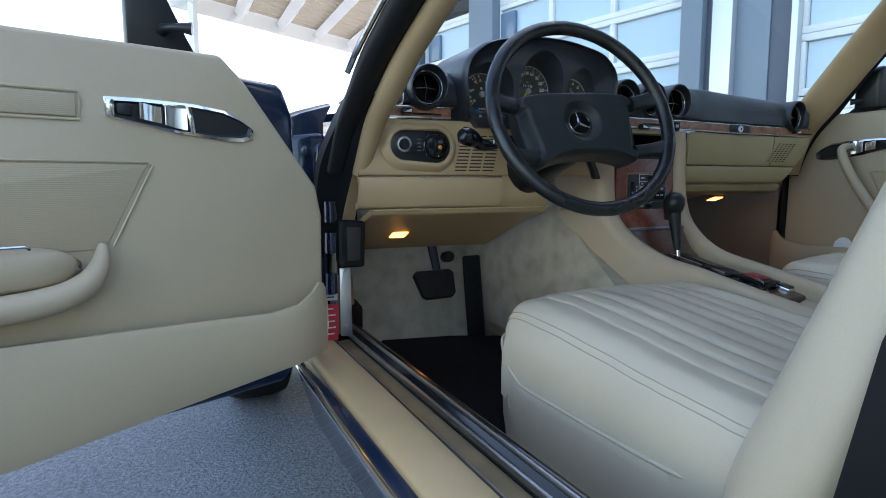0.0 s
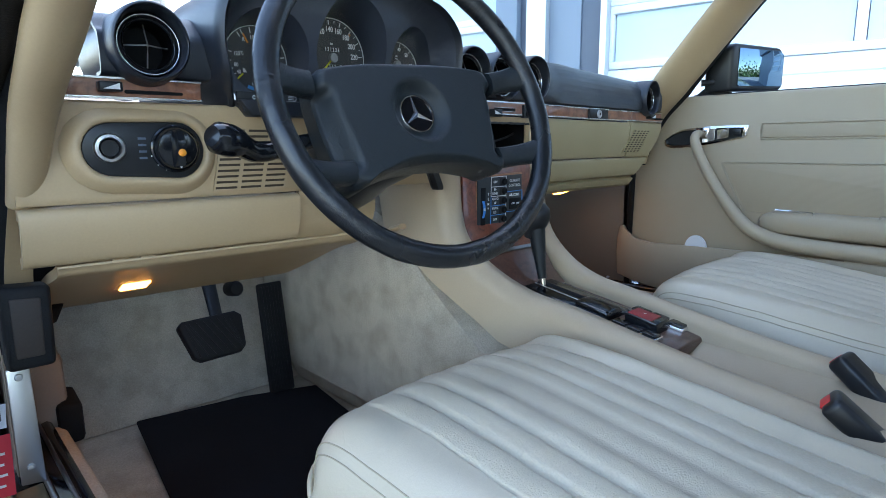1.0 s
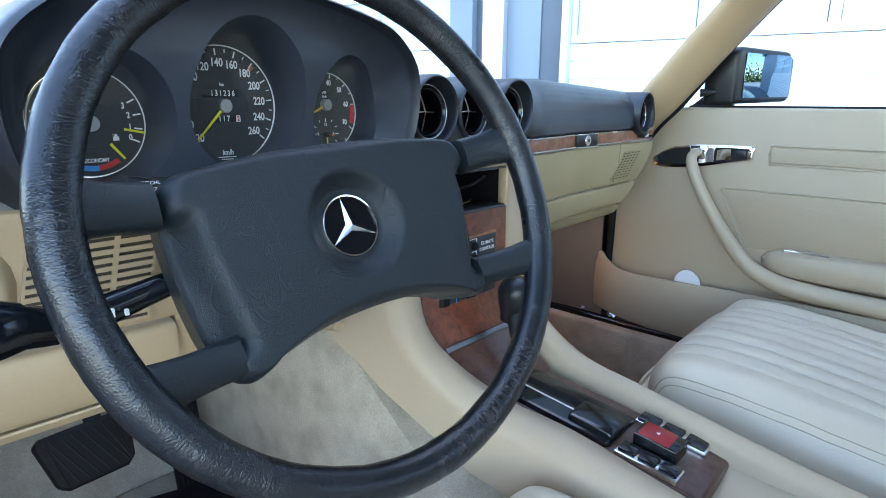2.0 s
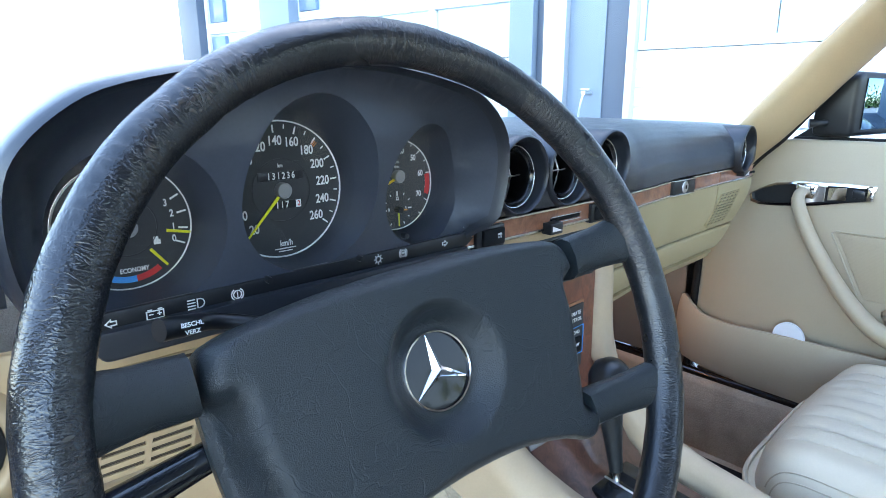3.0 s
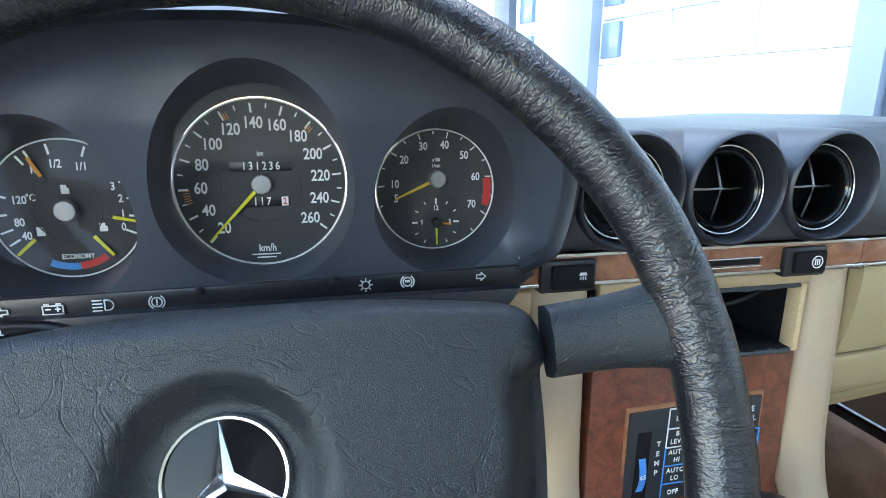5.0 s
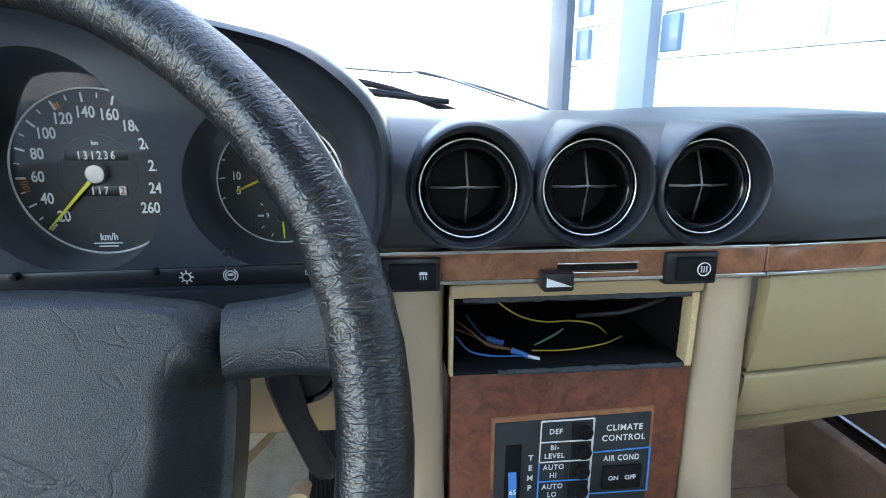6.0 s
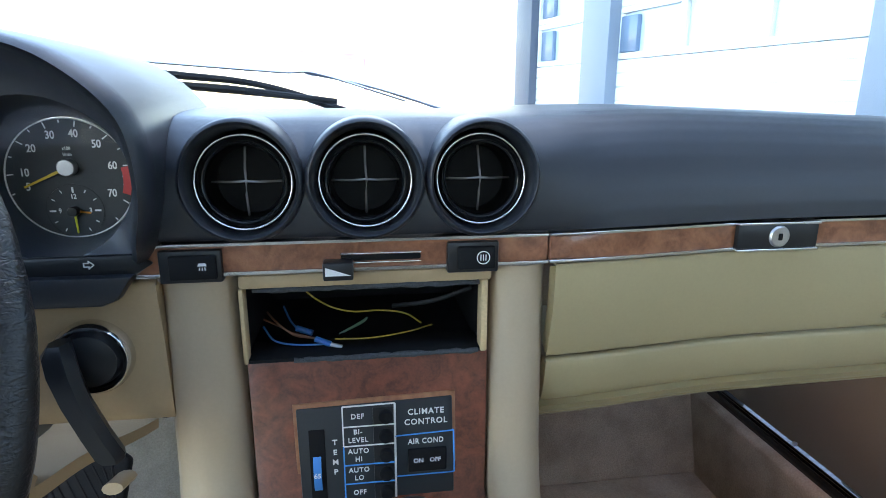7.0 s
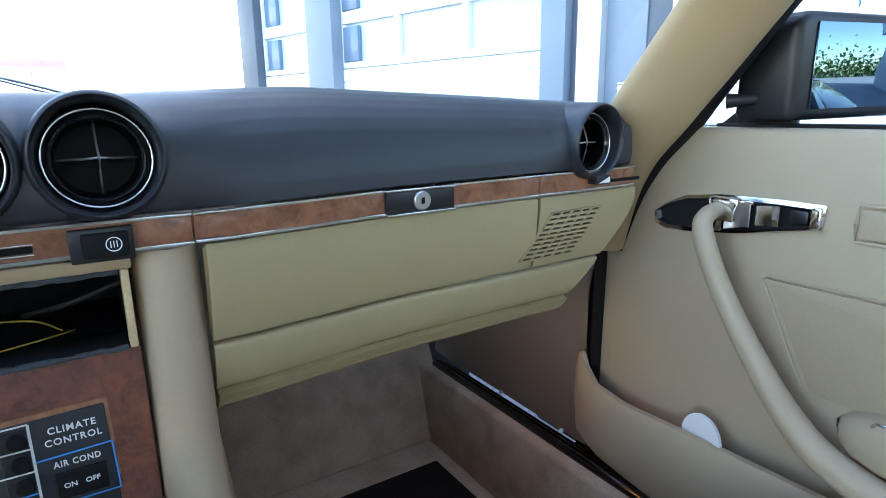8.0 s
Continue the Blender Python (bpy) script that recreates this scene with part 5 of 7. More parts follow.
    tube(b, smooth_path([P(0.275, -0.04, 0.935), P(0.272, -0.02, 0.936), P(0.262, -0.004, 0.935), P(0.246, 0.004, 0.934)]), [0.010, 0.006, 0.006, 0.009], 10)
    part("mirror_lever", b, BLACK_PLASTIC, d)
    return d


door(LEFT_DOOR, "open driver door, beige lining on dark blue shell", False, 0.004)
door(RIGHT_DOOR, "closed passenger door with beige vinyl lining", True, 0.022)

# ---- right door mirror ----
mirror = thing("door_mirror", (0.8, -0.08, 0.93), "dark blue door mirror on the passenger side", "mirror")
b = B()
prism(b, [(0.0, 0.0), (0.165, 0.005), (0.172, 0.02), (0.172, 0.09), (0.155, 0.107), (0.012, 0.112), (0.0, 0.1)], lambda u, v, d: Vector((0.71 + u * 0.94, -0.085 - u * 0.38 + d, 0.912 + v)), -0.004, 0.06, 0.01, 3)
part("housing", b, BLACK_PLASTIC, mirror)
b = B()
prism(b, [(0.02, 0.012), (0.16, 0.015), (0.162, 0.09), (0.15, 0.098), (0.02, 0.1)], lambda u, v, d: Vector((0.71 + u * 0.94, -0.085 - u * 0.38 + d, 0.912 + v)), -0.0065, -0.005, 0.0005)
part("mirror_glass", b, MIRROR, mirror)
# ---- floor mat, pedals ----
b = B()
prism(b, [(-0.50, 0.475), (-0.30, 0.452), (-0.150, 0.414), (-0.168, 0.22), (-0.20, -0.18), (-0.54, -0.18), (-0.535, 0.15)], lambda u, v, q: Vector((u, v, 0.252 + q + 0.02 * max(0.0, v - 0.38) / 0.1)), 0.0, 0.010, 0.004)
tagged(part("floor_mat", b, MAT_RUBBER), "black rubber floor mat on the driver side", "floor mat")
pedal = thing("brake_pedal", (-0.39, 0.38, 0.45), "black ribbed rubber brake pedal", "pedal")
pm = Matrix.Translation((-0.385, 0.362, 0.447)) @ Euler((radians(-28), 0, radians(4))).to_matrix().to_4x4()
b = B()
prism(b, [(-0.060, 0.030), (-0.050, 0.038), (0.048, 0.038), (0.060, 0.028), (0.052, -0.030), (0.040, -0.040), (-0.034, -0.040), (-0.046, -0.032)], lambda u, v, q: pm @ Vector((u, q, v)), -0.010, 0.010, 0.005, 3)
foot = part("pad", b, RUBBER, pedal, "cross-ribbed black rubber pad")
for k in range(9):
    b = B()
    x = -0.052 + 0.013 * k
    tube(b, [pm @ Vector((max(-0.048, min(0.050, x - 0.016)), -0.0098, 0.030)), pm @ Vector((max(-0.040, min(0.046, x + 0.016)), -0.0098, -0.033))], 0.0018, 6)
    part("rib", b, RUBBER, foot)
b = B()
tube(b, smooth_path([(-0.37, 0.378, 0.468), (-0.362, 0.43, 0.530), (-0.356, 0.48, 0.60), (-0.356, 0.5, 0.66)]), [0.011, 0.013, 0.017, 0.020], 12, flat=0.5)
part("arm", b, BLACK_PLASTIC, pedal)
b = B()
lathe(b, [(0, 0.016), (0.012, 0.015), (0.0155, 0.010), (0.0155, -0.02)], facing(-0.300, 0.46, 0.505, 10), 20)
part("stop_bumper", b, RUBBER, pedal, "round black rubber bumper")
gas = thing("accelerator_pedal", (-0.225, 0.44, 0.27), "long black rubber accelerator pedal", "pedal")
b = B()
prism_x(b, [(0.425, 0.27), (0.44, 0.265), (0.478, 0.50), (0.463, 0.505)], -0.248, -0.194, 0.004)
tread = part("pad", b, RUBBER, gas)
for k in range(7):
    b = B()
    x = -0.242 + 0.007 * k
    tube(b, [(x, 0.4255, 0.282), (x, 0.4615, 0.497)], 0.0020, 6)
    part("rib", b, RUBBER, tread)

# ---- instruments ----
def on_dial(m, name, shape, mat, parent, d=0.0004, label=""):
    """A flat printed mark on a dial: an outline in the dial's plane."""
    b = B()
    prism(b, shape, lambda u, v, q: m @ Vector((u, v, q)), 0.0, d)
    return part(name, b, mat, parent, label, smooth=0)


def tick_marks(m, cx, cy, r0, r1, angles, w, mat, parent):
    """A scale of strokes, one printed layer."""
    b = B()
    for a in angles:
        c, s = math.cos(radians(a)), math.sin(radians(a))
        prism(b, [(cx + r0 * c + w * s, cy + r0 * s - w * c), (cx + r1 * c + w * s, cy + r1 * s - w * c), (cx + r1 * c - w * s, cy + r1 * s + w * c), (cx + r0 * c - w * s, cy + r0 * s + w * c)],
              lambda u, v, q: m @ Vector((u, v, q)), 0.0, 0.0004)
    p = part("scale", b, mat, parent, smooth=0)
    p["kind"] = "stuff"
    return p


def arc_band(m, cx, cy, r0, r1, a0, a1, mat, parent, name="arc", n=24):
    b = B()
    pts = [(cx + r1 * math.cos(radians(a)), cy + r1 * math.sin(radians(a))) for a in span(a0, a1, n)] + [(cx + r0 * math.cos(radians(a)), cy + r0 * math.sin(radians(a))) for a in span(a1, a0, n)]
    prism(b, pts, lambda u, v, q: m @ Vector((u, v, q)), 0.0, 0.0005)
    return part(name, b, mat, parent, smooth=0)


def pointer(m, cx, cy, a, r0, r1, w0, w1, mat, parent, h=0.0035):
    c, s = math.cos(radians(a)), math.sin(radians(a))
    b = B()
    prism(b, [(cx + r0 * c + w0 * s, cy + r0 * s - w0 * c), (cx + r1 * c + w1 * s, cy + r1 * s - w1 * c), (cx + r1 * c - w1 * s, cy + r1 * s + w1 * c), (cx + r0 * c - w0 * s, cy + r0 * s + w0 * c)],
          lambda u, v, q: m @ Vector((u, v, q)), h - 0.001, h)
    return part("pointer", b, mat, parent, "yellow pointer", smooth=0)


def hub(m, cx, cy, r, mat, parent):
    b = B()
    lathe(b, [(0, 0.0062), (r * 0.9, 0.006), (r, 0.0052), (r, 0.0)], m @ Matrix.Translation((cx, cy, 0)), 28)
    return part("hub", b, mat, parent)


def print_at(m, text, u, v, size, mat, parent, stretch=0.8):
    return lettering("numeral", text, size, m @ Matrix.Translation((u, v, 0.0002)), mat, parent, stretch=stretch)


DY = 0.0445
for gx, gz, gr, hr in GAUGES:
    b = B()
    lathe(b, [(gr * 1.012, -0.002), (gr * 1.010, 0.0010), (gr * 0.992, 0.0010), (gr * 0.99, 0)], facing(gx, 0.045, gz, 0), 72)
    part("dial_ring", b, WHITE_PRINT, dash, "thin white ring round the dial")
# speedometer
gx, gz, gr, _ = GAUGES[1]
ms = facing(gx, 0.0448, gz, 0)
speed = lambda v: 228 - (v - 20) * 1.108
dial_s = part("speedometer", lathe(B(), [(0, 0), (gr, 0), (gr, -0.002)], ms, 64), DIAL, dash, "black speedometer dial with white figures")
tick_marks(ms, 0, 0, gr * 0.84, gr * 0.95, [speed(v) for v in range(20, 261, 20)], 0.0006, WHITE_PRINT, dial_s)
tick_marks(ms, 0, 0, gr * 0.89, gr * 0.95, [speed(v) for v in range(30, 261, 20)], 0.0004, WHITE_PRINT, dial_s)
for v in range(20, 261, 20):
    a = radians(speed(v))
    print_at(ms, str(v), gr * 0.70 * math.cos(a), gr * 0.72 * math.sin(a), 0.0100, WHITE_PRINT, dial_s)
arc_band(ms, 0, 0, gr * 0.455, gr * 0.465, 0, 359.9, BLACK_PLASTIC, dial_s, n=48)
for v0 in (50, 120, 180):
    tick_marks(ms, 0, 0, gr * 0.83, gr * 0.91, [speed(v0 + k * 1.8) for k in range(3 if v0 > 60 else 6)], 0.00025, ORANGE, dial_s)
print_at(ms, "km", 0, gr * 0.36, 0.0042, WHITE_PRINT, dial_s)
print_at(ms, "km/h", 0.001, -gr * 0.80, 0.0068, WHITE_PRINT, dial_s)
for k in range(2):
    on_dial(ms, "small_print", [(-0.009 + 0.003 * k, -gr * (0.87 + 0.04 * k)), (0.009 - 0.003 * k, -gr * (0.87 + 0.04 * k)), (0.009 - 0.003 * k, -gr * (0.885 + 0.04 * k)), (-0.009 + 0.003 * k, -gr * (0.885 + 0.04 * k))], WHITE_PRINT, dial_s)
for row, text, v in (("odometer", "131236", 0.011), ("trip_counter", "117", -0.0115)):
    b = B()
    w = 0.019 if row == "odometer" else 0.0135
    box(b, tuple(ms @ Vector((0.003 if w < 0.015 else 0.0, v, 0.0))), (2 * w, 0.001, 0.0066), 0.0003)
    win = part(row, b, BLACK_PLASTIC, dial_s)
    lettering("digits", text, 0.0072, ms @ Matrix.Translation((0.0 if w > 0.015 else -0.0005, v, 0.0009)), WHITE_PRINT, win, stretch=0.78, spacing=1.45)
b = B()
box(b, tuple(ms @ Vector((0.0135, -0.0115, 0.0006))), (0.0042, 0.0008, 0.0058), 0.0002)
part("tenths_wheel", b, WHITE_PRINT, dial_s)
lettering("digits", "2", 0.0058, ms @ Matrix.Translation((0.0135, -0.0115, 0.0012)), RED, dial_s, stretch=0.8)
pointer(ms, 0, 0, speed(21), -0.004, gr * 0.93, 0.0013, 0.0005, YELLOW, dial_s)
hub(ms, 0, 0, 0.0062, HUB_METAL, dial_s)
# engine speed and clock
gx, gz, gr, _ = GAUGES[2]
mt = facing(gx, 0.0448, gz, 0)
dial_t = part("rev_counter", lathe(B(), [(0, 0), (gr, 0), (gr, -0.002)], mt, 64), DIAL, dash, "black rev counter with small clock")
HT = 0.0079
rev = lambda v: 150 - (v - 20) * 3.72


def on_circle(a):
    """Distance from the raised hub to the dial's ring along an angle."""
    s, c = math.sin(radians(a)), math.cos(radians(a))
    return -HT * s + math.sqrt((HT * s) ** 2 - HT ** 2 + gr ** 2)


for v in range(5, 76, 5):
    a = rev(v)
    R = on_circle(a)
    tick_marks(mt, 0, HT, R - (0.0052 if v % 10 == 0 else 0.003), R - 0.001, [a], 0.0004, WHITE_PRINT, dial_t)
for v in (5, 10, 20, 30, 40, 50, 60, 70):
    a = rev(v)
    R = on_circle(a) * 0.70
    print_at(mt, str(v), R * math.cos(radians(a)), HT + R * math.sin(radians(a)), 0.0075, WHITE_PRINT, dial_t)
arc_band(mt, 0, 0, gr * 0.83, gr * 0.96, 12, -18, RED, dial_t, "red_sector", 10)
for a in (2, -8):
    tick_marks(mt, 0, 0, gr * 0.82, gr * 0.97, [a], 0.0002, WHITE_PRINT, dial_t)
for k, t in enumerate(("x100", "1/min")):
    print_at(mt, t, 0, HT + 0.0125 - 0.004 * k, 0.0033, WHITE_PRINT, dial_t)
CZ = -0.0222
tick_marks(mt, 0, CZ, 0.0125, 0.0165, [0, 90, 180], 0.0006, WHITE_PRINT, dial_t)
tick_marks(mt, 0, CZ, 0.0142, 0.0165, [30, 60, 120, 150, 210, 240, 300, 330], 0.0003, WHITE_PRINT, dial_t)
arc_band(mt, 0, CZ, 0.0183, 0.0187, 0, 359.9, BLACK_PLASTIC, dial_t, n=40)
for t, u, v in (("12", 0, 0.0098), ("3", 0.0098, 0), ("9", -0.0098, 0)):
    print_at(mt, t, u, CZ + v, 0.0048, WHITE_PRINT, dial_t)
pointer(mt, 0, CZ, -8, 0, 0.0105, 0.0008, 0.0005, ORANGE, dial_t, 0.002)
pointer(mt, 0, CZ, -88, 0, 0.0155, 0.0007, 0.0004, YELLOW, dial_t, 0.0025)
hub(mt, 0, CZ, 0.0034, BLACK_PLASTIC, dial_t)
pointer(mt, 0, HT, rev(5) - 1, -0.003, on_circle(rev(5)) * 0.72, 0.0011, 0.0006, AMBER, dial_t)
hub(mt, 0, HT, 0.0058, HUB_METAL, dial_t)
# fuel, oil, temperature, economy
gx, gz, gr, _ = GAUGES[0]
mg = facing(gx, 0.0448, gz, 0)
dial_g = part("combined_gauge", lathe(B(), [(0, 0), (gr, 0), (gr, -0.002)], mg, 64), DIAL, dash, "black gauge for fuel, oil, temperature and economy")
tick_marks(mg, 0, 0, gr * 0.80, gr * 0.95, [126, 100, 70, 118], 0.0006, WHITE_PRINT, dial_g)
tick_marks(mg, 0, 0, gr * 0.80, gr * 0.95, [28, 10, -8, -24], 0.0006, WHITE_PRINT, dial_g)
tick_marks(mg, 0, 0, gr * 0.78, gr * 0.95, [166, 184, 200, 212, 222], 0.0006, WHITE_PRINT, dial_g)
for t, a, r in (("1/2", 97, 0.66), ("1/1", 68, 0.66), ("R", 122, 0.68), ("3", 27, 0.70), ("2", 11, 0.72), ("1", -7, 0.72), ("0", -22, 0.76), ("120", 166, 0.62), ("80", 195, 0.66), ("40", 213, 0.68)):
    print_at(mg, t, gr * r * math.cos(radians(a)), gr * r * math.sin(radians(a)), 0.0068, WHITE_PRINT, dial_g)
print_at(mg, "\u00b0C", -gr * 0.45, gr * 0.18, 0.0058, WHITE_PRINT, dial_g)
print_at(mg, "ECONOMY", 0.002, -gr * 0.70, 0.0045, WHITE_PRINT, dial_g)
arc_band(mg, 0, 0, gr * 0.455, gr * 0.47, 0, 359.9, BLACK_PLASTIC, dial_g, n=40)
arc_band(mg, 0, -0.004, gr * 0.70, gr * 0.80, 245, 275, BLUE_PRINT, dial_g, "blue_sector", 8)
arc_band(mg, 0, -0.004, gr * 0.70, gr * 0.80, 275, 305, RED, dial_g, "red_sector", 8)
for a, r0, r1 in ((118, 0.55, 0.85), (-12, 0.60, 0.98), (222, 0.62, 0.95), (-52, 0.50, 0.88)):
    pointer(mg, 0, 0, a, gr * r0, gr * r1, 0.0010, 0.0008, ORANGE if a == 118 else YELLOW, dial_g, 0.0025)
for u, v in ((0.0, 0.012), (-0.016, -0.013), (0.018, -0.0115)):
    on_dial(mg, "symbol", [(u - 0.0022, v - 0.0025), (u + 0.0022, v - 0.0025), (u + 0.0022, v + 0.0008), (u + 0.001, v + 0.0008), (u + 0.001, v + 0.0028), (u - 0.0022, v + 0.0028)], WHITE_PRINT, dial_g)
hub(mg, 0, 0, 0.0062, HUB_METAL, dial_g)
# dial covers: one clear pane in each well, leaning a little
for gx, gz, gr, hr in GAUGES:
    b = B()

    def pane(t, k):
        x0, z0 = mouth(gx, gz, gr, hr, t)
        f = 0.30
        x = x0 + (gx + gr * 1.02 * math.cos(t) - x0) * f
        z = z0 + (gz + gr * 1.02 * math.sin(t) - z0) * f
        return Vector((gx + (x - gx) * k, 0.0250 - 0.10 * (z - gz) * k, gz + (z - gz) * k))
    surface(b, pane, span(0, 2 * math.pi, 49)[:-1], [0.02, 0.5, 1.0], closed_u=True)
    cover = part("dial_cover", b, DIAL_GLASS, dash, "clear dial cover")
    cover.visible_shadow = False

# warning lamp strip
b = B()
prism(b, [(-0.470, 0.841), (-0.150, 0.844), (-0.140, 0.8505), (-0.150, 0.857), (-0.470, 0.854)], lambda u, v, q: Vector((u, plate_y(v) + q, v)), -0.0015, 0.004, 0.001)
lamps = part("warning_lamp_strip", b, BLACK_PLASTIC, dash, "dark strip of warning lamp symbols")
mw = facing(0, plate_y(0.848) - 0.0021, -0.004, 0)


def symbol(x, z, strokes, mat=WHITE_PRINT):
    """A small printed sign out of strokes (u0, v0, u1, v1) in millimetres."""
    b = B()
    for u0, v0, u1, v1 in strokes:
        d = Vector((u1 - u0, v1 - v0)).normalized() * 0.35
        e = Vector((-d.y, d.x))
        prism(b, [(x + (u0 - d.x + e.x) / 1000, z + (v0 - d.y + e.y) / 1000), (x + (u1 + d.x + e.x) / 1000, z + (v1 + d.y + e.y) / 1000),
                  (x + (u1 + d.x - e.x) / 1000, z + (v1 + d.y - e.y) / 1000), (x + (u0 - d.x - e.x) / 1000, z + (v0 - d.y - e.y) / 1000)], lambda u, v, q: mw @ Vector((u, v, q)), 0, 0.0004)
    return part("symbol", b, mat, lamps, smooth=0)


def circle_strokes(r, a0=0, a1=360, n=14):
    pts = [(r * math.cos(radians(a)), r * math.sin(radians(a))) for a in span(a0, a1, n)]
    return [(*p, *q) for p, q in zip(pts, pts[1:])]


symbol(-0.449, 0.8515, [(-3, 0, 0, 2.5), (-3, 0, 0, -2.5), (0, 2.5, 0, 1.2), (0, -2.5, 0, -1.2), (0, 1.2, 3, 1.2), (0, -1.2, 3, -1.2), (3, 1.2, 3, -1.2)])
symbol(-0.424, 0.8515, [(-5, -3, 5, -3), (5, -3, 5, 2), (5, 2, -5, 2), (-5, 2, -5, -3), (-4, 2.4, -2, 2.4), (-4, 3, -2, 3), (2, 3, 4, 3), (-3.4, 0, -1.4, 0), (1.4, 0, 3.4, 0), (2.4, -1, 2.4, 1)])
symbol(-0.398, 0.852, [(0, 3, 0, -3)] + [(1.5 + a, b_, 1.5 + c, d) for a, b_, c, d in circle_strokes(3, 90, -90, 8)] + [(0, 3, 1.5, 3), (0, -3, 1.5, -3)] + [(-6, v, -1.6, v) for v in (-3, -1, 1, 3)])
symbol(-0.371, 0.852, circle_strokes(2.8) + circle_strokes(4.2, 125, 235, 6) + circle_strokes(4.2, -55, 55, 6) + [(0, 1.6, 0, -0.4), (0, -1.4, 0, -1.6)])
symbol(-0.252, 0.8545, circle_strokes(2.4) + [(3.2 * math.cos(radians(a)), 3.2 * math.sin(radians(a)), 4 * math.cos(radians(a)), 4 * math.sin(radians(a))) for a in range(0, 360, 45)])
symbol(-0.226, 0.855, circle_strokes(2.8) + circle_strokes(4.2, 125, 235, 6) + circle_strokes(4.2, -55, 55, 6) + [(-1.2, 0, 1.2, 0), (-1.2, 0.8, 1.2, 0.8)])
symbol(-0.178, 0.8555, [(3, 0, 0, 2.5), (3, 0, 0, -2.5), (0, 2.5, 0, 1.2), (0, -2.5, 0, -1.2), (0, 1.2, -3, 1.2), (0, -1.2, -3, -1.2), (-3, 1.2, -3, -1.2)])
for x, z in ((-0.348, 0.8535), (-0.270, 0.8545), (-0.226, 0.8665)):
    b = B()
    lathe(b, [(0, 0.006), (0.0022, 0.0055), (0.0026, 0.003), (0.0026, 0)], facing(x, plate_y(z), z, 0), 14)
    part("reset_pin", b, BLACK_PLASTIC, dash)

# ---- switches in the walnut strip ----
def rocker(x, w):
    f = block("switch_frame", x, 0.8475, w, 0.0225, -0.008, 0.014, BLACK_PLASTIC, label="black rocker switch frame")
    block("rocker", x + 0.002, 0.8475, w - 0.010, 0.0165, -0.0115, 0.008, BLACK_MATT, f)
    return f


s1 = rocker(-0.1165, 0.040)
mf = facing(-0.108, face_y(-0.1) - 0.0117, 0.848)
on_dial(mf, "symbol", [(-0.003, 0.001), (0.003, 0.001), (0.002, 0.003), (-0.002, 0.003)], WHITE_PRINT, s1)
for k in (-1, 0, 1):
    on_dial(mf, "symbol", [(k * 0.002 - 0.0003, -0.002), (k * 0.002 + 0.0003, -0.002), (k * 0.0015 + 0.0003, 0.0002), (k * 0.0015 - 0.0003, 0.0002)], WHITE_PRINT, s1)
s2 = rocker(0.0735, 0.037)
mf = facing(0.080, face_y(0.08) - 0.0117, 0.848)
arc_band(mf, 0, 0, 0.0042, 0.0048, 0, 359.9, WHITE_PRINT, s2, "symbol")
for k in (-1, 0, 1):
    on_dial(mf, "symbol", [(k * 0.0018 - 0.0003, -0.0022), (k * 0.0018 + 0.0003, -0.0022), (k * 0.0018 + 0.0003, 0.0022), (k * 0.0018 - 0.0003, 0.0022)], WHITE_PRINT, s2)
slot = block("slider_slot", 0.009, 0.849, 0.056, 0.005, -0.0048, 0.004, BLACK_MATT, label="black slot with a bright edge")
for dz in (-0.0032, 0.0032):
    block("edge", 0.009, 0.849 + dz, 0.056, 0.0010, -0.0056, 0.004, SILVER_TRIM, slot, 0.0003)
knob = block("slider_knob", -0.0205, 0.8425, 0.0205, 0.0125, -0.016, 0.014, BLACK_PLASTIC, label="black slider knob with white wedge")
on_dial(facing(-0.0205, face_y(0) - 0.0162, 0.8425), "wedge", [(-0.0085, -0.0025), (-0.0085, 0.0035), (0.0085, -0.0025)], WHITE_PRINT, knob)
lockb = block("glovebox_catch", 0.3225, 0.8512, 0.070, 0.0195, -0.011, 0.016, BLACK_PLASTIC, label="black glovebox catch with round lock")
b = B()
lathe(b, [(0, 0.0015), (0.0075, 0.0018), (0.0085, 0.0010), (0.0088, 0.0)], facing(0.3225, face_y(0.32) - 0.0112, 0.8512), 28)
cyl = part("lock", b, STEEL, lockb)
b = B()
box(b, (0.3225, face_y(0.32) - 0.0131, 0.8512), (0.003, 0.0015, 0.0055), 0.0003)
part("keyhole", b, BLACK_MATT, cyl)
for z in (0.8405, 0.8618):
    block("edge", 0.3225, z, 0.071, 0.0020, -0.0122, 0.010, SILVER_TRIM, lockb, 0.0005)
for x, dirn in ((-0.600, 1), (0.552, 1)):
    k = block("slider_knob", x, 0.852, 0.022, 0.010, -0.018, 0.014, BLACK_PLASTIC, label="black vent slider knob")
    on_dial(facing(x, face_y(x) - 0.0182, 0.852), "wedge", [(0.008, -0.003), (0.008, 0.0035), (-0.008, -0.003)], WHITE_PRINT, k)
    block("slider_slot", x + 0.045, 0.848, 0.06, 0.004, -0.0058, 0.004, BLACK_MATT)

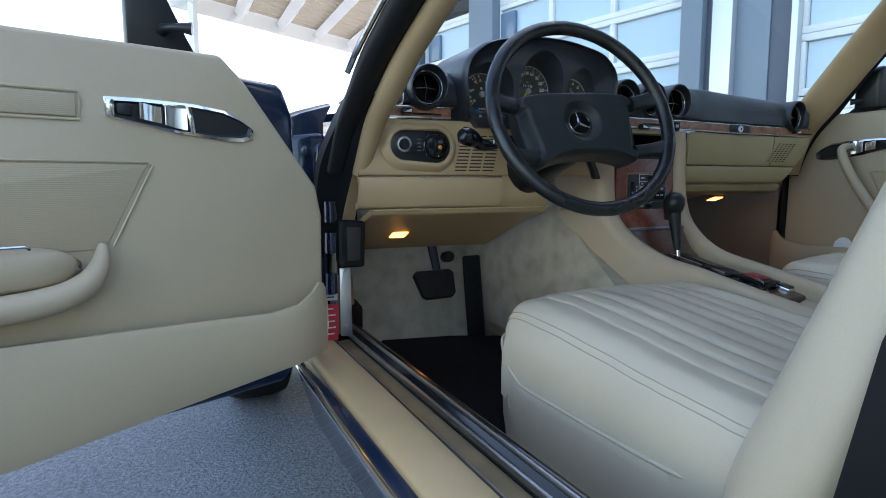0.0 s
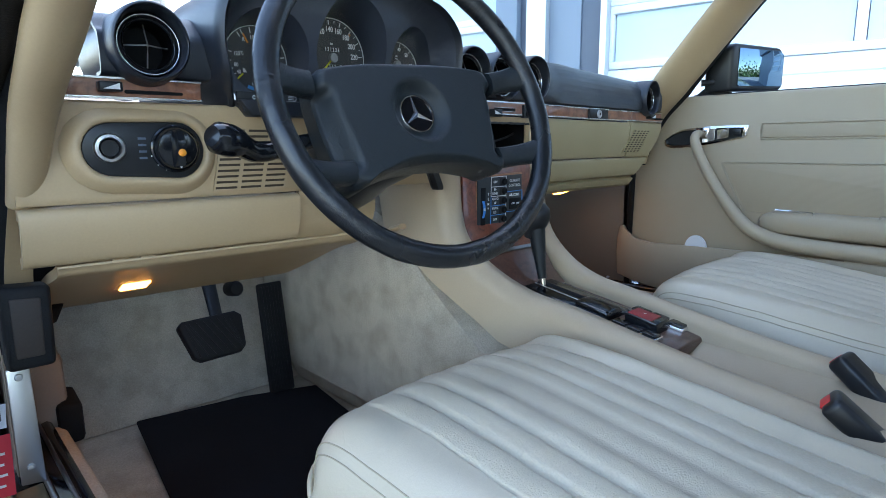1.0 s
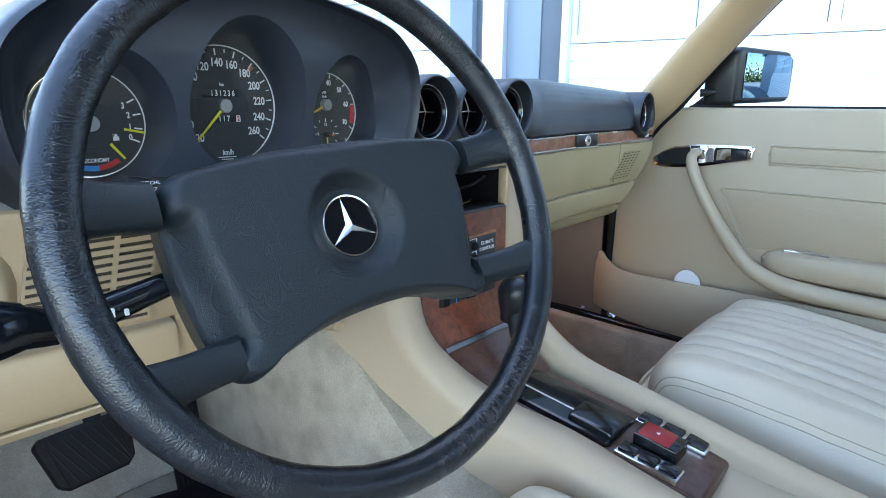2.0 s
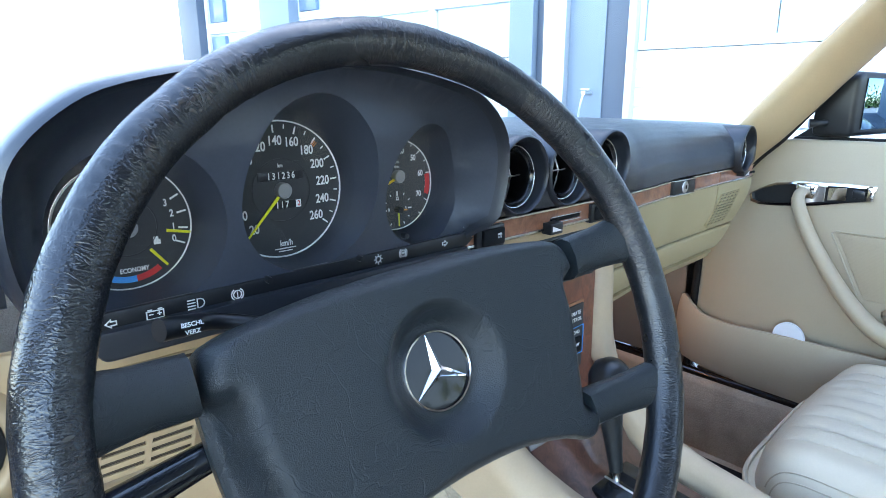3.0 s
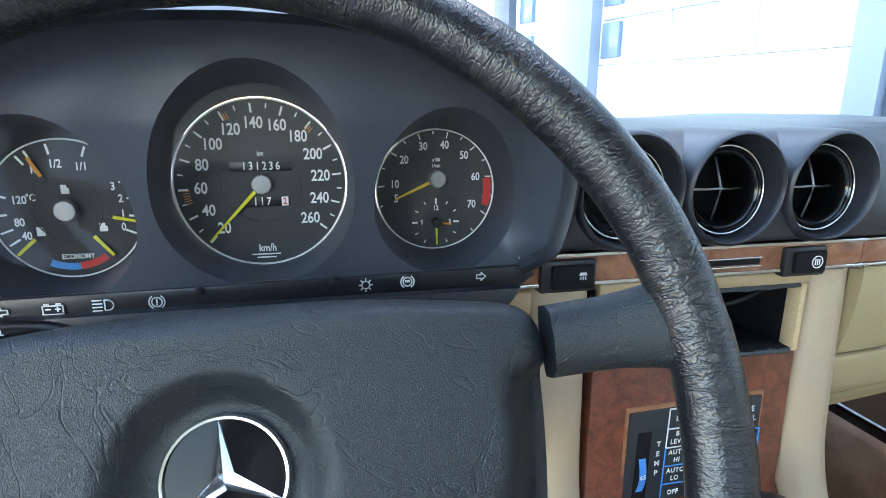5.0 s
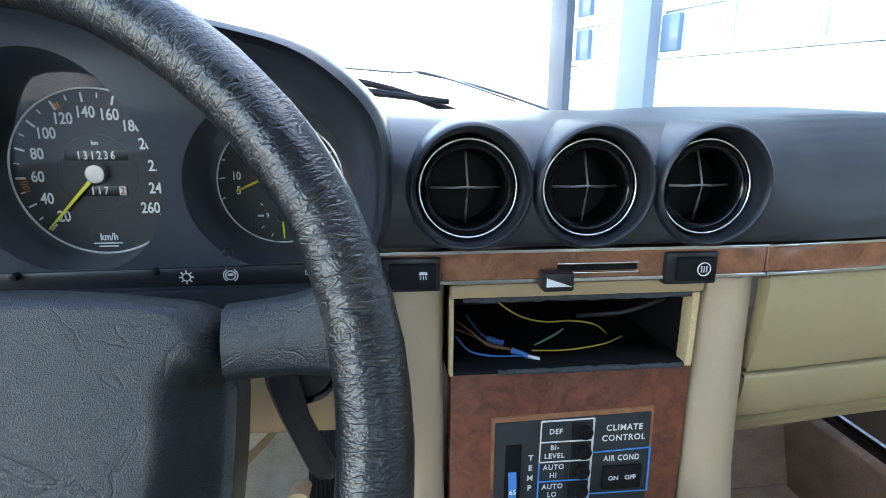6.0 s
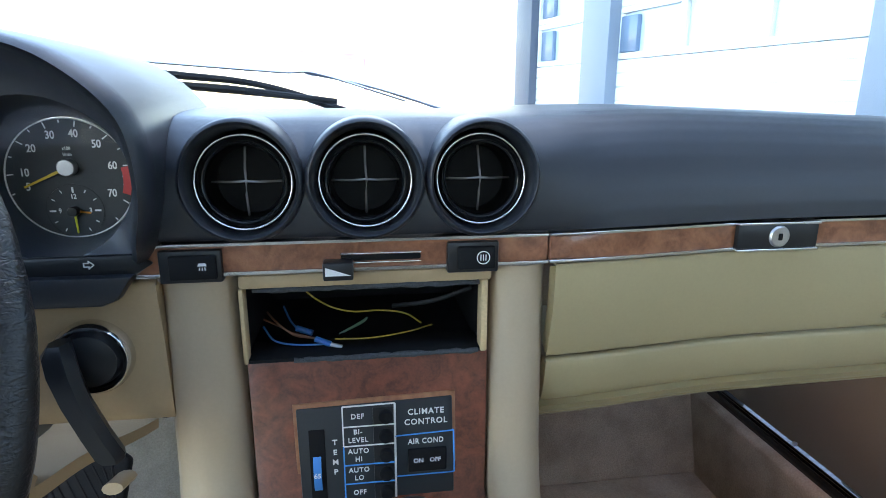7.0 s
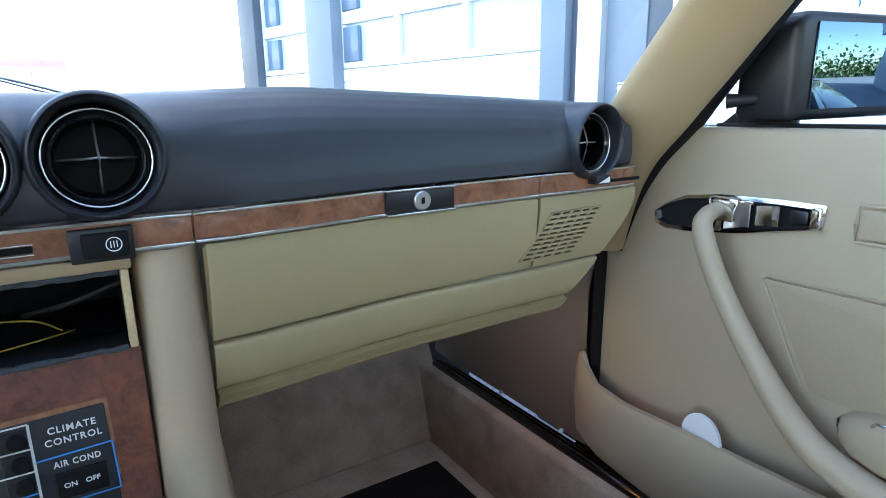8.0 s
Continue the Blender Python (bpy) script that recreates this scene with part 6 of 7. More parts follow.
# ---- light switch panel ----
b = B()
pts = []
for a in span(90, 270, 13):
    pts.append((-0.602 + 0.029 * math.cos(radians(a)), 0.7875 + 0.028 * math.sin(radians(a))))
for a in span(-90, 90, 13):
    pts.append((-0.536 + 0.029 * math.cos(radians(a)), 0.7860 + 0.031 * math.sin(radians(a))))
FYL = face_y(-0.57) - 0.002
prism(b, pts, lambda u, v, q: Vector((u, FYL + q, v)), -0.004, 0.004, 0.001)
lights = part("light_switch_panel", b, BLACK_PLASTIC, dash, "black oval panel with light switch")
b = B()
rings = []
for out, y in ((0.019, 0.004), (0.015, -0.0012), (0.010, -0.0062), (0.0055, -0.0088), (0.0022, -0.0080), (0.0003, -0.0030)):
    rings.append([Vector((u + d.x * out, FYL + y, v + d.y * out)) for (u, v), d in ((p, (Vector(p) - Vector((max(-0.602, min(-0.536, p[0])), 0.787))).normalized()) for p in pts)])
loft(b, rings, False)
part("surround", b, BEIGE_VINYL, dash, "beige moulded surround", smooth=60)
b = B()
lathe(b, [(0.0150, 0.0), (0.0155, 0.004), (0.0142, 0.0062), (0.0112, 0.0066), (0.0102, 0.004), (0.0098, 0.0)], facing(-0.606, FYL - 0.004, 0.789), 32)
part("switch_ring", b, STEEL, lights, "silver ring of the pull switch")
b = B()
lathe(b, [(0.0094, 0.0), (0.0094, 0.003), (0.0085, 0.0042), (0, 0.0038)], facing(-0.606, FYL - 0.004, 0.789), 24)
part("pull_switch", b, BLACK_PLASTIC, lights)
b = B()
lathe(b, [(0.0265, 0), (0.0265, 0.0035), (0.0248, 0.0048), (0.0236, 0.0040), (0.0228, 0.0075), (0.0205, 0.0105), (0.014, 0.0118), (0, 0.012)], facing(-0.539, FYL - 0.004, 0.788), 40)
rot = part("rotary_switch", b, GLOSS_BLACK, lights, smooth=30)
b = B()
secs = []
for v, w, d in ((-0.0215, 0.0045, 0.004), (-0.0195, 0.0062, 0.014), (-0.008, 0.0068, 0.0185), (0.008, 0.0064, 0.0185), (0.0195, 0.0056, 0.015), (0.0215, 0.0040, 0.004)):
    secs.append([Vector((-0.539 + x * w, FYL - 0.008 - y * d, 0.788 + v)) for x, y in ((-1, 0), (-1, 0.7), (-0.6, 1), (0.6, 1), (1, 0.7), (1, 0))])
loft(b, secs)
bevel(b, 0.0014, 2, angle=0.6)
grip = part("grip", b, GLOSS_BLACK, rot, smooth=50)
b = B()
lathe(b, [(0, 0.0022), (0.0030, 0.0018), (0.0042, 0.0005), (0.0042, -0.002)], facing(-0.539, FYL - 0.0265, 0.7835), 20)
part("orange_dot", b, ORANGE, rot)
on_dial(facing(-0.539, FYL - 0.0192, 0.7685), "arrow", [(-0.0032, 0.002), (0.0032, 0.002), (0.0, -0.0025)], WHITE_PRINT, rot)
for k in range(4):
    on_dial(facing(-0.573, FYL - 0.0042, 0.799 - 0.007 * k), "symbol", [(-0.004, -0.0012), (0.004, -0.0012), (0.004, 0.0012), (-0.004, 0.0012)], GREY_METAL, lights)
for k, a in enumerate((200, 225, 247, 270, 293, 318, 340)):
    on_dial(facing(-0.539, FYL - 0.0042, 0.789), "symbol", [(0.0262 * math.cos(radians(a)) + du, 0.0262 * math.sin(radians(a)) + dv) for du, dv in ((-0.0016, -0.001), (0.0016, -0.001), (0.001, 0.0012), (-0.001, 0.0012))], WHITE_PRINT, lights)


# ---- loudspeaker louvres ----
def louvre(x0, x1, lean, z0, z1, rows, cols, name_label, bend, mat=BEIGE_VINYL):
    """Slatted opening: beige slats and posts before a backing coloured dark for the recess's shade; lean shifts its
    foot sideways.
    """
    def at(u, v, q):
        x, z = x0 + (x1 - x0) * u + lean * (1 - v), z0 + (z1 - z0) * v
        return Vector((x, face_y(x) + bend * max(0.0, 0.80 - z) + q, z))
    b = B()
    prism(b, [(0.02, 0.02), (0.98, 0.02), (0.98, 0.98), (0.02, 0.98)], at, -0.0026, 0.002)
    back_ = part("louvre", b, LOUVRE_SHADE, dash, name_label)
    for k in range(rows + 1):
        b = B()
        v = k / rows
        prism(b, [(0, max(0, v - 0.026)), (1, max(0, v - 0.026)), (1, min(1, v + 0.026)), (0, min(1, v + 0.026))], at, -0.0042, -0.0015)
        part("slat", b, mat, back_, smooth=0)
    for k in range(cols + 1):
        b = B()
        u = k / cols
        prism(b, [(max(0, u - 0.022), 0), (min(1, u + 0.022), 0), (min(1, u + 0.022), 1), (max(0, u - 0.022), 1)], at, -0.0044, -0.0015)
        part("post", b, mat, back_, smooth=0)


louvre(-0.484, -0.392, -0.014, 0.737, 0.812, 11, 3, "beige slatted loudspeaker louvre", 0.065)
louvre(0.490, 0.566, -0.040, 0.770, 0.821, 10, 5, "khaki slatted loudspeaker louvre", 0.22, KHAKI_VINYL)

# ---- courtesy lamps, clips ----
for x, y, z, tilt in ((-0.548, 0.205, 0.602, -65), (0.51, 0.245, 0.668, -70)):
    lamp = thing("courtesy_lamp", (x, y, z), "small lit courtesy lamp under the dashboard", "lamp")
    m = facing(x, y, z, tilt)
    b = B()
    box(b, (0, 0, 0), (0.044, 0.040, 0.006), 0.003, None)
    b.transform(m)
    part("frame", b, BEIGE_VINYL, lamp)
    b = B()
    box(b, (0, 0, 0.003), (0.036, 0.031, 0.006), 0.002, None)
    b.transform(m)
    part("lens", b, LAMP_GLOW, lamp, "glowing orange lens")
    bulb = bpy.data.lights.new("bulb", "AREA")
    bulb.energy, bulb.size, bulb.color = 0.007, 0.02, (1.0, 0.45, 0.14)
    shine = new("bulb", bulb)
    shine.parent = lamp
    shine.matrix_parent_inverse = Matrix.Translation(-lamp.location)
    shine.matrix_basis = m @ Matrix.Translation((0, 0, 0.010)) @ pose(0, 0, 0, 180, 0, 0)
for x in (-0.60, -0.57, -0.20):
    b = B()
    tube(b, [(x, face_y(x) + 0.022, 0.664 if x < 0 else 0.712), (x, face_y(x) + 0.05, 0.656 if x < 0 else 0.706)], 0.008, 10, flat=0.6)
    part("clip", b, BEIGE_VINYL, dash)

for x in (0.20, 0.235, 0.28, 0.43, 0.47):
    b = B()
    tube(b, [(x, face_y(x) + 0.036, 0.704), (x + 0.004, face_y(x) + 0.070, 0.692)], 0.006, 10, flat=0.6)
    part("clip", b, KHAKI_VINYL, dash)
for y in (0.02, 0.20, 0.36):
    b = B()
    lathe(b, [(0.005, 0), (0.004, 0.0018), (0, 0.0024)], pose(0.684, y, 0.4135, 0, -24, 0), 12)
    part("screw", b, STEEL, car)

# ---- radio opening and loose wires ----
b = B()
loft(b, [[Vector((-0.003 + u, y, 0.8012 + v)) for u, v in ((-0.0865, -0.0305), (0.0865, -0.0305), (0.0865, 0.0305), (-0.0865, 0.0305))] for y in (0.016, 0.155)], False)
b.faces.new(list(b.verts)[4:])
part("radio_opening", b, BLACK_MATT, console, "empty black radio opening", smooth=0)
b = B()
box(b, (0.0, 0.016, 0.833), (0.178, 0.01, 0.010), 0.002)
part("cross_strip", b, BEIGE_VINYL, console)
for x, z, w, h in ((-0.088, 0.80, 0.003, 0.056), (0.084, 0.80, 0.005, 0.056)):
    b = B()
    box(b, (x, 0.018, z), (w, 0.014, h), 0.001)
    part("raw_edge", b, RAW_WOOD, console, "raw cut edge")
b = B()
box(b, (-0.001, 0.030, 0.7728), (0.172, 0.034, 0.003), 0.001)
part("lower_edge", b, BLACK_MATT, console, "black edge below the radio opening")
rnd = random.Random(9)
for z0 in (0.8265, 0.7725):
    b = B()
    tube(b, [Vector((x, 0.013 + rnd.uniform(-0.0008, 0.0008), z0 + rnd.uniform(-0.0004, 0.0004))) for x in span(-0.08 if z0 > 0.8 else -0.055, 0.08, 26)], [rnd.uniform(0.0016, 0.0026) for _ in range(26)], 7)
    part("foam_strip", b, material("grey_foam", (0.055, 0.06, 0.065), 0.95, grain=0.4, grain_size=500, bump=0.8, bump_size=600), console, "torn dark grey foam strip")


def wire(colour, pts, r=0.0008, label=""):
    w = thing("wire", pts[0], label or colour + " loose wire in the radio opening", "wire", "loose wires")
    b = B()
    tube(b, smooth_path(pts), r, 7)
    part("insulation", b, WIRES[colour], w)
    return w


wire("yellow", [(-0.054, 0.075, 0.826), (-0.050, 0.06, 0.812), (-0.033, 0.055, 0.799), (-0.013, 0.052, 0.7935), (0.009, 0.052, 0.7935), (0.029, 0.054, 0.789), (0.042, 0.06, 0.778)], 0.0007)
wire("yellow", [(-0.026, 0.032, 0.7795), (0.0, 0.030, 0.7798), (0.029, 0.034, 0.7816), (0.05, 0.05, 0.780)], 0.0006)
w = wire("blue", [(-0.080, 0.045, 0.787), (-0.071, 0.036, 0.779), (-0.055, 0.033, 0.776), (-0.035, 0.031, 0.7762)])
b = B()
tube(b, [(-0.041, 0.033, 0.7800), (-0.0295, 0.030, 0.7762)], 0.0024, 8)
part("connector", b, WIRES["blue"], w)
b = B()
tube(b, [(-0.0295, 0.030, 0.7762), (-0.021, 0.028, 0.7745)], 0.0017, 8)
part("tip", b, STEEL, w)
w = wire("blue", [(-0.068, 0.075, 0.792), (-0.062, 0.06, 0.786), (-0.056, 0.05, 0.7825)])
b = B()
tube(b, [(-0.056, 0.050, 0.7825), (-0.044, 0.046, 0.7795)], 0.0025, 8)
part("connector", b, WIRES["blue"], w)
wire("brown", [(-0.078, 0.055, 0.795), (-0.070, 0.040, 0.793), (-0.059, 0.036, 0.785), (-0.042, 0.034, 0.7805)])
wire("brown", [(-0.080, 0.05, 0.791), (-0.066, 0.040, 0.788), (-0.056, 0.037, 0.782), (-0.041, 0.035, 0.7795)])
wire("green", [(-0.023, 0.036, 0.782), (-0.008, 0.036, 0.790), (-0.002, 0.037, 0.7934), (-0.006, 0.038, 0.789), (-0.020, 0.037, 0.7825)], 0.0006)
wire("black", [(0.02, 0.07, 0.79), (0.05, 0.05, 0.800), (0.082, 0.05, 0.81)], 0.002)

# ---- climate control panel ----
def panel_at(u, v, q=0.0):
    """A point on the stack's walnut face: u across, v up from its foot, q out towards the seats."""
    v -= 0.007
    return Vector((u, 0.0125 + (0.772 - v) * 0.012 - q, v))


b = B()
prism(b, [(-0.055, 0.640), (0.063, 0.640), (0.060, 0.744), (-0.056, 0.741)], lambda u, v, q: panel_at(u, v, q), -0.004, 0.003, 0.001)
climate = part("climate_panel", b, material("panel_black", (0.02, 0.025, 0.03), 0.45, grain=0.1, bump=0.1, bump_size=1500), console, "black climate control panel with white print")
b = B()
prism(b, [(-0.0575, 0.637), (0.0655, 0.637), (0.0625, 0.7475), (-0.0585, 0.7445)], lambda u, v, q: panel_at(u, v, q), -0.004, 0.0012, 0.0004)
part("worn_edge", b, material("worn_veneer_edge", (0.34, 0.15, 0.07), 0.5, grain=0.2, stain=0.8, stain_size=90, dark=(0.16, 0.05, 0.03)), console)
mc = facing(0, 0.0094, 0, -0.7)


def cprint(text, u, v, size, stretch=1.0, parent=None, mat=WHITE_PRINT):
    p = panel_at(u, v, 0.0032)
    return lettering("lettering", text, size, facing(p.x, p.y, p.z), mat, parent or climate, stretch=stretch, spacing=1.15)


def cline(u0, v0, u1, v1, mat, w=0.0005):
    d = Vector((u1 - u0, v1 - v0)).normalized() * w
    b = B()
    prism(b, [(u0 - d.y, v0 + d.x), (u1 - d.y, v1 + d.x), (u1 + d.y, v1 - d.x), (u0 + d.y, v0 - d.x)], lambda u, v, q: panel_at(u, v, q), 0.002, 0.0034)
    part("printed_line", b, mat, climate, smooth=0)


cprint("CLIMATE", 0.0400, 0.733, 0.0068, 0.92)
cprint("CONTROL", 0.0400, 0.7245, 0.0068, 0.92)
cprint("AIR COND", 0.0400, 0.7075, 0.0064, 0.80)
rows_c = (("DEF",), ("BI-", "LEVEL"), ("AUTO", "HI"), ("AUTO", "LO"), ("OFF",))
for k, words in enumerate(rows_c):
    zc = 0.7325 - 0.0165 * k
    for j, wd in enumerate(words):
        cprint(wd, -0.0115, zc + (0.0035 - 0.007 * j if len(words) > 1 else 0.0), 0.0058, 0.9)
    b = B()
    prism(b, [(0.0, zc - 0.0068), (0.0155, zc - 0.0068), (0.0155, zc + 0.0068), (0.0, zc + 0.0068)], lambda u, v, q: panel_at(u, v, q), 0.002, 0.0045, 0.0006)
    btn = part("button_frame", b, BLACK_PLASTIC, climate)
    b = B()
    lathe(b, [(0.0055, 0), (0.0055, 0.003), (0.0045, 0.0042), (0.002, 0.0036), (0, 0.0034)], facing(*panel_at(0.0095, zc, 0.0045)), 20)
    part("button", b, BLACK_MATT, btn)
    cline(-0.0225, zc - 0.0083, 0.0165, zc - 0.0083, WHITE_PRINT if k in (0, 4, 1) else BLUE_PRINT)
cline(-0.0225, 0.7412, 0.0165, 0.7418, WHITE_PRINT)
cline(-0.0225, 0.7412, -0.0225, 0.708, WHITE_PRINT)
cline(-0.0225, 0.708, -0.0225, 0.658, BLUE_PRINT)
cline(0.0165, 0.7418, 0.0165, 0.658, WHITE_PRINT, 0.0008)
for q in ((0.0165, 0.7135, 0.0615, 0.7150), (0.0615, 0.7150, 0.0625, 0.678), (0.0625, 0.678, 0.0165, 0.678)):
    cline(*q, BLUE_PRINT)
b = B()
prism(b, [(0.026, 0.682), (0.056, 0.682), (0.056, 0.7015), (0.026, 0.7015)], lambda u, v, q: panel_at(u, v, q), 0.002, 0.0055, 0.001)
air = part("air_cond_switch", b, BLACK_MATT, climate)
for t, u in (("ON", 0.034), ("OFF", 0.047)):
    p = panel_at(u, 0.692, 0.0057)
    lettering("lettering", t, 0.0050, facing(p.x, p.y, p.z), PAPER_WHITE, air)
b = B()
prism(b, [(-0.048, 0.650), (-0.036, 0.650), (-0.036, 0.724), (-0.048, 0.724)], lambda u, v, q: panel_at(u, v, q), 0.002, 0.0036, 0.001)
tw = part("temperature_slot", b, BLACK_MATT, climate)
b = B()
lathe(b, [(0.034, -0.003), (0.034, 0.003)], Matrix.Translation(panel_at(-0.0425, 0.687, -0.027)) @ Euler((0, radians(90), 0)).to_matrix().to_4x4(), 40)
part("temperature_wheel", b, material("wheel_blue", (0.05, 0.25, 0.65), 0.4), tw, "blue temperature wheel")
p = panel_at(-0.0425, 0.687, 0.0075)
lettering("numeral", "65", 0.0055, facing(p.x, p.y, p.z), WHITE_PRINT, tw)
for k, ch in enumerate("TEMP"):
    cprint(ch, -0.0290, 0.712 - 0.0085 * k, 0.0062)

# lower stack: ashtray with a bright strip, down to the gear gate
b = B()
prism_x(b, [(-0.018, 0.612), (-0.05, 0.565), (-0.075, 0.545), (-0.055, 0.535), (0.03, 0.60)], -0.075, 0.088, 0.004)
part("ashtray_lid", b, DARK_SHADED_WALNUT, console, "walnut ashtray lid")
b = B()
prism_x(b, [(-0.021, 0.614), (-0.0245, 0.6085), (-0.022, 0.606), (-0.018, 0.612)], -0.078, 0.09, 0.0008)
part("ashtray_strip", b, SILL_STEEL, console, "bright strip on the ashtray")
# gear gate and switch block


def mid(y):
    """The console's middle drifts towards the passenger as it runs back."""
    return 0.028 + (-0.05 - y) * 0.16


def top_at(u, y, q=0.0):
    """A point on the console's top, which falls slightly towards the seats."""
    return Vector((mid(y) + u, y, 0.551 + (y + 0.055) * 0.22 + q))


def top_block(name, u0, u1, y0, y1, q0, q1, mat, parent, bev=0.001, label=""):
    b = B()
    prism(b, [(u0, y0), (u1, y0), (u1, y1), (u0, y1)], lambda u, v, q: top_at(u, v, q), q0, q1, bev)
    return part(name, b, mat, parent, label)


gate = top_block("gear_gate", -0.050, 0.030, -0.205, -0.055, -0.02, 0.005, GLOSS_BLACK, console, 0.004, "black gear gate")
top_block("gate_slot", -0.012, 0.006, -0.185, -0.06, 0.001, 0.0055, BLACK_MATT, gate, 0.002)
top_block("gate_edge", -0.020, -0.0165, -0.19, -0.06, 0.002, 0.0055, STEEL, gate, 0.0005)
top_block("gate_letters", 0.016, 0.024, -0.15, -0.08, 0.003, 0.0036, GREY_METAL, gate, 0.0002)
top_block("gate_end", -0.043, 0.004, -0.208, -0.150, 0.0, 0.0135, GLOSS_BLACK, gate, 0.006)
blockw = B()
prism(blockw, [(-0.052, -0.05), (0.052, -0.05), (0.058, -0.312), (-0.056, -0.312)], lambda u, v, q: top_at(u, v, q), -0.070, -0.002, 0.004, 3)
part("console_block", blockw, DARK_SHADED_WALNUT, console, "worn walnut console block")
for u0, u1, ys in ((-0.054, -0.026, (-0.215, -0.285)), (0.026, 0.056, (-0.205, -0.29))):
    fr = top_block("switch_row", u0, u1, ys[1], ys[0], -0.002, 0.004, CHROME, console, 0.001, "chrome-framed row of black switches")
    for k in range(3):
        a = ys[0] + (ys[1] - ys[0]) * (k + 0.08) / 3
        c = ys[0] + (ys[1] - ys[0]) * (k + 0.92) / 3
        top_block("switch", u0 + (0.005 if u0 < 0 else 0.0025), u1 - (0.0025 if u0 < 0 else 0.006), c, a, 0.002, 0.0075, GLOSS_BLACK, fr, 0.0015)
hz = top_block("hazard_switch", -0.021, 0.017, -0.272, -0.222, -0.002, 0.0165, GLOSS_BLACK, console, 0.002, "hazard switch with red top")
top_block("hazard_button", -0.0185, 0.0145, -0.262, -0.226, 0.0155, 0.0180, material("dark_red_switch", (0.30, 0.015, 0.02), 0.35, grain=0.05), hz, 0.001)
on_dial(Matrix.Translation(top_at(-0.002, -0.244, 0.0181)), "triangle", [(-0.0028, -0.002), (0.0028, -0.002), (0.0, 0.003)], WHITE_PRINT, hz)

# ---- column stalks, ignition ----
SH = WM @ Vector((0, -0.01, -0.085))
b = B()
tube(b, smooth_path([SH + Vector((-0.04, 0, -0.01)), SH + Vector((-0.10, -0.005, 0.0)), Vector((-0.485, -0.085, 0.784)), Vector((-0.520, -0.100, 0.793))]), [0.007, 0.0075, 0.011, 0.013], 12)
stalk = part("indicator_stalk", b, GLOSS_BLACK, column, "black wiper and indicator stalk")
b = B()
lathe(b, [(0, 0.036), (0.010, 0.035), (0.0155, 0.028), (0.0165, 0.012), (0.014, 0.0), (0, 0)], look((-0.518, -0.099, 0.793), (-0.40, -0.05, 0.768)), 24)
part("knob", b, GLOSS_BLACK, stalk)
for k in range(3):
    b = B()
    box(b, (-0.478 + 0.008 * k, -0.1, 0.790 - 0.0015 * k), (0.0022, 0.0025, 0.007 - 0.0015 * k), 0.0003)
    part("symbol", b, WHITE_PRINT, stalk)
b = B()
tube(b, smooth_path([SH + Vector((-0.03, 0.0, 0.04)), Vector((-0.40, -0.045, 0.850)), Vector((-0.428, -0.054, 0.857)), Vector((-0.440, -0.058, 0.859))]), [0.0045, 0.005, 0.0065, 0.0065], 12)
cruise = part("cruise_stalk", b, BLACK_PLASTIC, column, "black cruise control stalk")
for k, t in enumerate(("BESCHL", "VERZ")):
    lettering("lettering", t, 0.0034, look((-0.424, -0.0615, 0.8595 - 0.0044 * k), (-0.40, 0.3, 0.80)), WHITE_PRINT, cruise)
ign = thing("ignition_lock", (-0.195, 0.02, 0.78), "black and chrome ignition lock with key lever", "ignition lock")
mi = facing(-0.186, face_y(-0.19) - 0.004, 0.786, 0, 0)
b = B()
lathe(b, [(0.026, -0.002), (0.026, 0.004), (0.0235, 0.0075), (0.021, 0.006), (0.020, 0.002)], mi, 36)
part("bezel", b, CHROME, ign)
b = B()
lathe(b, [(0.0205, 0.002), (0.018, 0.010), (0.010, 0.013), (0, 0.013)], mi, 32)
part("barrel", b, BLACK_PLASTIC, ign)
b = B()
loft(b, [[Vector((x - w, y - 0.002, z)), Vector((x - w * 0.6, y - 0.009, z)), Vector((x + w * 0.6, y - 0.009, z)), Vector((x + w, y - 0.002, z)), Vector((x + w * 0.7, y + 0.006, z)), Vector((x - w * 0.7, y + 0.006, z))]
         for x, y, z, w in ((-0.199, -0.004, 0.803, 0.006), (-0.198, -0.010, 0.797, 0.010), (-0.196, -0.012, 0.785, 0.0105), (-0.190, -0.014, 0.765, 0.0095), (-0.180, -0.016, 0.742, 0.0095), (-0.174, -0.016, 0.728, 0.010), (-0.172, -0.015, 0.723, 0.007))])
bevel(b, 0.0015, 2, angle=0.5)
part("lever", b, BLACK_PLASTIC, ign)

# ---- belt buckles ----
for x, y, z, yaw in ((-0.048, -0.555, 0.484, 15), (0.115, -0.525, 0.478, -5)):
    bk = thing("belt_buckle", (x, y, z), "black seat belt buckle with red button", "buckle", "belt buckles")
    m = Matrix.Translation((x, y, z)) @ Euler((radians(-50), 0, radians(yaw))).to_matrix().to_4x4()
    b = B()
    box(b, (0, 0, 0), (0.042, 0.026, 0.09), 0.007, None, 3)
    b.transform(m)
    part("case", b, BLACK_PLASTIC, bk)
    b = B()
    box(b, (0, 0.004, 0.042), (0.022, 0.014, 0.008), 0.002, None)
    b.transform(m)
    part("button", b, RED, bk, "red release button")
    b = B()
    box(b, (0, 0, -0.07), (0.02, 0.008, 0.07), 0.003, None)
    b.transform(m)
    part("stem", b, BLACK_MATT, bk)

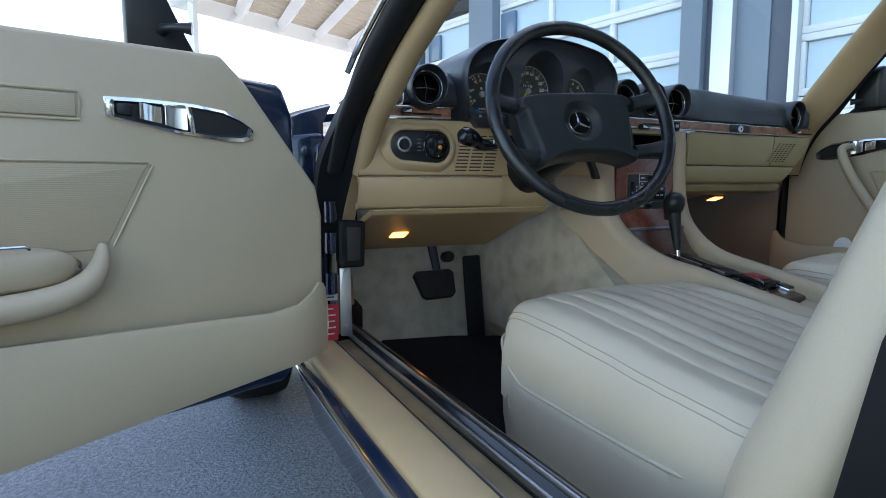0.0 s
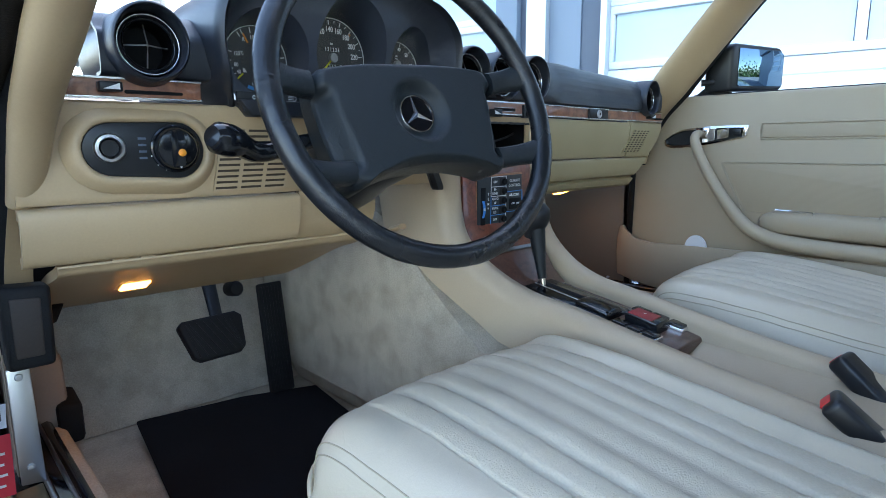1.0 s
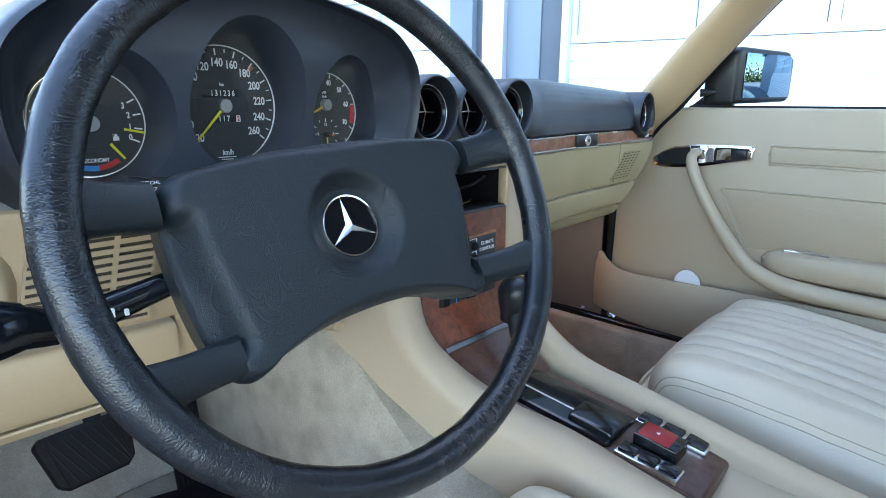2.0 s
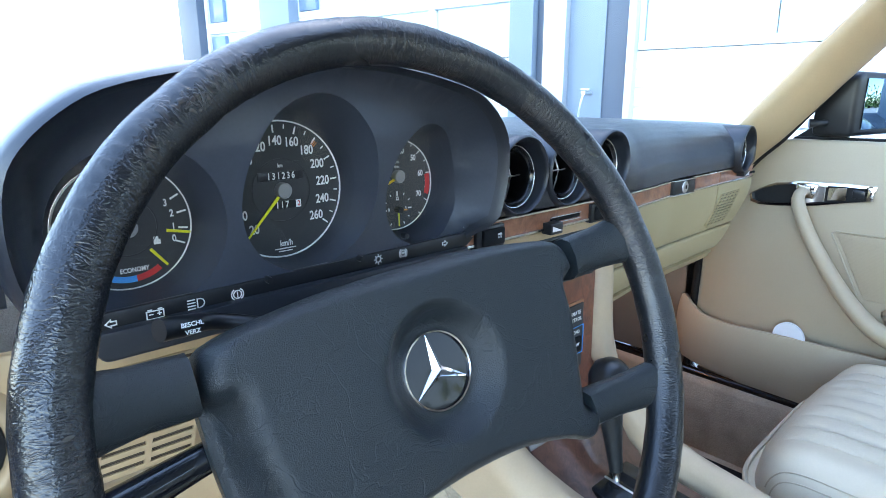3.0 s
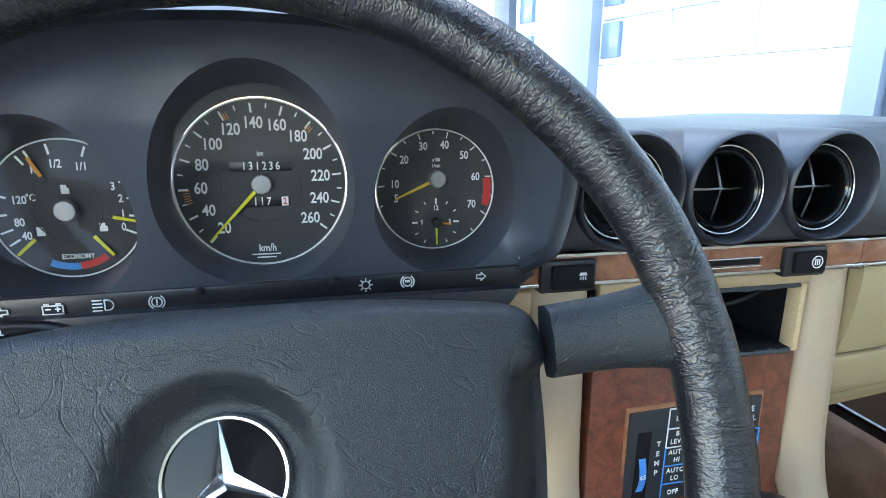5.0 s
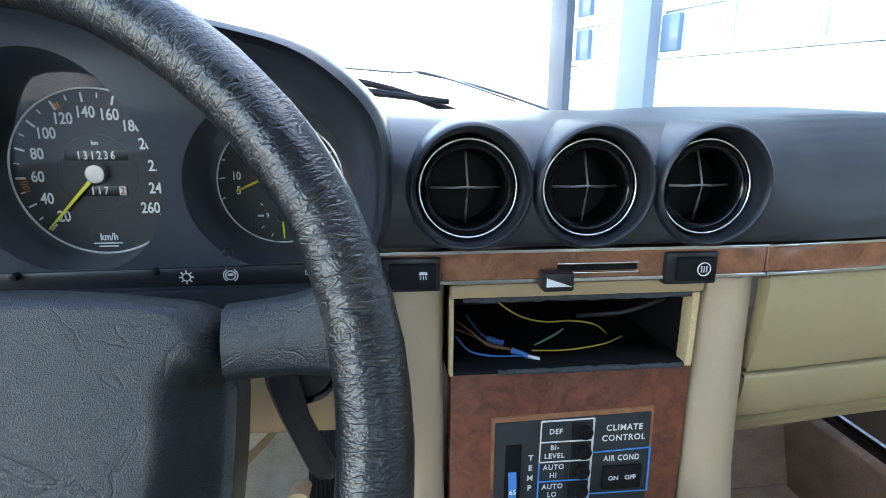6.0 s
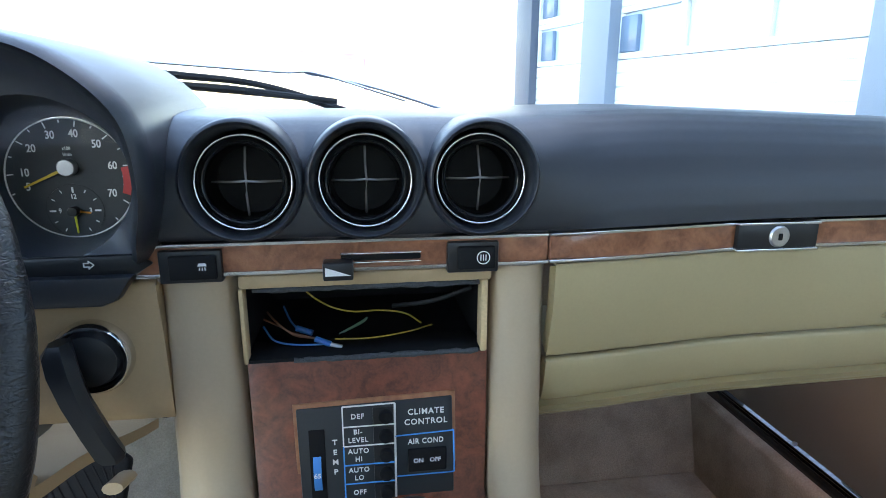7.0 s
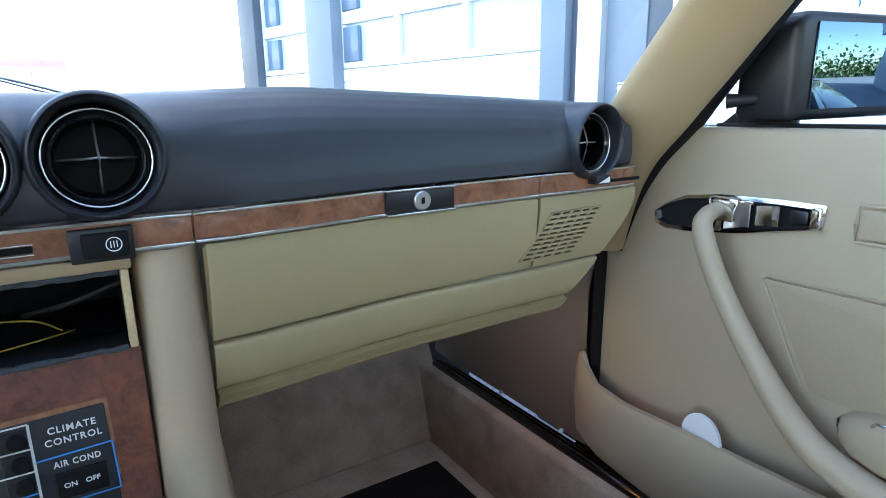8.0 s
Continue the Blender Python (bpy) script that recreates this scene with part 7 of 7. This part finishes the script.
# ---- driver's footwell: bonnet release, black side block, steel post strip, stickers, check strap ----
b = B()
prism_x(b, [(0.255, 0.37), (0.255, 0.43), (0.315, 0.44), (0.325, 0.37)], -0.650, -0.618, 0.008)
tagged(part("hood_release", b, BLACK_MATT), "black hood release lever in the footwell", "lever")
b = B()
prism_x(b, [(0.34, 0.53), (0.50, 0.49), (0.60, 0.60), (0.56, 0.66), (0.27, 0.66), (0.27, 0.57)], -0.68, -0.622, 0.008)
part("side_cover", b, BLACK_MATT, car, "black block high in the footwell side")
# Carpeted wall drawn in kick panel brown, which stands for its shade.
b = B()
prism_x(b, [(0.24, 0.26), (0.62, 0.26), (0.66, 0.50), (0.50, 0.54), (0.28, 0.50)], -0.68, -0.632, 0.012)
part("footwell_side", b, KICK, car, "footwell side carpet, coloured brown for its shade")
b = B()
prism(b, [(-0.712, 0.405), (-0.688, 0.402), (-0.690, 0.545), (-0.712, 0.545)], lambda u, v, q: Vector((u, q, v)), 0.108, 0.1125, 0.001)
post_strip = part("post_strip", b, STEEL, car, "bare steel strip on the door post")
for z in (0.425, 0.535):
    b = B()
    lathe(b, [(0.0045, 0), (0.0035, 0.0022), (0, 0.0028)], facing(-0.701, 0.108, z), 14)
    part("screw", b, STEEL, post_strip)
for name, z0, z1, mat in (("red_sticker", 0.398, 0.474, STICKER_RED), ("white_sticker", 0.480, 0.510, PAPER_WHITE)):
    st = thing(name, (-0.735, 0.112, z0), "red service sticker on the door post" if mat is STICKER_RED else "white paper sticker on the door post", "sticker")
    b = B()
    prism(b, [(-0.752, z0 + 0.002), (-0.718, z0), (-0.716, z1 - 0.002), (-0.750, z1)], lambda u, v, q: Vector((u, q, v)), 0.1085, 0.1095, 0)
    sheet_ = part("sheet", b, mat, st, smooth=0)
    for k in range(5 if mat is STICKER_RED else 3):
        b = B()
        zz = z1 - 0.012 - k * ((z1 - z0 - 0.012) / (5 if mat is STICKER_RED else 3))
        wdt = (0.008, 0.012, 0.010, 0.012, 0.009)[k]
        prism(b, [(-0.735 - wdt, zz), (-0.735 + wdt, zz), (-0.735 + wdt, zz + 0.0028), (-0.735 - wdt, zz + 0.0028)], lambda u, v, q: Vector((u, q, v)), 0.1078, 0.1086)
        part("print_bar", b, WHITE_PRINT if mat is STICKER_RED else GREY_METAL, st, smooth=0)
b = B()
prism(b, [(-0.712, 0.548), (-0.666, 0.548), (-0.663, 0.640), (-0.712, 0.643)], lambda u, v, q: Vector((u, q, v)), 0.085, 0.118, 0.006, 3)
strap_box = part("door_check_bracket", b, RUBBER, car, "black bracket at the door check")
b = B()
prism(b, [(-0.703, 0.562), (-0.676, 0.562), (-0.674, 0.628), (-0.703, 0.630)], lambda u, v, q: Vector((u, q, v)), 0.0835, 0.09, 0.002)
part("insert", b, material("brown_insert", (0.03, 0.022, 0.018), 0.7, grain=0.2), strap_box)
for z in (0.52, 0.60, 0.66):
    b = B()
    tube(b, [(-0.735, 0.085, z - 0.02), (-0.735, 0.085, z + 0.02)], 0.012, 10)
    part("hinge", b, BLUE_PAINT, car)

# ---- white lid in the passenger map pocket ----
b = B()
lathe(b, [(0, 0.004), (0.026, 0.004), (0.030, 0.001), (0.030, -0.003), (0, -0.003)], pose(0.670, -0.052, 0.533, 12, 95, 0), 32)
tagged(part("pocket_lid", b, PAPER_WHITE), "white round lid in the door map pocket", "lid")

# ---- wipers ----
for blade, arm, mats, label in (
        ([(-0.33, 0.50, 0.977), (-0.19, 0.495, 0.968), (-0.03, 0.50, 0.951)], [(-0.36, 0.505, 0.995), (-0.25, 0.50, 0.986), (-0.13, 0.505, 0.972), (0.0, 0.53, 0.93)], (RUBBER, RUBBER), "black wiper lying at the foot of the windscreen"),
        ([(-0.316, 0.50, 1.005), (-0.112, 0.495, 0.991), (-0.056, 0.50, 0.989), (0.07, 0.51, 0.952)], [(-0.075, 0.50, 0.991), (0.02, 0.52, 0.972), (0.16, 0.54, 0.93)], (STEEL, STEEL), "bright wiper arm lying at the foot of the windscreen")):
    wp = thing("wiper", arm[-1], label, "wiper", "wipers")
    b = B()
    tube(b, smooth_path(blade), [0.0045, 0.006, 0.004] if mats[0] is RUBBER else 0.0018, 8)
    part("blade", b, mats[0], wp)
    b = B()
    tube(b, smooth_path(arm), [0.003, 0.0055, 0.0045, 0.006] if mats[0] is RUBBER else 0.0022, 8)
    part("arm", b, mats[1], wp)

# ---- passenger's mat ----
b = B()
box(b, (0.40, 0.13, 0.258), (0.38, 0.62, 0.012), 0.005)
tagged(part("floor_mat", b, MAT_RUBBER), "black rubber floor mat on the passenger side", "floor mat")

# ---- far red stand across the yard ----
stand = thing("red_stand", (-0.4, 9.5, 0), "red metal rack far across the yard, coloured pale for glare", "rack")
for u, w, top in ((0.58, 0.03, 1.62), (0.22, 0.02, 1.5), (-0.2, 0.03, 1.62)):
    b = B()
    tube(b, [(-0.4 + u, 9.5, 0), (-0.4 + u, 9.5, top)], w, 8)
    part("post", b, GLARE_RED, stand)
b = B()
box(b, (-0.2, 9.5, 1.60), (0.86, 0.05, 0.10), 0.01)
part("board", b, GLARE_RED, stand)
b = B()
box(b, (-1.1, 9.5, 1.66), (1.5, 0.04, 0.03), 0.005)
part("rail", b, GLARE_RED, stand)
